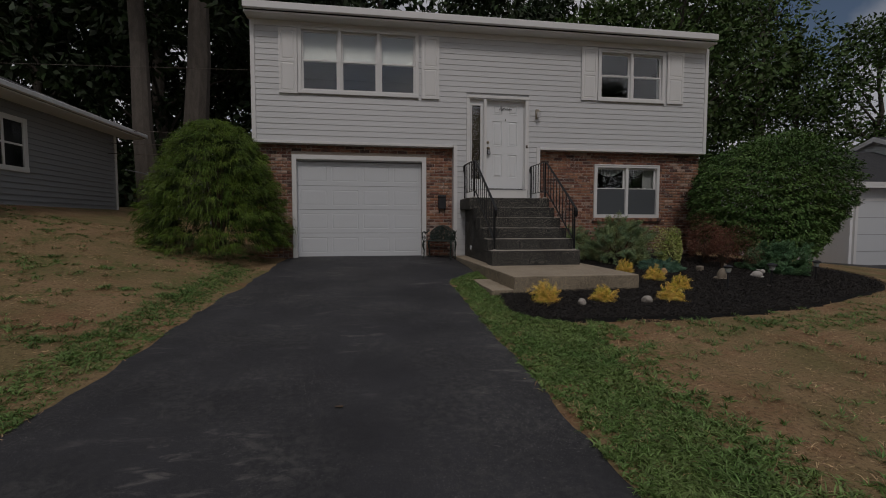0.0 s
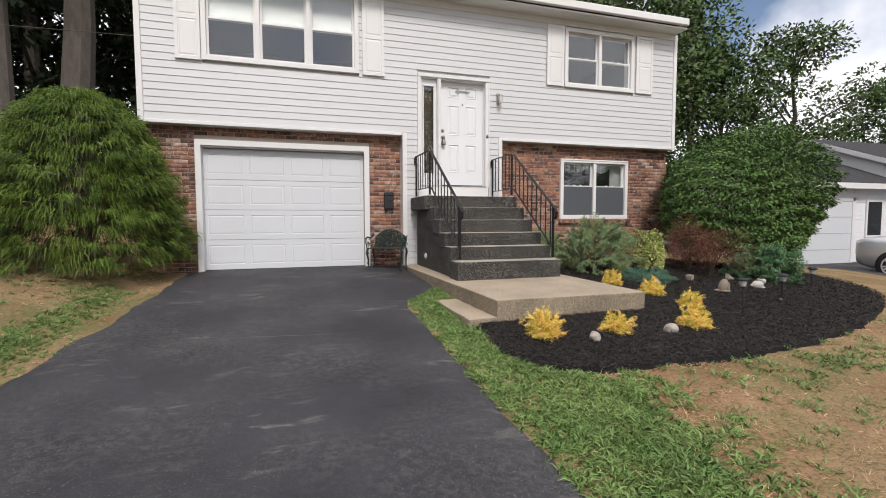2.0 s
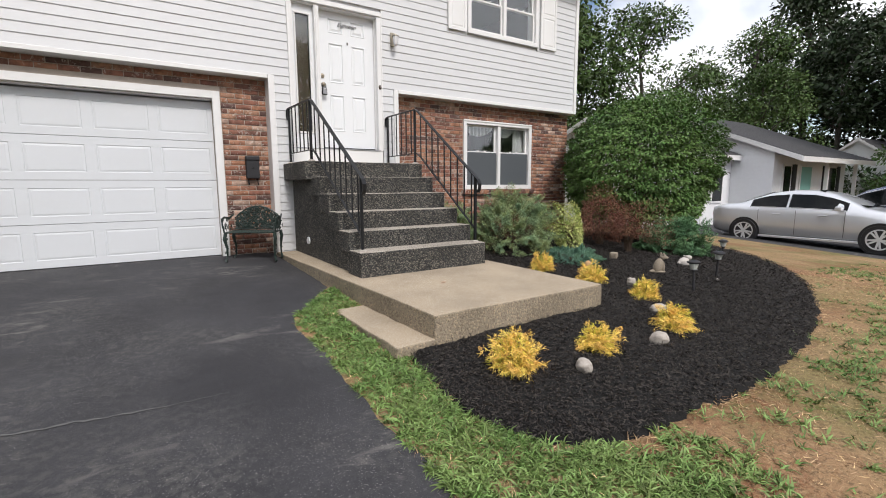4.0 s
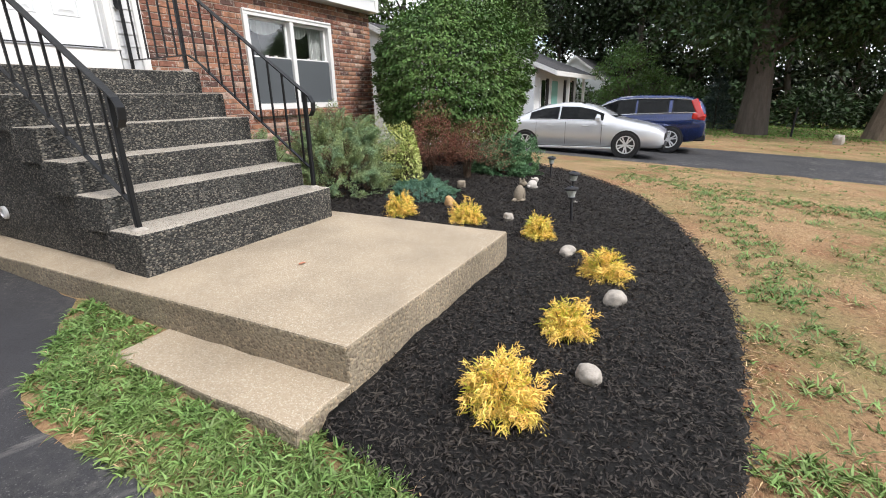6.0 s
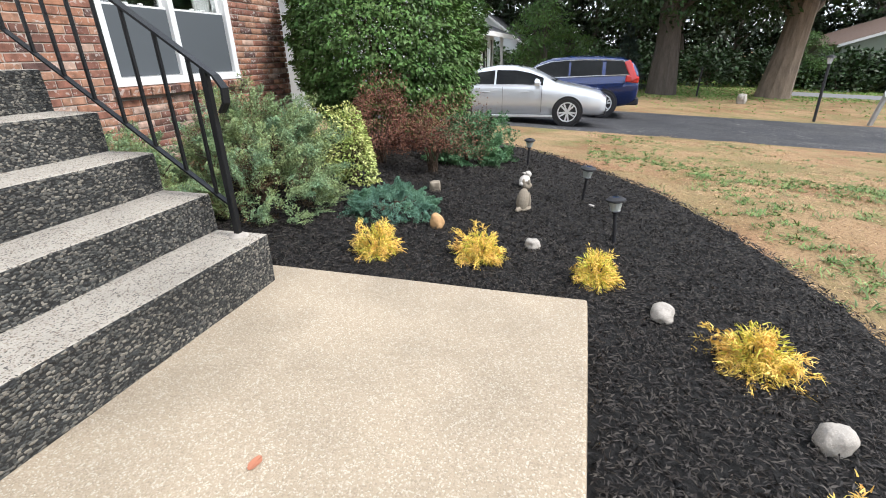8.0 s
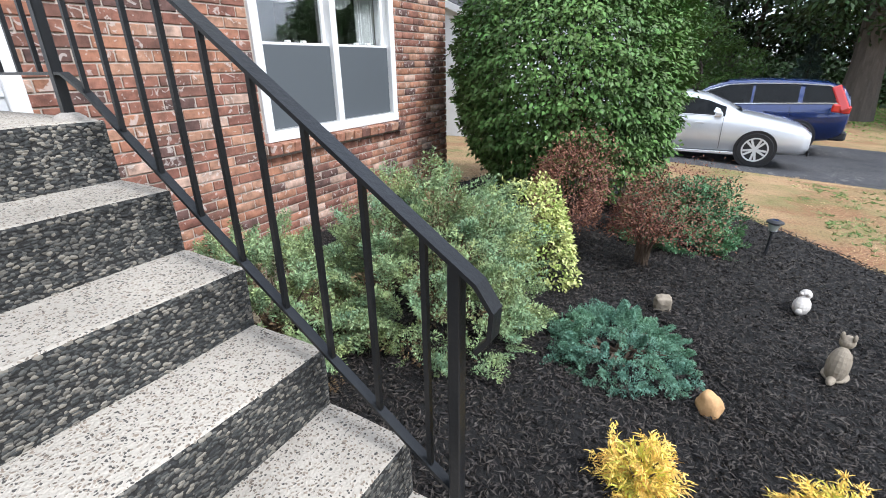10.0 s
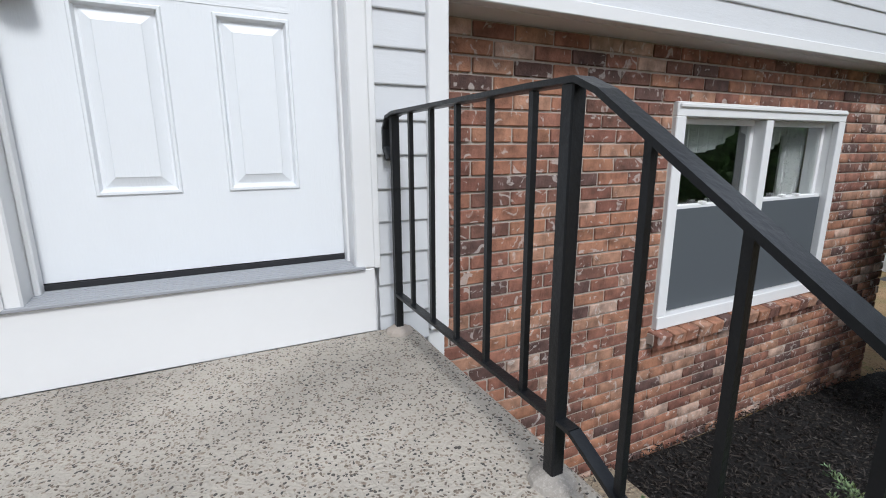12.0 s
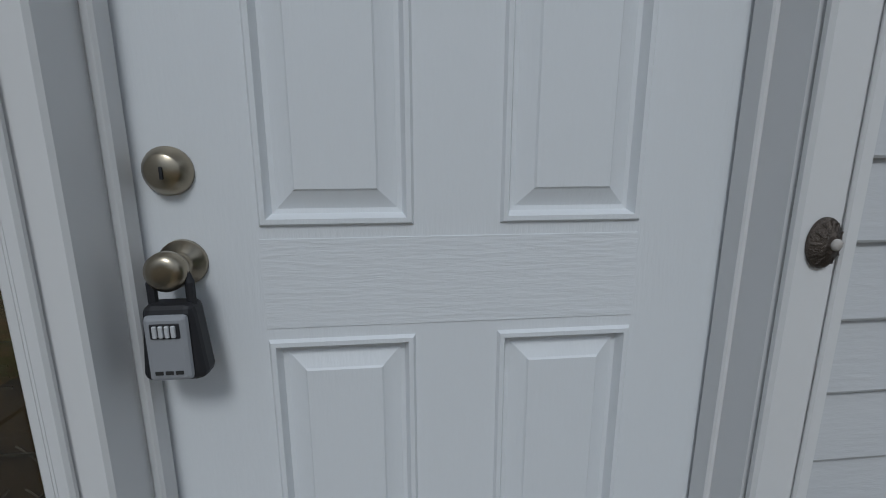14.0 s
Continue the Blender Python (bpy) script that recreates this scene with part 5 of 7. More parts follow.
for s in (-1, 1):
    bm = bmesh.new()
    tube(bm, [(s * 0.46, -0.2, 0.41), (s * 0.48, -0.22, 0.52), (s * 0.49, -0.21, 0.60), (s * 0.49, -0.1, 0.62), (s * 0.48, 0.08, 0.60), (s * 0.46, 0.2, 0.64)], 0.016, 6)
    for i in range(26):
        p = Vector((s * 0.475, g.uniform(-0.2, 0.18), g.uniform(0.43, 0.6)))
        d = Vector((0, g.normal(), g.normal())).normalized() * 0.025
        tube(bm, [p - d, p, p + d], [0.005, 0.009, 0.005], 4)
    part("armrest", bm, M["benchiron"], bench)
    for yy in (-0.2, 0.18):
        bm = bmesh.new()
        tube(bm, [(s * 0.44, yy, 0.41), (s * 0.46, yy - 0.02, 0.33), (s * 0.43, yy, 0.2), (s * 0.43, yy, 0.08), (s * 0.46, yy - 0.03, 0.012)], [0.03, 0.034, 0.02, 0.016, 0.028], 6)
        for i in range(12):
            p = Vector((s * 0.44 + g.normal() * 0.012, yy + g.normal() * 0.012, g.uniform(0.1, 0.38)))
            d = Vector(g.normal(size=3)).normalized() * 0.022
            tube(bm, [p - d, p, p + d], [0.004, 0.008, 0.004], 4)
        part("leg", bm, M["benchiron"], bench)

bench.location = (2.29, 10.5, bench.location.z)
bench.rotation_euler = (0, 0, radians(-28))
for child in bench.children:
    for v in child.data.vertices:
        v.co.x *= 0.68
        v.co.y *= 0.85
        v.co.z *= 0.92


# ---- plants of the bed ----
def plant(name, x, y, label, category, group=""):
    return thing(name, (x, y, gz(x, y) + 0.025), label, category, group)


def golden_shrub(x, y, r, h, seed, label):
    """A mop of thin golden threads with short side threads."""
    g = np.random.default_rng(seed)
    t = plant("golden_thread_cypress", x, y, label, "shrub", "golden shrubs in the bed")
    n = 64
    d = sphere_dirs(n, g, -0.1)
    ell = np.array([r, r, h])
    base = np.stack([g.normal(0, r * 0.3, n), g.normal(0, r * 0.3, n), g.uniform(0.0, h * 0.3, n)], 1)
    tip = d * ell * g.uniform(0.6, 0.95, (n, 1)) * lumps(d, seed, 5, 0.4)[:, None]
    tip[:, 2] = np.maximum(tip[:, 2], 0.02)
    L = np.linalg.norm(tip - base, axis=1)
    main = ribbons(base, tip - base, L * 0.6, np.full(n, 0.004), 4, 0.14, g)
    P, D, LL = [], [], []
    lean = unit(g.normal(0, 1, (n, 3)) + unit(tip - base) * 0.7)
    for k in range(int(4900 / n)):
        f = g.uniform(0, 1, n) ** 0.6
        p = base + unit(tip - base) * (L * f)[:, None] - np.array([0, 0, 1]) * (L * 0.12 * f * f)[:, None]
        P.append(p + lean * (0.05 * f ** 2 * (r / 0.2))[:, None] + g.normal(0, 0.009, (n, 3)))
        D.append(unit(tip - base) * 0.35 + lean * 0.45 + g.normal(0, 0.45, (n, 3)))
        LL.append(g.uniform(0.018, 0.042, n) * (r / 0.2) ** 0.5)
    P, D, LL = np.concatenate(P), np.concatenate(D), np.concatenate(LL)
    side = ribbons(P, D, LL, np.full(len(P), 0.0058), 2, 0.35, g)
    V, Q = join([main, side])
    raw("golden_threads", V, Q, M["gold"], t)
    m = 900
    d = sphere_dirs(m, g, -0.05)
    P = d * ell * g.uniform(0.15, 0.72, (m, 1))
    P[:, 2] = np.abs(P[:, 2]) + 0.01
    V, Q = ribbons(P, d + g.normal(0, 0.4, (m, 3)), g.uniform(0.025, 0.05, m), np.full(m, 0.008), 2, 0.3, g)
    raw("inner_threads", V, Q, M["goldgreen"], t)
    bm = bmesh.new()
    for k in range(5):
        a = k * 1.3
        tube(bm, [(0, 0, -0.01), (math.cos(a) * r * 0.2, math.sin(a) * r * 0.2, h * 0.3), (math.cos(a) * r * 0.4, math.sin(a) * r * 0.4, h * 0.55)], [0.008, 0.006, 0.002], 5)
    part("stem", bm, M["wood"], t)
    return t


for k, (x, y, r, h) in enumerate(((2.97, 6.25, 0.205, 0.33), (3.70, 6.17, 0.165, 0.25), (4.62, 6.12, 0.20, 0.27), (5.22, 6.78, 0.165, 0.26), (5.30, 7.48, 0.19, 0.25), (5.14, 8.12, 0.18, 0.27))):
    golden_shrub(x, y, r, h, 100 + k, "golden yellow thread-leaf cypress with orange tips in black mulch")


def sprays(n, g, ell, low, spread, up, size, width, seed, lump=0.25, inner=0.55, leaf=14, droop=0.0):
    """Feathery branchlets on a lumpy mound: each a fan of small leaves."""
    d = sphere_dirs(n, g, low)
    f = lumps(d, seed, 9, lump) * (1 + 0.10 * np.sin(d[:, 0] * 11 + seed) * np.sin(d[:, 1] * 12) + 0.08 * np.sin(d[:, 2] * 17 + d[:, 0] * 8))
    P = d * ell * (f * g.uniform(inner, 1.0, n) ** 0.7)[:, None]
    D = unit(d + g.normal(0, spread, (n, 3)) + np.array([0, 0, up]))
    S = unit(np.cross(D, g.normal(size=(n, 3))))
    out = []
    for k in range(leaf):
        t = k / (leaf - 1)
        sgn = 1 if k % 2 else -1
        p = P + D * (size * t)[:, None] if isinstance(size, np.ndarray) else P + D * size * t
        p = p - np.array([0, 0, 1]) * (droop * t * t)
        dd = D * (0.75 + 0.5 * t) + S * sgn * (0.9 - 0.6 * t)
        out.append(leaves(p, dd, np.cross(D, S), np.full(n, width * 4.2 * (1 - 0.4 * t)), np.full(n, width), 0.05))
    return join(out)


def stems(t, r, h, n, seed, mat, rad=0.012):
    g = np.random.default_rng(seed)
    bm = bmesh.new()
    for k in range(n):
        a = g.uniform(0, 2 * math.pi)
        q = g.uniform(0.3, 0.9)
        tube(bm, [(g.normal() * 0.03, g.normal() * 0.03, -0.02), (math.cos(a) * r * q * 0.4, math.sin(a) * r * q * 0.4, h * 0.35), (math.cos(a) * r * q, math.sin(a) * r * q, h * g.uniform(0.55, 0.85))], [rad, rad * 0.7, rad * 0.25], 5)
    part("woody_core", bm, mat, t, "", "stuff")


def plumes(n, per, g, ell, low, length, radius, L, W, seed, up=0.6, lump=0.25, inner=0.8):
    """Plume-like shoots on a mound: each a spindle of tiny scale leaves."""
    d = sphere_dirs(n, g, low)
    f = lumps(d, seed, 9, lump) * (1 + 0.10 * np.sin(d[:, 0] * 11 + seed) * np.sin(d[:, 1] * 12) + 0.08 * np.sin(d[:, 2] * 17 + d[:, 0] * 8))
    C = d * ell * (f * g.uniform(inner, 1.0, n))[:, None]
    A = unit(d + g.normal(0, 0.35, (n, 3)) + np.array([0, 0, up]))
    return plume_leaves(C, A, length * g.uniform(0.6, 1.3, n), per, g, radius, L, W)


def plume_leaves(C, A, ln, per, g, radius, L, W):
    """Tiny scale leaves round the axes A, of length ln, centred at C."""
    n = len(C)
    C, A, ln = np.repeat(C, per, 0), np.repeat(A, per, 0), np.repeat(ln, per)
    m = n * per
    t = g.random(m)
    rad = unit(np.cross(A, g.normal(size=(m, 3))))
    prof = radius * np.sin(np.pi * (0.12 + 0.85 * t)) * g.uniform(0.3, 1, m)
    P = C + A * (ln * (t - 0.5))[:, None] + rad * prof[:, None]
    D = A * 0.7 + rad * 0.75 + g.normal(0, 0.25, (m, 3))
    return leaves(P, D, A + g.normal(0, 0.4, (m, 3)), g.uniform(0.7, 1.2, m) * L, g.uniform(0.8, 1.1, m) * W, 0.08)


def arms(n, g, ell, reach, per, radius, L, W, steps=9):
    """Long feathery shoots that stand out of a mound, with side shoots to both sides."""
    d = sphere_dirs(n, g, 0.0)
    A = unit(d * np.array([1, 1, 0.6]) + g.normal(0, 0.2, (n, 3)) + np.array([0.28, -0.12, 0.45]))
    S = unit(np.cross(A, d + g.normal(0, 0.3, (n, 3))))
    long = reach * g.uniform(0.6, 1.25, n)
    C, B, ln = [], [], []
    for k in range(steps):
        t = k / (steps - 1)
        root = d * ell * 0.78 + A * (long * t)[:, None] - np.array([0, 0, 1]) * (long * 0.25 * t * t)[:, None]
        for sgn in ((-1, 1) if k < steps - 1 else (0,)):
            side = unit(A * (0.75 + 0.5 * t) + S * sgn * 0.8)
            l0 = long * (0.42 - 0.26 * t)
            C.append(root + side * (l0 * 0.45)[:, None])
            B.append(side)
            ln.append(l0)
    return plume_leaves(np.concatenate(C), np.concatenate(B), np.concatenate(ln), per, g, radius, L, W)


def juniper(x, y, r, h, n, seed, mat, label, length=0.13, radius=0.04, per=110, L=0.02, W=0.007, up=0.6, extra=None, name="juniper", shoots=0, reach=0.3):
    g = np.random.default_rng(seed)
    t = plant(name, x, y, label, "shrub")
    V, Q = plumes(n, per, g, np.array([r, r, h]), -0.12, length, radius, L, W, seed, up)
    V[:, 2] = np.maximum(V[:, 2], 0.0)
    if shoots:
        V, Q = join([(V, Q), arms(shoots, g, np.array([r, r, h]), reach, 34, radius * 0.55, L, W)])
        V[:, 2] = np.maximum(V[:, 2], 0.0)
    raw("foliage", V, Q, mat, t)
    if extra:
        V, Q = plumes(n // 2, per // 2, g, np.array([r, r, h]) * 0.9, -0.2, length, radius, L * 1.3, W, seed + 1, 0.2)
        V[:, 2] = np.maximum(V[:, 2], 0.0)
        raw("dry_foliage", V, Q, extra, t, "brown dried foliage")
    stems(t, r, h, 16, seed, M["wood"])
    return t


juniper(5.78, 9.4, 0.57, 0.86, 560, 21, M["juniper"], "spreading grey-green juniper with brown inner twigs beside the steps", 0.14, 0.036, 72, 0.02, 0.007, 0.7, M["juniperdry"], shoots=110, reach=0.36)
juniper(5.08, 9.98, 0.48, 0.58, 340, 22, M["juniper"], "low grey-green juniper against the brick wall", 0.12, 0.034, 66, 0.02, 0.007, 0.5, M["juniperdry"], shoots=50, reach=0.26)
juniper(5.98, 8.36, 0.38, 0.17, 480, 23, M["bluejuniper"], "low mat of blue-green juniper in the mulch", 0.06, 0.02, 60, 0.013, 0.0055, 0.4, shoots=40, reach=0.12)
juniper(8.22, 8.32, 0.47, 0.52, 520, 24, M["greenjuniper"], "rounded blue-green juniper in the mulch", 0.12, 0.038, 60, 0.03, 0.012, 0.5, shoots=40, reach=0.2)


def leafy(name, x, y, r, h, n, L, W, seed, mat, label, low=-0.35, lump=0.25, lift=0.0, category="shrub", thick=0.35, tiers=0, droopy=0.0, fold=0.12, stemsn=14, oval=1.0, fuzz=0.0):
    """A shrub whose crown is a shell of single leaves."""
    g = np.random.default_rng(seed)
    t = plant(name, x, y, label, category)
    d = sphere_dirs(n, g, low)
    f = lumps(d, seed, 14, lump)
    q = 1 - thick * g.random(n) ** 2 + np.abs(g.normal(0, fuzz, n))
    c = np.array([0, 0, lift])
    ell = np.array([r * oval, r, h - lift])
    P = c + d * ell * (f * q)[:, None]
    if tiers:
        ph = P[:, 2] / h * tiers + 0.35 * np.sin(np.arctan2(d[:, 1], d[:, 0]) * 5)
        P[:, :2] *= (1 + 0.03 * np.sin(ph * 2 * np.pi))[:, None]
        P[:, 2] += 0.016 * np.cos(ph * 2 * np.pi)
    P[:, 2] = np.maximum(P[:, 2], 0.03)
    D = d * np.array([1, 1, 0.35]) + g.normal(0, 0.5, (n, 3)) - np.array([0, 0, droopy])
    N = np.tile([0, 0, 0.7], (n, 1)) + d * 1.0 + g.normal(0, 0.35, (n, 3))
    V, Q = leaves(P, D, N, g.uniform(0.7, 1.15, n) * L, g.uniform(0.8, 1.1, n) * W, fold)
    raw("foliage", V, Q, mat, t)
    stems(t, r * 0.8, h * 0.9, stemsn, seed, M["wood"], 0.02 if h > 1.5 else 0.008)
    return t


leafy("variegated_euonymus", 6.66, 9.03, 0.2, 0.6, 4200, 0.034, 0.019, 31, M["variegated"], "yellow and green variegated euonymus beside the juniper", -0.8, 0.42, 0.3, fuzz=0.08)
leafy("barberry", 7.5, 9.12, 0.34, 0.82, 9000, 0.022, 0.013, 32, M["barberry"], "dark red barberry in the mulch bed", -0.7, 0.45, 0.42, thick=0.6, fuzz=0.12, stemsn=26)
leafy("barberry", 7.3, 8.42, 0.27, 0.66, 6500, 0.021, 0.012, 33, M["barberry"], "smaller dark red barberry with bare twigs below", -0.5, 0.45, 0.38, thick=0.6, fuzz=0.12, stemsn=26)
leafy("burning_bush", 9.35, 9.7, 1.24, 2.64, 58000, 0.068, 0.036, 34, M["maple"], "large rounded dark green shrub at the corner of the house", -0.75, 0.14, 1.3, thick=0.34, tiers=10, droopy=0.55, stemsn=20, oval=1.08, fuzz=0.03)


def mop_cypress(x, y, r, h, seed):
    g = np.random.default_rng(seed)
    t = plant("mop_cypress", x, y, "large drooping thread-leaf cypress beside the garage", "shrub")
    # the inner layer is coloured dark to give the shade behind the outer threads
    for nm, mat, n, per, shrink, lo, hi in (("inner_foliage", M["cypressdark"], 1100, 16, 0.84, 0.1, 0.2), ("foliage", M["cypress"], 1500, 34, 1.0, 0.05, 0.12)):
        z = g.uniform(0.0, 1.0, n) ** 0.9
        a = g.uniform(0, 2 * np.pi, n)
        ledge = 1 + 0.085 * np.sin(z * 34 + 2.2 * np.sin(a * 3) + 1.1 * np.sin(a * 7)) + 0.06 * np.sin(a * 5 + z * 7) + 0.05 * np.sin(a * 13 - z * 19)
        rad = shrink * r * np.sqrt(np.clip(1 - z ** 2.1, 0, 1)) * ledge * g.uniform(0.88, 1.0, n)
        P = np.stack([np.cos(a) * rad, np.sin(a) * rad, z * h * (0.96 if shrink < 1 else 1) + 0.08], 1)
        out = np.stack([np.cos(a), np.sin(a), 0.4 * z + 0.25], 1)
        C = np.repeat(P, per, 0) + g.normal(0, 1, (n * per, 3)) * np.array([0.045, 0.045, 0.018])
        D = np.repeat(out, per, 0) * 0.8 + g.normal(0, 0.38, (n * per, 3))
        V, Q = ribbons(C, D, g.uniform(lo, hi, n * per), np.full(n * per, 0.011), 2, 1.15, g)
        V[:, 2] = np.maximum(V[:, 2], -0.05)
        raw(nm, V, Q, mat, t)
    stems(t, r * 0.6, h * 0.9, 12, seed, M["wood"], 0.03)


mop_cypress(-2.12, 10.35, 1.22, 2.42, 41)


# ---- stones, ornaments and garden lamps ----
def rock(name, x, y, sx, sy, sz, seed, mat, label, square=0.0):
    bm = bmesh.new()
    bmesh.ops.create_icosphere(bm, subdivisions=4, radius=1)
    noise.seed_set(seed)
    for v in bm.verts:
        c = v.co.copy()
        if square:
            mx = max(abs(c.x), abs(c.y), abs(c.z))
            c = c.lerp(c / mx * 0.85, square)
        c *= 1 + 0.22 * noise.noise(v.co * 1.3 + Vector((seed * 3.1, 0, 0))) + 0.05 * noise.noise(v.co * 5)
        v.co = Vector((c.x * sx, c.y * sy, c.z * sz))
    ob = part(name, bm, mat, None, label, "", "rock")
    for p in ob.data.polygons:
        p.use_smooth = True
    ob["group"] = "stones in the bed"
    ob.location = (x, y, gz(x, y) + 0.03 + sz * 0.6)
    ob.rotation_euler = (0, 0, seed)


rock("stone", 3.33, 5.97, 0.062, 0.05, 0.05, 1, M["stone"], "pale rounded stone in the mulch")
rock("stone", 4.19, 5.99, 0.066, 0.055, 0.055, 2, M["stone"], "pale rounded stone in the mulch")
rock("stone", 4.92, 6.45, 0.085, 0.058, 0.042, 3, M["stone"], "flattish pale stone in the mulch")
rock("stone", 5.58, 7.18, 0.055, 0.05, 0.045, 4, M["stone"], "angular whitish stone in the mulch", 0.4)
rock("stone", 6.65, 8.2, 0.055, 0.05, 0.06, 5, M["paper"], "blocky grey-brown stone in the mulch", 0.8)
rock("stone", 5.74, 7.9, 0.055, 0.055, 0.065, 6, M["orangestone"], "orange-brown rounded stone beside the blue juniper")
rock("pebble", 6.69, 6.79, 0.035, 0.02, 0.012, 7, M["white"], "small white chip lying on the mulch")


def garden_light(x, y, h, lean):
    t = plant("solar_garden_light", x, y, "black solar garden light with a clear shade on a stake", "garden light", "solar lights in the bed")
    t.rotation_euler = (radians(lean), radians(-lean * 0.6), 0)
    bm = bmesh.new()
    lathe(bm, [(0.013, -0.05), (0.013, h - 0.12), (0.02, h - 0.115), (0.02, h - 0.1)], 10)
    part("stake", bm, M["blackrubber"], t)
    bm = bmesh.new()
    lathe(bm, [(0.022, h - 0.1), (0.034, h - 0.095), (0.036, h - 0.088)], 12)
    part("collar", bm, M["greyplastic"], t)
    bm = bmesh.new()
    lathe(bm, [(0.03, h - 0.09), (0.047, h - 0.035), (0.047, h - 0.03)], 12)
    part("shade", bm, M["shade"], t, "ribbed translucent shade")
    bm = bmesh.new()
    lathe(bm, [(0.05, h - 0.032), (0.068, h - 0.022), (0.066, h - 0.012), (0.045, h), (0.03, h + 0.004)], 16)
    part("cap", bm, M["blackrubber"], t)
    boxpart("solar_cell", (-0.02, 0.02, -0.02, 0.02, h + 0.004, h + 0.007), M["bluecell"], t, "dark blue solar cell", 0.001)


M["shade"] = material("frosted_shade", (0.45, 0.47, 0.44), 0.3, spread=0.2, scale=60)
M["bluecell"] = material("solar_cell", (0.03, 0.05, 0.12), 0.15, coat=1.0)
garden_light(5.87, 6.64, 0.34, -4)
garden_light(6.80, 6.87, 0.33, 5)
garden_light(8.32, 7.53, 0.33, 2)


def ellipsoids(bm, items):
    for (x, y, z, a, b, c, rx) in items:
        r = bmesh.ops.create_uvsphere(bm, u_segments=16, v_segments=10, radius=1)
        bmesh.ops.transform(bm, matrix=pose(x, y, z, rx) @ Matrix.Diagonal((a, b, c, 1)), verts=r["verts"])


bm = bmesh.new()
ellipsoids(bm, [(0, 0.02, 0.09, 0.05, 0.06, 0.1, 15), (0, -0.045, 0.2, 0.035, 0.045, 0.035, 0), (0, -0.09, 0.19, 0.02, 0.03, 0.018, 0), (-0.03, -0.03, 0.07, 0.018, 0.02, 0.08, 0), (0.03, -0.03, 0.07, 0.018, 0.02, 0.08, 0),
                (-0.025, -0.03, 0.235, 0.01, 0.014, 0.022, 0), (0.025, -0.03, 0.235, 0.01, 0.014, 0.022, 0), (0, 0.09, 0.03, 0.02, 0.05, 0.02, 0), (0, 0.0, 0.02, 0.06, 0.08, 0.02, 0)])
ob = part("dog_statue", bm, M["paper"], None, "weathered brown sitting dog ornament in the mulch", "", "garden ornament")
ob.location, ob.rotation_euler = (6.38, 7.34, gz(6.38, 7.34) + 0.03), (0, 0, radians(70))
bm = bmesh.new()
ellipsoids(bm, [(0, 0, 0.06, 0.05, 0.085, 0.06, 0), (0, -0.08, 0.11, 0.035, 0.04, 0.035, 0), (-0.02, -0.03, 0.13, 0.011, 0.035, 0.012, 20), (0.02, -0.03, 0.13, 0.011, 0.035, 0.012, 20), (0, -0.06, 0.02, 0.04, 0.05, 0.02, 0), (0, 0.085, 0.05, 0.02, 0.02, 0.02, 0)])
ob = part("rabbit_statue", bm, M["white"], None, "small white and grey rabbit ornament in the mulch", "", "garden ornament")
ob.location, ob.rotation_euler = (7.08, 7.42, gz(7.08, 7.42) + 0.03), (0, 0, radians(75))

# a dry leaf on the platform and one on the driveway
for x, y, z, sd in ((3.42, 7.72, 0.436, 1), (0.62, 3.72, gz(0.62, 3.72) + 0.03, 2)):
    bm = bmesh.new()
    g = np.random.default_rng(sd)
    ring = [bm.verts.new((0.024 * math.cos(a) * (1 + 0.3 * g.random()), 0.014 * math.sin(a) * (1 + 0.3 * g.random()), 0.006 * g.random())) for a in np.linspace(0, 2 * np.pi, 11)[:-1]]
    c = bm.verts.new((0, 0, 0.002))
    for i in range(10):
        bm.faces.new((c, ring[i], ring[(i + 1) % 10]))
    ob = part("fallen_leaf", bm, M["juniperdry"] if sd > 1 else M["redleaf"], None, "small fallen leaf lying flat", "", "leaf")
    ob.location = (x, y, z)

# concrete path strip beside the brick wall, behind the juniper
boxpart("side_path", (4.62, 5.75, 10.1, 10.95, 0.2, gz(5, 10.9) + 0.06), M["concreteside"], None, "worn grey concrete pad against the brick wall", 0.01, "structure", category="pavement")


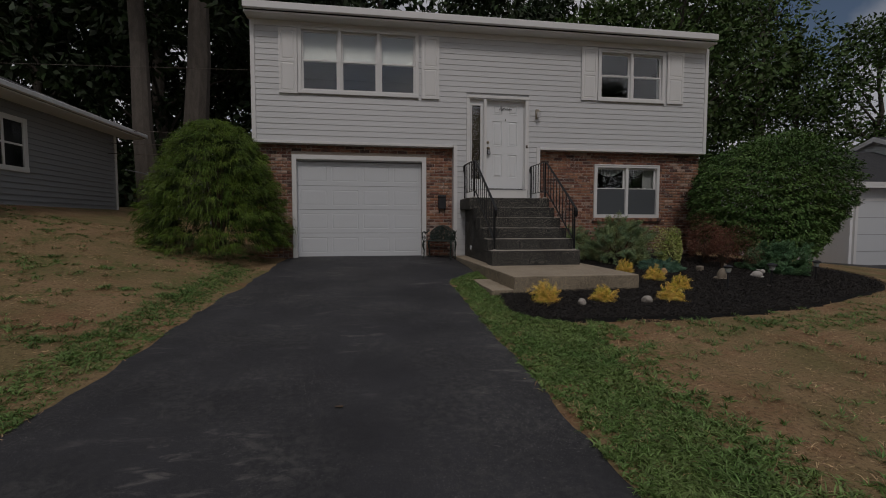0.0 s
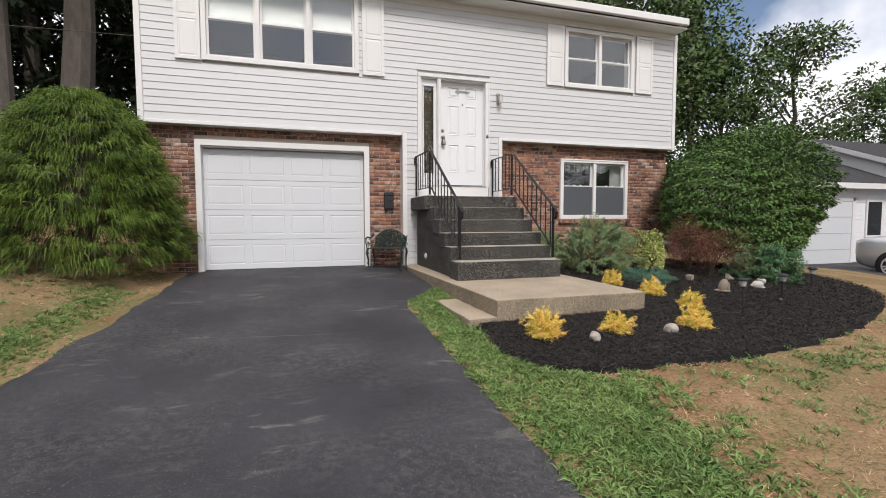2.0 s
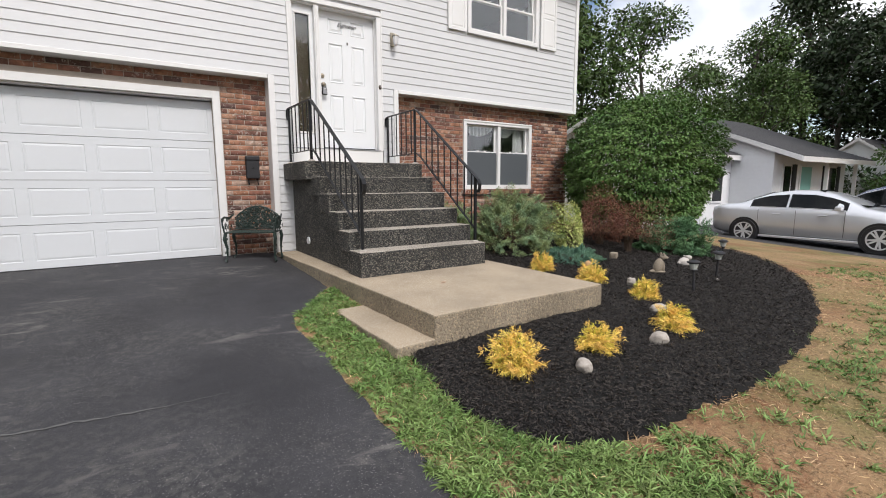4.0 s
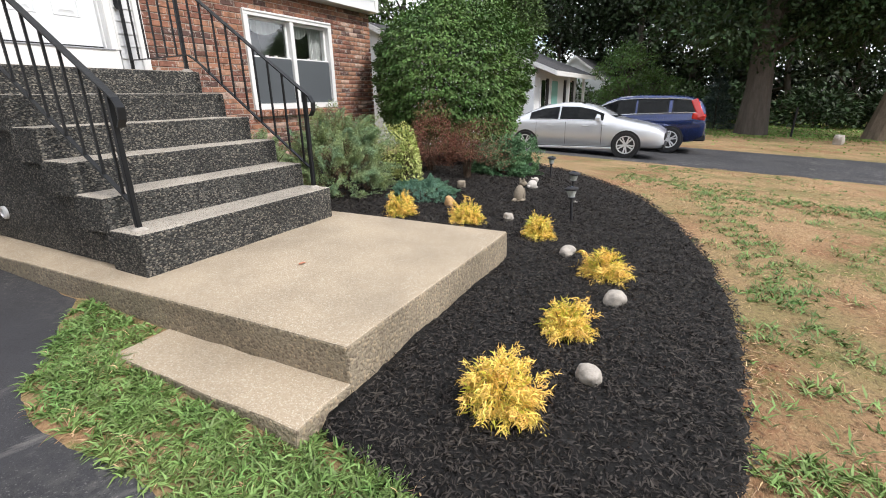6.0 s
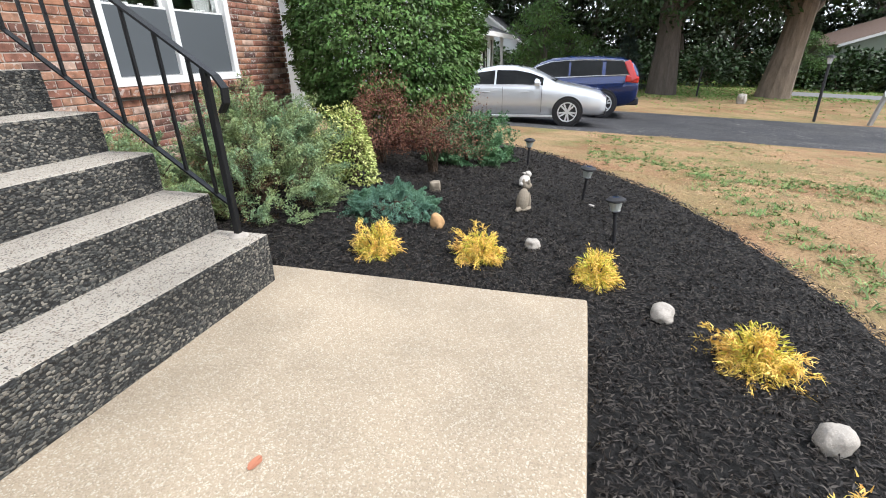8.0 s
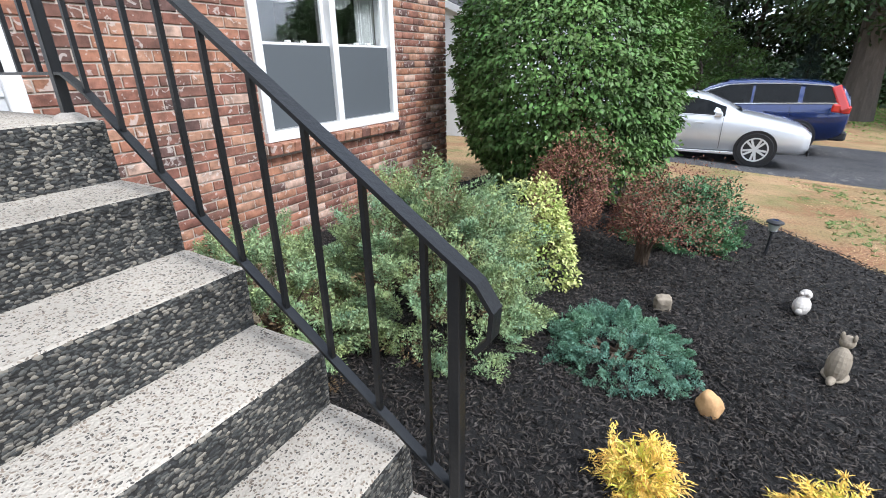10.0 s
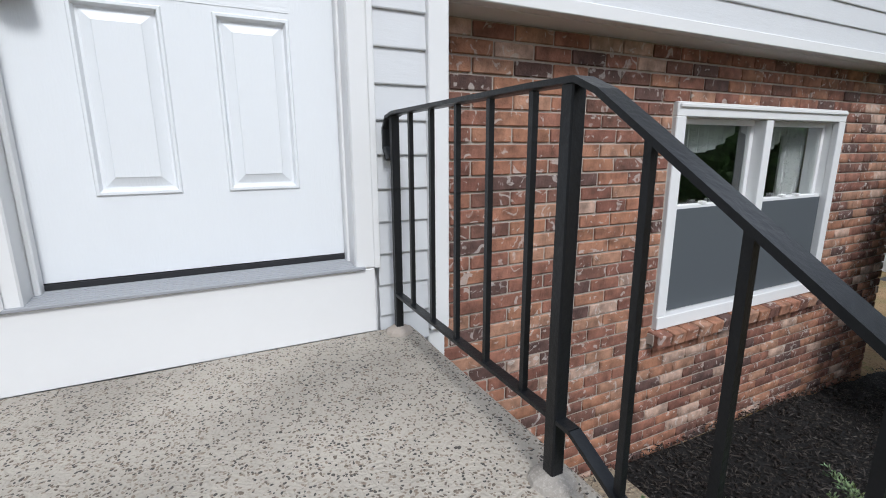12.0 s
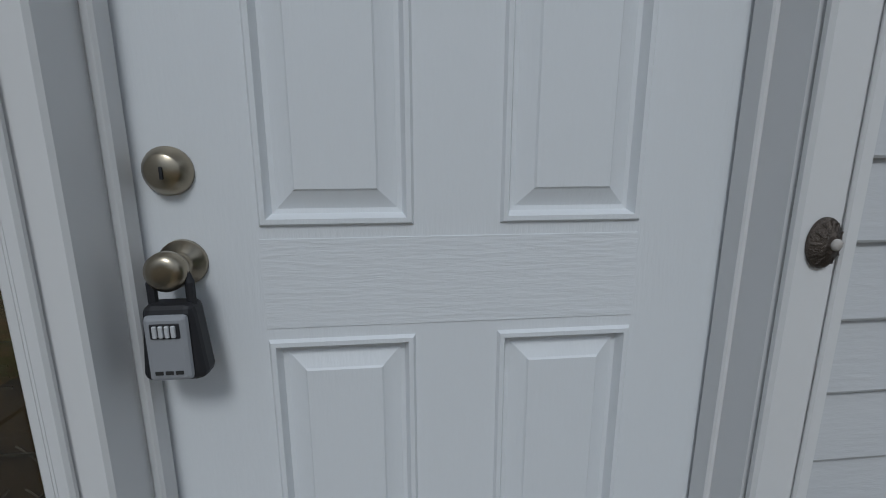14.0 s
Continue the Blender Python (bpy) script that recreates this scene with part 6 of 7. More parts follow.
# ---- cars ----
def car(x, y, turn, paint, label, st, L, wheels, wr, glass_from, roofline, suv):
    t = thing("car", (x, y, gz(x, y) + 0.03), label, "car")
    t.rotation_euler = (0, 0, radians(turn))
    bm = bmesh.new()
    rings = []
    for (sx, zl, zb, zr, hl, hb, hr) in st:
        half = [(0, zl), (hl * 0.8, zl), (hl, zl + 0.1), (hb, (zl + zb) * 0.5), (hb, zb - 0.1), (hb * 0.96, zb), (hr + (hb * 0.96 - hr) * 0.12, zr - (zr - zb) * 0.12), (hr * 0.8, zr), (0, zr + 0.015)]
        ring = [(sx, yy, zz) for yy, zz in half] + [(sx, -yy, zz) for yy, zz in half[-2:0:-1]]
        rings.append([bm.verts.new(p) for p in ring])
    n = len(rings[0])
    for a, b in zip(rings, rings[1:]):
        for k in range(n):
            bm.faces.new((a[k], b[k], b[(k + 1) % n], a[(k + 1) % n]))
    bm.faces.new(rings[0])
    bm.faces.new(rings[-1][::-1])
    bmesh.ops.recalc_face_normals(bm, faces=bm.faces)
    body = part("body", bm, paint, t)
    for p in body.data.polygons:
        p.use_smooth = True
    for s in (1, -1):
        for (i0, i1) in glass_from:
            bm = bmesh.new()
            lo, hi = [], []
            for i in range(i0, i1 + 1):
                sx, zl, zb, zr, hl, hb, hr = st[i]
                f0, f1 = 0.1, 0.8
                lo.append(bm.verts.new((sx, s * (hb * 0.96 + (hr - hb * 0.96) * f0 + 0.012), zb + (zr - zb) * f0)))
                hi.append(bm.verts.new((sx, s * (hb * 0.96 + (hr - hb * 0.96) * f1 * 0.95 + 0.014), zb + (zr - zb) * f1)))
            for k in range(len(lo) - 1):
                bm.faces.new((lo[k], lo[k + 1], hi[k + 1], hi[k]))
            bmesh.ops.solidify(bm, geom=bm.faces[:], thickness=0.006)
            part("side_window", bm, M["carglass"], t, "dark tinted side window")
    for (i0, i1, nm) in roofline:
        bm = bmesh.new()
        a, b = st[i0], st[i1]
        v = [bm.verts.new(p) for p in ((a[0], -a[6] * 0.85, a[3] + 0.022), (a[0], a[6] * 0.85, a[3] + 0.022), (b[0], b[6] * 0.8, b[3] + 0.022), (b[0], -b[6] * 0.8, b[3] + 0.022))]
        bm.faces.new(v)
        bmesh.ops.solidify(bm, geom=bm.faces[:], thickness=0.008)
        part(nm, bm, M["carglass"], t)
    for wx in wheels:
        for s in (1, -1):
            w = new("wheel")
            w.parent = t
            w.location = (wx, s * (st[len(st) // 2][5] - 0.075), wr)
            w.rotation_euler = (radians(-90 * s), 0, 0)
            bm = bmesh.new()
            lathe(bm, [(wr * 0.66, -0.09), (wr * 0.95, -0.1), (wr, -0.07), (wr, 0.06), (wr * 0.95, 0.095), (wr * 0.66, 0.09)], 32)
            part("tyre", bm, M["blackrubber"], w)
            bm = bmesh.new()
            lathe(bm, [(wr * 0.7, 0.07), (wr * 0.72, 0.104), (wr * 0.65, 0.104), (wr * 0.62, 0.075)], 32)
            lathe(bm, [(0.045, 0.05), (0.05, 0.092), (0.03, 0.098)], 16)
            for k in range(10):
                a = 2 * math.pi * k / 10 + (0.12 if k % 2 else -0.12)
                bar(bm, (math.cos(a) * 0.035, math.sin(a) * 0.035, 0.088), (math.cos(a) * wr * 0.62, math.sin(a) * wr * 0.66, 0.096), 0.04, 0.02)
            part("rim", bm, M["alloy"], w)
            bm = bmesh.new()
            lathe(bm, [(wr * 1.14, -0.12), (wr * 1.14, 0.078), (wr * 1.1, 0.08), (0.1, 0.05), (0.05, 0.05)], 32)
            part("wheel_well", bm, M["blackrubber"], w)
            bm = bmesh.new()
            lathe(bm, [(wr * 0.45, 0.055), (wr * 0.45, 0.062)], 24)
            part("brake_disc", bm, M["greyplastic"], w)
    hb = st[len(st) // 2][5]
    for s in (1, -1):
        bm = bmesh.new()
        i0, i1 = glass_from[0][0], glass_from[-1][1]
        edge = [[], []]
        for i in range(i0, i1 + 1):
            sx, zl, zb, zr, hl, hbb, hr = st[i]
            for row, f, w in ((edge[0], 0.08, 0.018), (edge[1], 0.84, 0.018)):
                row.append((sx, s * (hbb * 0.96 + (hr - hbb * 0.96) * f + w), zb + (zr - zb) * f))
        for row in ([edge[0], edge[0][:1] + edge[1] + edge[0][-1:]] if suv else [edge[0]]):
            tube(bm, row, 0.016 if suv else 0.009, 5)
        part("window_trim", bm, M["chrome"], t, "bright trim round the side windows")
        bm = bmesh.new()
        box(bm, -0.07, 0.07, -0.09, 0.09, -0.05, 0.06, bevel=0.03, seg=2, m=pose(glass_x(st, glass_from), s * (hb + 0.09), st[len(st) // 2][2] + 0.06))
        part("wing_mirror", bm, paint, t)
        for dx in (0.35, -0.65):
            boxpart("door_handle", (dx - 0.09, dx + 0.09, s * hb - 0.012, s * hb + 0.012, st[len(st) // 2][2] - 0.14, st[len(st) // 2][2] - 0.11), paint, t, "", 0.008)
        for dx in (0.78, -0.22, -1.08):
            boxpart("door_seam", (dx - 0.004, dx + 0.004, s * hb * 0.995 - 0.005, s * hb * 0.995 + 0.006, 0.32, st[len(st) // 2][2] - 0.02), M["blackrubber"], t, "", 0)
        boxpart("sill_strip", (-1.05, 1.1, s * hb * 0.97 - 0.02, s * hb * 0.97 + 0.02, 0.2, 0.26), M["blackrubber"] if suv else paint, t, "", 0.01)
    f, rr = st[-1], st[0]
    for s in (1, -1):
        bm = bmesh.new()
        box(bm, -0.24, 0.2, -0.05, 0.05, -0.065, 0.065, bevel=0.03, seg=2, m=pose(f[0] - 0.22, s * (f[5] + 0.02), f[2] - 0.08, 0, 12, s * -28))
        part("headlight", bm, M["clearlamp"], t, "clear headlight")
        bm = bmesh.new()
        if suv:
            box(bm, -0.09, 0.1, -0.06, 0.06, -0.28, 0.34, bevel=0.035, seg=2, m=pose(rr[0] + 0.24, s * 0.8, 1.24, s * 17, 26, 0))
            box(bm, -0.12, 0.26, -0.07, 0.06, -0.1, 0.09, bevel=0.035, seg=2, m=pose(rr[0] + 0.14, s * 0.83, 1.03, 0, -8, s * 8))
        else:
            box(bm, -0.1, 0.2, -0.05, 0.05, -0.07, 0.07, bevel=0.03, seg=2, m=pose(rr[0] + 0.1, s * (rr[5] + 0.0), rr[2] - 0.12, 0, 0, s * 20))
        part("tail_light", bm, M["redlamp"], t, "red tail light")
    if suv:
        boxpart("rear_bumper", (rr[0] - 0.05, rr[0] + 0.3, -0.78, 0.78, 0.3, 0.52), M["blackrubber"], t, "black lower rear bumper", 0.04)
    boxpart("grille", (f[0] - 0.02, f[0] + 0.03, -0.45, 0.45, 0.45, 0.62), M["blackrubber"], t, "", 0.015)
    boxpart("front_bumper_vent", (f[0] - 0.01, f[0] + 0.03, -0.6, 0.6, 0.22, 0.34), M["blackrubber"], t, "", 0.015)
    boxpart("number_plate", (rr[0] - 0.03, rr[0] - 0.01, -0.26, 0.26, 0.62, 0.76), M["white"], t, "", 0.004)
    return t


def glass_x(st, glass_from):
    return st[glass_from[-1][1]][0] - 0.12


SED = [(-2.36, 0.42, 0.88, 0.9, 0.62, 0.66, 0.5), (-2.3, 0.3, 0.95, 0.99, 0.74, 0.78, 0.58), (-2.0, 0.24, 1.0, 1.06, 0.84, 0.86, 0.62), (-1.6, 0.22, 1.0, 1.1, 0.86, 0.885, 0.62), (-1.3, 0.2, 0.98, 1.24, 0.87, 0.89, 0.6),
       (-0.9, 0.2, 0.97, 1.38, 0.87, 0.89, 0.585), (-0.45, 0.2, 0.96, 1.44, 0.87, 0.89, 0.585), (-0.4, 0.2, 0.96, 1.444, 0.87, 0.89, 0.585), (0.1, 0.2, 0.955, 1.43, 0.87, 0.89, 0.585), (0.45, 0.2, 0.95, 1.35, 0.87, 0.885, 0.6),
       (0.8, 0.2, 0.945, 1.2, 0.87, 0.88, 0.63), (1.1, 0.2, 0.94, 1.03, 0.86, 0.875, 0.68), (1.5, 0.22, 0.86, 0.95, 0.86, 0.87, 0.7), (1.9, 0.23, 0.78, 0.87, 0.82, 0.83, 0.66), (2.2, 0.24, 0.72, 0.78, 0.76, 0.78, 0.6), (2.36, 0.26, 0.62, 0.67, 0.6, 0.62, 0.46)]
car(16.0, 8.78, -90, M["silverpaint"], "silver four-door sedan parked on the neighbouring driveway", SED, 4.72, (-1.4, 1.44), 0.335, [(4, 6), (7, 10)], [(11, 8, "windscreen"), (3, 5, "rear_window")], False)
SUV = [(-2.26, 0.5, 0.95, 1.0, 0.7, 0.78, 0.62), (-2.2, 0.36, 1.1, 1.3, 0.8, 0.86, 0.66), (-2.05, 0.3, 1.12, 1.52, 0.84, 0.89, 0.66), (-1.75, 0.26, 1.12, 1.62, 0.86, 0.905, 0.67), (-1.3, 0.24, 1.1, 1.66, 0.87, 0.91, 0.67),
       (-1.2, 0.24, 1.1, 1.665, 0.87, 0.91, 0.67), (-0.6, 0.24, 1.08, 1.68, 0.87, 0.91, 0.67), (-0.3, 0.24, 1.07, 1.68, 0.87, 0.91, 0.67), (-0.24, 0.24, 1.07, 1.68, 0.87, 0.91, 0.67), (0.3, 0.24, 1.05, 1.64, 0.87, 0.91, 0.67),
       (0.7, 0.24, 1.04, 1.5, 0.87, 0.905, 0.68), (1.1, 0.25, 1.03, 1.26, 0.87, 0.9, 0.71), (1.35, 0.26, 1.02, 1.11, 0.86, 0.89, 0.74), (1.8, 0.28, 0.94, 1.04, 0.84, 0.86, 0.7), (2.12, 0.32, 0.82, 0.93, 0.74, 0.78, 0.6), (2.28, 0.42, 0.7, 0.78, 0.55, 0.6, 0.45)]
car(18.75, 7.72, 90, M["bluepaint"], "dark blue sport utility vehicle parked on the neighbouring driveway", SUV, 4.54, (-1.3, 1.32), 0.36, [(2, 4), (5, 7), (8, 11)], [(12, 9, "windscreen"), (1, 3, "rear_window")], True)


# ---- neighbouring houses ----
def gable_house(name, at, label, w, d, h, rise, over, wall, roofm, porch=0.0):
    """Ridge along local x; front is -y. porch: how far the front wall is set back under the eave."""
    t = thing(name, at, label, "house", "", "structure")
    bm = bmesh.new()
    mid = d / 2
    for x0, x1 in ((0, 0.15), (w - 0.15, w)):
        v = [bm.verts.new((x, y, z)) for x in (x0, x1) for y, z in ((porch, -1), (d, -1), (d, h), (mid, h + rise), (porch, h + rise * porch / mid if porch else h))]
        for f in ((4, 3, 2, 1, 0), (5, 6, 7, 8, 9), (0, 1, 6, 5), (1, 2, 7, 6), (2, 3, 8, 7), (3, 4, 9, 8), (4, 0, 5, 9)):
            bm.faces.new([v[i] for i in f])
    part("gable_wall", bm, wall, t)
    boxpart("front_wall", (0.15, w - 0.15, porch, porch + 0.15, -1, h), wall, t)
    boxpart("rear_wall", (0.15, w - 0.15, d - 0.15, d, -1, h), wall, t)
    for nm, y0, y1 in (("roof_front", -over, mid), ("roof_rear", d + over, mid)):
        k = rise / mid
        z0 = h - over * k
        bm = bmesh.new()
        v = [bm.verts.new((x, y, z)) for x in (-over * 0.6, w + over * 0.6) for y, z in ((y0, z0 + 0.01), (y1, h + rise + 0.01), (y1, h + rise + 0.09), (y0, z0 + 0.09))]
        for f in ((0, 1, 2, 3), (7, 6, 5, 4), (0, 4, 5, 1), (3, 2, 6, 7), (1, 5, 6, 2), (0, 3, 7, 4)):
            bm.faces.new([v[i] for i in f])
        bmesh.ops.recalc_face_normals(bm, faces=bm.faces)
        part(nm, bm, roofm, t, "dark shingle roof")
        for x in (-over * 0.6 - 0.03, w + over * 0.6):
            bm = bmesh.new()
            v = [bm.verts.new((xx, y, z)) for xx in (x, x + 0.03) for y, z in ((y0, z0 - 0.1), (y1, h + rise - 0.1), (y1, h + rise + 0.075), (y0, z0 + 0.075))]
            for f in ((0, 1, 2, 3), (7, 6, 5, 4), (0, 4, 5, 1), (3, 2, 6, 7), (1, 5, 6, 2), (0, 3, 7, 4)):
                bm.faces.new([v[i] for i in f])
            bmesh.ops.recalc_face_normals(bm, faces=bm.faces)
            part("rake_board", bm, M["trim"], t)
    boxpart("fascia", (-over * 0.6, w + over * 0.6, -over - 0.04, -over, h - over * rise / mid - 0.12, h - over * rise / mid + 0.06), M["trim"], t)
    return t


def flat_boards(t, axis, fixed, a0, a1, z0, z1, mat, sgn, step=0.12, top=None):
    z = z0
    while z < z1:
        q = a1 if top is None else min(a1, top(z))
        p = a0 if top is None else max(a0, a0 + (a1 - q))
        if axis == "x":
            d = (fixed - 0.014, fixed + 0.002, p, q, z, z + step * 0.96) if sgn < 0 else (fixed - 0.002, fixed + 0.014, p, q, z, z + step * 0.96)
            rot = pose(0, 0, 0)
        else:
            d = (p, q, fixed - 0.014, fixed + 0.002, z, z + step * 0.96)
        bm = bmesh.new()
        box(bm, *d)
        for v in bm.verts:
            if v.co.z > z + step / 2:
                if axis == "x":
                    v.co.x = fixed + (0.0 if abs(v.co.x - fixed) > 0.01 else (v.co.x - fixed))
                else:
                    v.co.y = max(v.co.y, fixed - 0.002)
        part("siding_board", bm, mat, t)
        z += step


GXR, GYR = 20.2, 11.0
rg = gz(20.2, 11) + 0.12
ranch = gable_house("neighbour_house", (GXR, GYR, rg), "white vinyl-sided ranch house with a front porch under its dark roof", 7.2, 9.8, 2.45, 2.0, 0.35, M["farwhite"], M["roof"], porch=0.55)
flat_boards(ranch, "x", 0.0, 0.55, 9.8, 0.1, 4.3, M["farwhite"], -1, 0.14, top=lambda z: 9.8 if z < 2.45 else 4.9 + 4.9 * (1 - (z - 2.45) / 2.0))
for x in (3.4, 6.6):
    boxpart("porch_post", (x - 0.06, x + 0.06, -0.02, 0.1, -0.1, 2.38), M["trim"], ranch)
for x, wdt, mt in ((0.75, 0.55, "carglass"), (2.3, 0.95, "teal"), (5.0, 0.9, "carglass")):
    w = new("window_unit")
    w.parent = ranch
    boxpart("window_frame", (x - 0.08, x + wdt + 0.08, 0.49, 0.56, 0.2 if mt == "teal" else 0.9, 2.15), M["trim"], w)
    boxpart("pane", (x, x + wdt, 0.475, 0.49, 0.25 if mt == "teal" else 0.98, 2.07), M[mt], w)
for x in (1.55, 4.55, 6.1):
    boxpart("shutter", (x, x + 0.32, 0.49, 0.545, 0.9, 2.15), M["blackrubber"], ranch)
flat_boards(ranch, "y", 0.55, 0.16, 7.0, 0.1, 2.4, M["farwhite"], -1, 0.14)
boxpart("porch_floor", (0, 7.1, -0.3, 0.55, -0.8, 0.02), M["concreteside"], ranch)
gy0 = 13.0
gar = gable_house("neighbour_garage", (15.6, gy0, gz(15.6, 13) - 0.1), "white neighbouring garage with a closed white door and dark roof", 4.6, 6.0, 2.75, 1.3, 0.35, M["farwhite"], M["roof"])
boxpart("garage_door", (0.2, 2.5, -0.05, 0.02, 0, 2.1), M["garage"], gar, "", 0.01)
for i in range(1, 4):
    boxpart("section_gap", (0.2, 2.5, -0.056, -0.048, i * 0.525 - 0.008, i * 0.525 + 0.008), M["greyplastic"], gar)
for d in ((0.1, 0.2, -0.07, 0.0, 0, 2.2), (2.5, 2.6, -0.07, 0.0, 0, 2.2), (0.1, 2.6, -0.07, 0.0, 2.1, 2.2)):
    boxpart("door_trim", d, M["trim"], gar)
boxpart("window_frame", (3.2, 4.0, -0.05, 0.0, 0.9, 2.15), M["trim"], gar)
boxpart("pane", (3.27, 3.93, -0.056, -0.05, 0.97, 2.08), M["carglass"], gar)
flat_boards(gar, "y", 0.0, 2.62, 3.19, 0.1, 2.7, M["farwhite"], -1, 0.14)
flat_boards(gar, "y", 0.0, 4.01, 4.6, 0.1, 2.7, M["farwhite"], -1, 0.14)
far = gable_house("far_house", (39.0, 12.0, -0.6), "white house beyond the trees", 8, 4.6, 3.0, 1.7, 0.3, M["farwhite"], M["roof"])

grove = gable_house("grove_house", (43.0, -24.0, gz(43, -14) - 0.1), "grey-green house among the trees with a brown roof", 9, 14.5, 3.1, 2.2, 0.4, M["grovewall"], M["brownroof"])
for yy in (4.5, 9.5):
    boxpart("window_frame", (-0.06, 0.0, yy - 0.1, yy + 1.1, 1.1, 2.4), M["trim"], grove)
    boxpart("pane", (-0.08, -0.06, yy, yy + 1.0, 1.2, 2.3), M["carglass"], grove)
draped("far_street", list(np.arange(-40, -2.9, 1.0)) + [-3.0], lambda y: (33.0, 36.4), 0.03, M["paleroad"], "pale grey asphalt street beyond the neighbouring lawn")

# grey house up the bank
lz = 1.55
lh = thing("grey_house", (-6.2, 9.4, lz), "grey clapboard single-storey house with white window trim", "house", "", "structure")
boxpart("side_wall", (-0.15, 0, -8, 5.7, -1.2, 2.1), M["greysiding"], lh)
boxpart("end_wall", (-8, -0.15, 5.55, 5.7, -1.2, 2.1), M["greysiding"], lh)
boxpart("front_wall", (-8, -0.15, -8, -7.85, -1.2, 2.1), M["greysiding"], lh)
z = -0.2
while z < 2.05:
    spans = [(-8, 5.62)] if not (0.7 < z + 0.06 < 1.7) else [(-8, 1.0), (2.3, 5.62)]
    for a, b in spans:
        bm = bmesh.new()
        box(bm, -0.002, 0.026, a, b, z, z + 0.112)
        for v in bm.verts:
            if v.co.z > z + 0.05 and v.co.x > 0.01:
                v.co.x = 0.002
        part("siding_board", bm, M["greysiding"], lh)
    z += 0.12
boxpart("corner_post", (-0.02, 0.03, 5.62, 5.73, -0.3, 2.1), M["trim"], lh)
for d in ((0, 0.04, 1.0, 1.12, 0.7, 1.72), (0, 0.04, 2.18, 2.3, 0.7, 1.72), (0, 0.04, 1.12, 2.18, 1.62, 1.72), (0, 0.05, 1.0, 2.3, 0.62, 0.72), (0, 0.03, 1.62, 1.68, 0.72, 1.62), (0, 0.02, 1.12, 2.18, 1.15, 1.19)):
    boxpart("window_trim", d, M["trim"], lh, "", 0.004)
boxpart("pane", (-0.01, 0.012, 1.12, 2.18, 0.72, 1.62), M["carglass"], lh)
bm = bmesh.new()
v = [bm.verts.new(p) for p in ((0.55, -8.5, 2.02), (0.55, 6.2, 2.02), (-4, 6.2, 3.9), (-4, -8.5, 3.9), (0.55, -8.5, 2.14), (0.55, 6.2, 2.14), (-4, 6.2, 4.02), (-4, -8.5, 4.02))]
for f in ((0, 1, 2, 3), (7, 6, 5, 4), (0, 4, 5, 1), (1, 5, 6, 2), (2, 6, 7, 3), (3, 7, 4, 0)):
    bm.faces.new([v[i] for i in f])
bmesh.ops.recalc_face_normals(bm, faces=bm.faces)
part("roof", bm, M["roof"], lh, "dark shingle roof")
boxpart("gutter", (0.55, 0.64, -8.5, 6.2, 2.03, 2.13), M["farwhite"], lh, "pale gutter", 0.01)
boxpart("soffit", (0, 0.55, -8.5, 6.2, 1.99, 2.02), M["trim"], lh)

# chain fence posts by the grey house
for k, (x, y) in enumerate(((-5.6, 15.6), (-4.9, 15.9), (-4.1, 16.2))):
    bm = bmesh.new()
    lathe(bm, [(0.025, -0.1), (0.025, 1.2), (0.03, 1.21), (0.0251, 1.25)], 8)
    f = part("fence_post", bm, M["greyplastic"], None, "grey metal fence post on the bank", "", "fence")
    f.location = (x, y, gz(x, y))
bm = bmesh.new()
tube(bm, [(-6.1, 15.4, gz(-6, 15.4) + 1.2), (-4.1, 16.2, gz(-4.1, 16.2) + 1.2)], 0.015, 6)
part("fence_rail", bm, M["greyplastic"], None, "thin grey top rail of the wire fence", "", "fence")
for k, (z0, z1) in enumerate(((5.2, 5.6), (3.6, 3.7), (3.3, 3.3), (3.0, 3.05))):
    bm = bmesh.new()
    tube(bm, [(-22, 13.5, z0 + 0.3), (-9, 14.5, z0), (-1.4, 15.2, z1)], 0.009, 5)
    part("cable", bm, M["bronze"], None, "thin grey overhead cable", "", "cable")


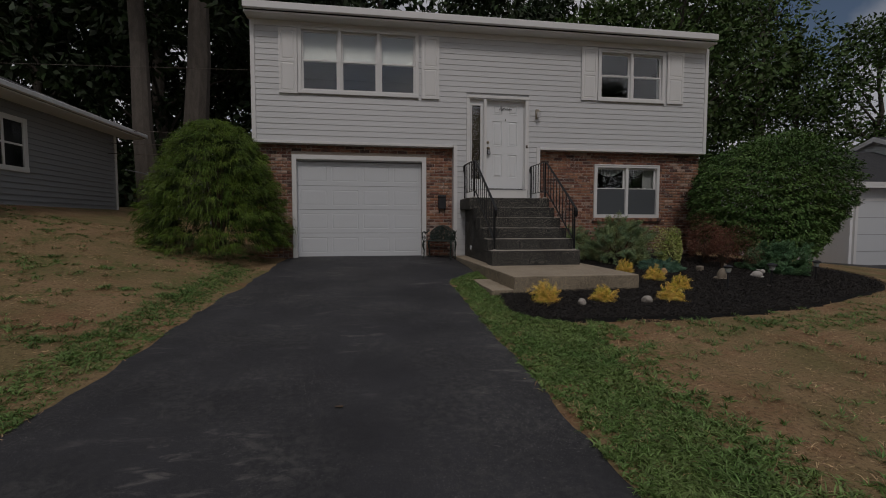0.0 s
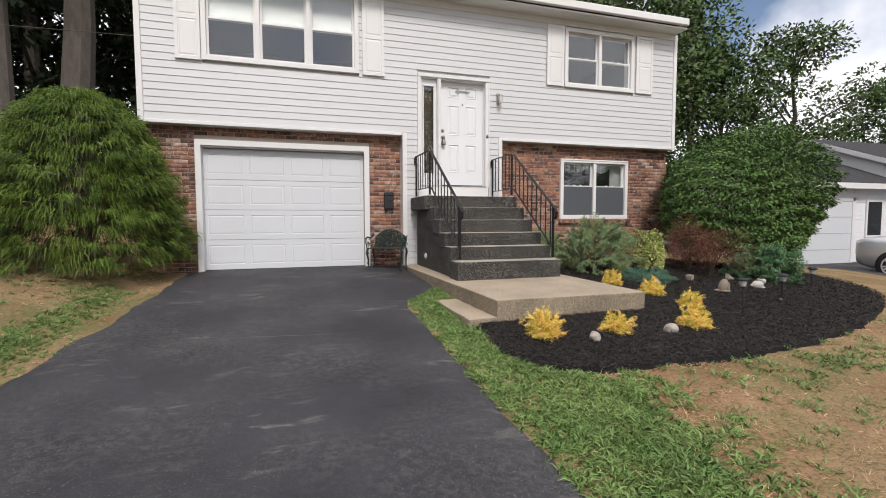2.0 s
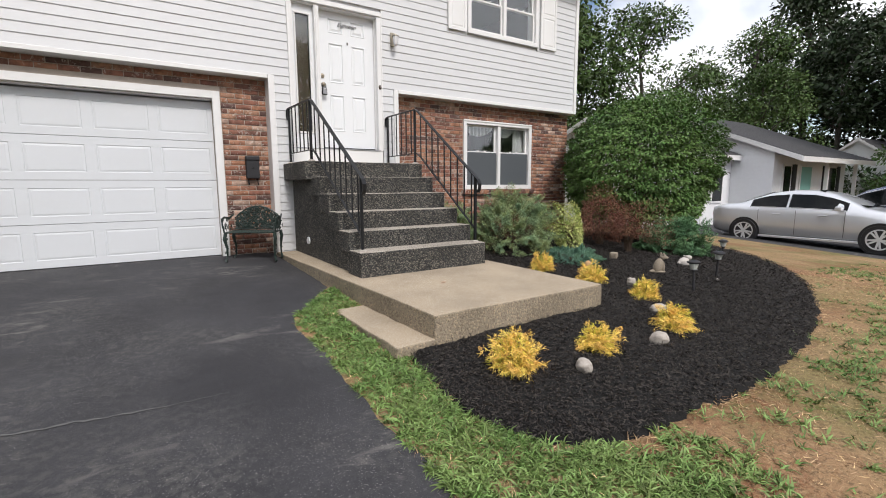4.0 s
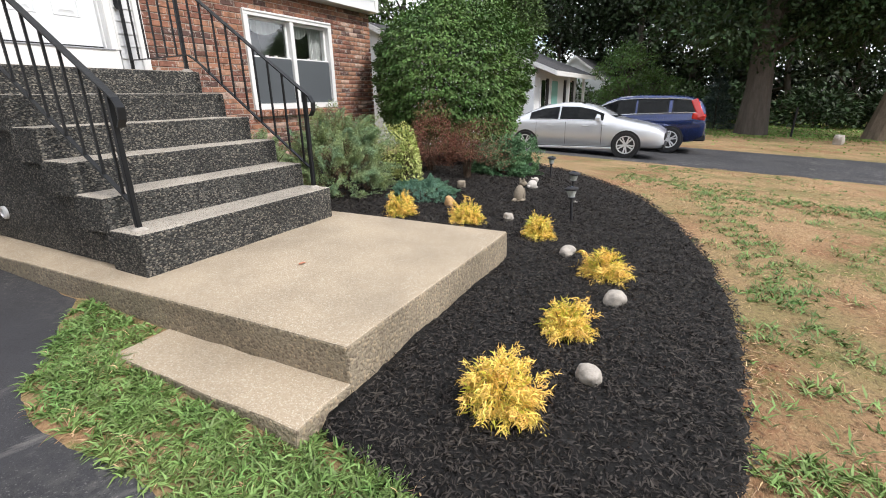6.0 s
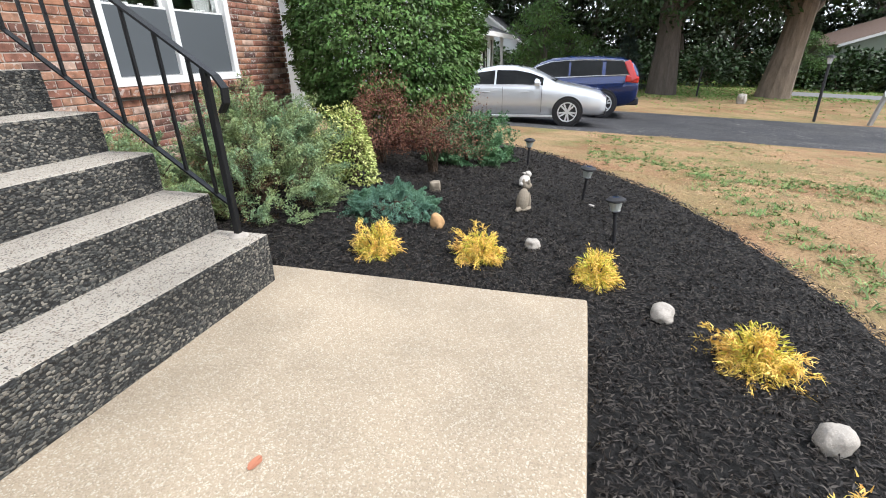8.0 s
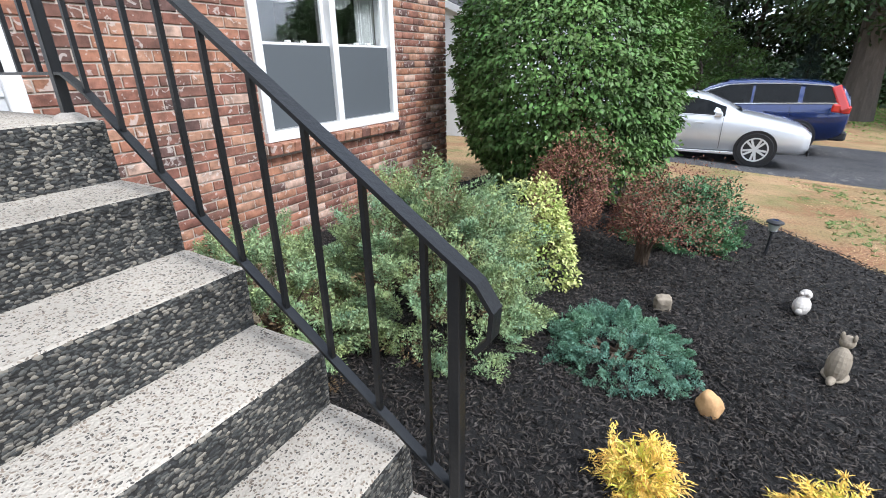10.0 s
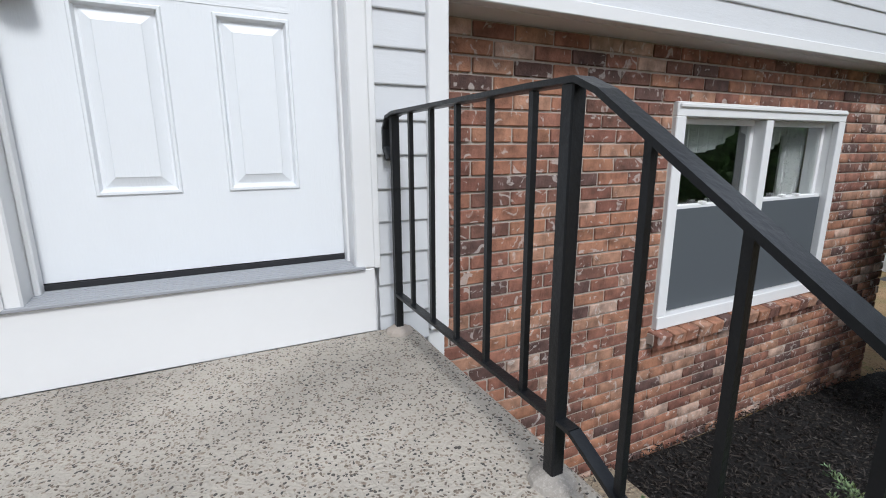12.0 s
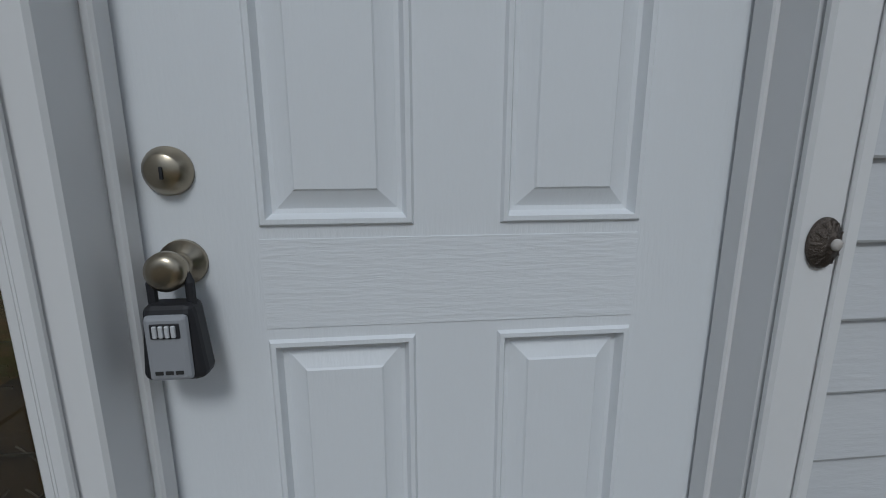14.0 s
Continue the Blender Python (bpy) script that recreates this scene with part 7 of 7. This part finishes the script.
# ---- trees ----
def tree(name, seed, h, crown_r, crown_z, clumps, per, L, mat, label, trunk_r=0.3, pine=False, lean=(0, 0)):
    g = np.random.default_rng(seed)
    t = thing(name, (0, 0, 0), label, "tree")
    bm = bmesh.new()
    pts = [(lean[0] * (k / 6) ** 1.2 + 0.1 * g.normal() * (k > 0), lean[1] * (k / 6) ** 1.2 + 0.1 * g.normal() * (k > 0), h * 0.9 * k / 6 - 0.3 * (k == 0)) for k in range(7)]
    tube(bm, pts, [trunk_r * 1.4, trunk_r, trunk_r * 0.88, trunk_r * 0.7, trunk_r * 0.5, trunk_r * 0.3, trunk_r * 0.1], 10)
    cs = []
    for k in range(clumps):
        z = crown_z + (h - crown_z) * (g.random() ** 0.8)
        u = (z - crown_z) / (h - crown_z)
        rad = crown_r * (np.sqrt(max(0.05, 1 - (2 * u - 0.85) ** 2 * 0.85)) if not pine else (1.08 - u) * 0.9) * np.sqrt(g.random())
        a = g.uniform(0, 2 * np.pi)
        cs.append((lean[0] * z / h + math.cos(a) * rad, lean[1] * z / h + math.sin(a) * rad, z))
    cs = np.array(cs)
    for k in range(min(6 if pine else 22, clumps)):
        c = cs[k]
        z0 = max(h * 0.18, c[2] - crown_r * 0.5)
        tx, ty = lean[0] * z0 / h, lean[1] * z0 / h
        tube(bm, [(tx, ty, z0), ((c[0] + tx) * 0.5, (c[1] + ty) * 0.5, (z0 + c[2]) / 2 + 0.2), tuple(c)], [trunk_r * 0.3, trunk_r * 0.2, 0.03], 5)
    part("trunk", bm, M["bark_light"] if "lean" in name else M["bark"], t)
    size = crown_r * (0.30 if not pine else 0.26)
    C = np.repeat(cs, per, 0)
    n = len(C)
    d = sphere_dirs(n, g, -0.9)
    P = C + d * size * np.array([1, 1, 0.55]) * g.uniform(0.5, 1.05, (n, 1))
    D = d + g.normal(0, 0.6, (n, 3)) - np.array([0, 0, 0.25])
    N = np.tile([0, 0, 0.5], (n, 1)) + d * 0.6 + g.normal(0, 0.6, (n, 3))
    V, Q = leaves(P, D, N, g.uniform(0.7, 1.2, n) * L, g.uniform(0.7, 1.1, n) * L * (0.55 if not pine else 0.3), 0.12)
    raw("crown", V, Q, mat, t)
    return t


def place(src, x, y, s=1.0, turn=0.0, first=False):
    m = pose(x, y, gz(x, y) - 0.1, 0, 0, turn)
    if first:
        src.matrix_basis = m
        return src
    o = copy_thing(src, m)
    o.scale = (s, s, s)
    return o


ta = tree("deciduous_tree", 61, 15, 4.6, 2.2, 75, 135, 0.31, M["treeleaf"], "tall leafy broad-leaved tree with a dense green crown", 0.28)
tb = tree("deciduous_tree", 62, 12, 4.2, 1.2, 70, 130, 0.3, M["treeleaf"], "leafy broad-leaved tree with low hanging branches", 0.22)
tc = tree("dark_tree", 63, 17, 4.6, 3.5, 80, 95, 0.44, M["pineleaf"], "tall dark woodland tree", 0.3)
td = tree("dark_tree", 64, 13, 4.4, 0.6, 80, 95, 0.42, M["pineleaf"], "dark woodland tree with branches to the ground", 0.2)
spots = [(ta, 17.5, 24, 1.0), (tb, 13.0, 22.5, 0.9), (ta, 24.5, 26, 1.05), (ta, 28, 27, 0.85), (ta, 31, 24.5, 0.9), (tb, 34.5, 26, 0.5), (tb, 45, 27, 1.0), (ta, 47, 24, 1.0), (tb, 21, 31, 1.1), (tc, 25, 34, 1.1), (tc, 13, 33, 1.0),
         (td, 46, 17.5, 1.1), (tc, 52, 22, 1.1), (td, 50, 12, 1.15), (tc, 57, 16, 1.1), (td, 48, 6.5, 1.1), (tc, 56, 9, 1.1), (td, 47, 0, 1.1), (tc, 55, 2.5, 1.1), (td, 49, -4.5, 1.0), (tc, 54, -4.5, 1.1), (td, 58, -13, 1.1), (tc, 55, -10, 1.1),
         (td, 58, -22, 1.1), (tc, 56, -17, 1.1), (tb, 35.5, 18.5, 0.75), (tc, 44, 10.5, 1.0),
         (tc, -8.5, 24, 1.0), (td, -13, 23, 0.95), (tc, -17, 27, 1.0), (td, -3, 25, 0.95), (tc, 1.5, 26, 0.9), (td, -8, 31, 1.1), (td, -21, 22, 1.0), (tc, 7, 26, 0.85), (td, -26, 15, 1.0), (tc, -3, 33, 1.0), (td, 3, 32, 1.0), (td, -16, 34, 1.1), (tc, -24, 30, 1.0),
         (td, -12, -14, 1.0), (tb, 2, -24, 1.0), (ta, 14, -24, 1.0), (tc, 26, -26, 1.0), (ta, -16, -4, 1.0), (tb, -8, -24, 1.0)]
seen = set()
for k, (src, x, y, s) in enumerate(spots):
    first = src.name not in seen
    if first:
        seen.add(src.name)
        src.matrix_basis = pose(x, y, gz(x, y) - 0.1, 0, 0, k * 47)
    else:
        place(src, x, y, s, k * 47.0)
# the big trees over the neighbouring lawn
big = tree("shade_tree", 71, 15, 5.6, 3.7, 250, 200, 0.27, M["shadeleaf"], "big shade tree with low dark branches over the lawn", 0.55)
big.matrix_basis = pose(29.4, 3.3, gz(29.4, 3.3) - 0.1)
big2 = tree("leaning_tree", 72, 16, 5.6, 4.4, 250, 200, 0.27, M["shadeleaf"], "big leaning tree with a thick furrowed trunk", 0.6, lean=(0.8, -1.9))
big2.matrix_basis = pose(30.9, -2.1, gz(30.9, -2.1) - 0.1)
small = tree("small_tree", 73, 4.2, 1.9, 0.8, 40, 120, 0.16, M["maple"], "small light green ornamental tree beside the white house", 0.08)
small.matrix_basis = pose(30, 9.3, gz(30, 9.3) - 0.1)
for k, (x, y, sc) in enumerate(((31.5, 8.2, 0.75), (40.5, -6.5, 0.8))):
    place(small, x, y, sc, 80 + k * 130)
# tall pines behind the house
for k, (x, y, r, ln) in enumerate(((-6.35, 17.6, 0.3, (-0.9, 0)), (-5.15, 18.3, 0.42, (0.1, 0)), (-3.3, 20.5, 0.3, (0, 0)))):
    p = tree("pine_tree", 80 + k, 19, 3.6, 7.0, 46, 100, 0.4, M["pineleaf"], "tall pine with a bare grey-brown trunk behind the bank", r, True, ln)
    p.matrix_basis = pose(x, y, gz(x, y) - 0.2)


def spruce(x, y, h, r, seed):
    g = np.random.default_rng(seed)
    t = thing("blue_spruce", (x, y, gz(x, y) - 0.05), "young blue spruce on the neighbouring lawn", "tree")
    n = 5200
    z = g.random(n) ** 1.4
    a = g.uniform(0, 2 * np.pi, n)
    tier = 0.75 + 0.25 * np.sin(z * 40)
    rad = r * (1 - z) * tier * np.sqrt(g.uniform(0.2, 1, n))
    P = np.stack([np.cos(a) * rad, np.sin(a) * rad, z * h + 0.05], 1)
    D = np.stack([np.cos(a), np.sin(a), g.normal(0, 0.3, n)], 1)
    V, Q = leaves(P, D, np.tile([0, 0, 1.0], (n, 1)) + g.normal(0, 0.3, (n, 3)), g.uniform(0.12, 0.28, n), np.full(n, 0.05))
    raw("foliage", V, Q, M["spruce"], t)
    bm = bmesh.new()
    tube(bm, [(0, 0, -0.1), (0, 0, h * 0.95)], [0.07, 0.01], 6)
    part("trunk", bm, M["bark"], t)


spruce(32.2, 4.85, 3.3, 1.3, 5)

# undergrowth at the edge of the wood
for k, (x0, y0, x1, y1, n) in enumerate(((-24, 20, -1, 20.5, 8), (12, 20.5, 24, 21, 4), (38, 22, 42, -16, 11), (60, 34, 60, -30, 12), (0, 38, 56, 38, 11), (-34, 36, 0, 38, 7))):
    for i in range(n):
        u = i / (n - 1)
        xx, yy = x0 + (x1 - x0) * u + R.uniform(-0.8, 0.8), y0 + (y1 - y0) * u + R.uniform(-0.8, 0.8)
        if k == 0 and i == 0 or k == 2 and i == 0:
            src = leafy("woodland_bush", xx, yy, 2.3, 2.2, 2100, 0.34, 0.2, 300 + k, M["pineleaf"] if k == 0 else M["shadeleaf"], "dense undergrowth bush at the edge of the wood", -0.2, 0.4, 0.4, "bush", 0.6)
        else:
            ob = copy_thing(src, pose(xx, yy, gz(xx, yy), 0, 0, i * 67))
            if k > 2:
                ob.scale = (1.9, 1.9, 2.2)

# posts on the far lawn, a stone, an ornament
for x, y, h in ((29.1, 1.67, 1.35), (20.9, -0.3, 1.75)):
    bm = bmesh.new()
    tube(bm, [(0, 0, -0.1), (0.16 if x < 25 else 0.03, -0.05, h)], 0.045, 8)
    if h > 1.5:
        f = thing("post_lamp", (x, y, gz(x, y)), "thin black lamp post standing on the lawn beside the driveway", "lamp post")
        part("post", bm, M["blackrubber"], f)
        bm = bmesh.new()
        lathe(bm, [(0.05, h), (0.09, h + 0.16), (0.09, h + 0.18)], 8, pose(0.16, -0.05, 0))
        part("lantern", bm, M["clearlamp"], f, "small glass lantern")
        bm = bmesh.new()
        lathe(bm, [(0.15, h + 0.18), (0.13, h + 0.22), (0.03, h + 0.27)], 8, pose(0.16, -0.05, 0))
        part("lantern_cap", bm, M["blackrubber"], f)
    else:
        f = part("lawn_post", bm, M["blackrubber"], None, "thin dark post standing on the lawn", "", "post")
        f.location = (x, y, gz(x, y))
sp = thing("sign_post", (20.7, -1.72, gz(20.7, -1.72)), "leaning weathered grey wooden post with a blue and white sign", "sign post")
bm = bmesh.new()
bar(bm, (0, 0, -0.1), (0.12, -0.42, 1.75), 0.1, 0.1)
part("post", bm, M["weathered"], sp)
bm = bmesh.new()
lathe(bm, [(0.17, 0), (0.17, 0.012)], 8, pose(-0.03, -0.26, 1.0, 0, -90, 15))
part("sign_plate", bm, M["trim"], sp, "white octagonal sign plate")
for dz, hh in ((0.03, 0.05), (-0.05, 0.02)):
    bm = bmesh.new()
    box(bm, -0.004, 0.0, -0.1, 0.1, -hh / 2, hh / 2, m=pose(-0.046, -0.262, 1.0 + dz, 0, 0, 15))
    part("sign_band", bm, M["signblue"], sp, "blue band of lettering")
rock("lawn_stone", 26.3, 0.44, 0.22, 0.2, 0.25, 9, M["stone"], "grey upright stone on the neighbouring lawn", 0.5)

# ---- bricks ----
CO, HB, LB, JN = 0.0677, 0.0577, 0.193, 0.0095
brick_mesh = {}


def brick_piece(length):
    key = round(length, 3)
    if key not in brick_mesh:
        bm = bmesh.new()
        box(bm, -length / 2, length / 2, -0.012, 0.05, -HB / 2, HB / 2, bevel=0.0035)
        me = bpy.data.meshes.new("brick")
        bm.to_mesh(me)
        bm.free()
        me.materials.append(M["brick"])
        brick_mesh[key] = me
    return brick_mesh[key]


def brick_wall(x0, x1, z0, z1, holes, near_fn, name):
    """Courses of bricks; the nearest are single pieces, the rest one joined mesh."""
    singles, joined = [], []
    row, z = 0, z1 - HB / 2 - 0.004
    while z > z0:
        x = x0 - (LB + JN) / 2 * (row % 2)
        while x < x1:
            a, b = max(x, x0), min(x + LB, x1)
            for h in holes:
                if h[2] - 0.02 < z < h[3] + 0.02:
                    if a < h[0] < b:
                        b = h[0] - 0.004
                    if a < h[1] < b:
                        a = h[1] + 0.004
                    if a >= h[0] - 0.001 and b <= h[1] + 0.001:
                        b = a
            if b - a > 0.025:
                (singles if near_fn((a + b) / 2, z) else joined).append(((a + b) / 2, z, b - a))
            x += LB + JN
        row += 1
        z -= CO
    singles.sort(key=lambda p: (p[0] - 4.4) ** 2 + (p[1] - 2.2) ** 2)
    joined += singles[300:]
    for x, z, w in singles[:300]:
        ob = new("brick", brick_piece(w))
        ob.parent = house
        ob.location = (x - HO[0], 10.985 + R.uniform(-0.002, 0.002) - HO[1], z)
    V, Q = [], []
    c = 0.004
    for x, z, w in joined:
        y = 10.973 + R.uniform(-0.002, 0.002)
        o = len(V)
        for dy, k in ((0.05, 0), (c, 0), (0, c)):
            for sx, sz in ((-1, -1), (1, -1), (1, 1), (-1, 1)):
                V.append((x + sx * (w / 2 - k) - HO[0], y + dy - HO[1], z + sz * (HB / 2 - k)))
        for r in range(2):
            for i in range(4):
                Q.append((o + 4 * r + i, o + 4 * r + (i + 1) % 4, o + 4 * (r + 1) + (i + 1) % 4, o + 4 * (r + 1) + i))
        Q.append((o + 8, o + 9, o + 10, o + 11))
    raw(name, V, Q, M["brickj"], house, "", "stuff")


brick_wall(4.612, 8.71, 0.12, 2.786, [(6.005, 7.69, 1.20, 2.53)], lambda x, z: x < 6.3 and z > 1.0, "brickwork_right")
brick_wall(XL + 0.02, 2.63, 0.3, 2.786, [(-0.80, 2.06, 0.0, 2.60)], lambda x, z: False, "brickwork_left")
hpart("brick_return", (XL + 0.02, XL + 0.07, 11.02, 11.2, 0.2, 2.79), M["mortar"])
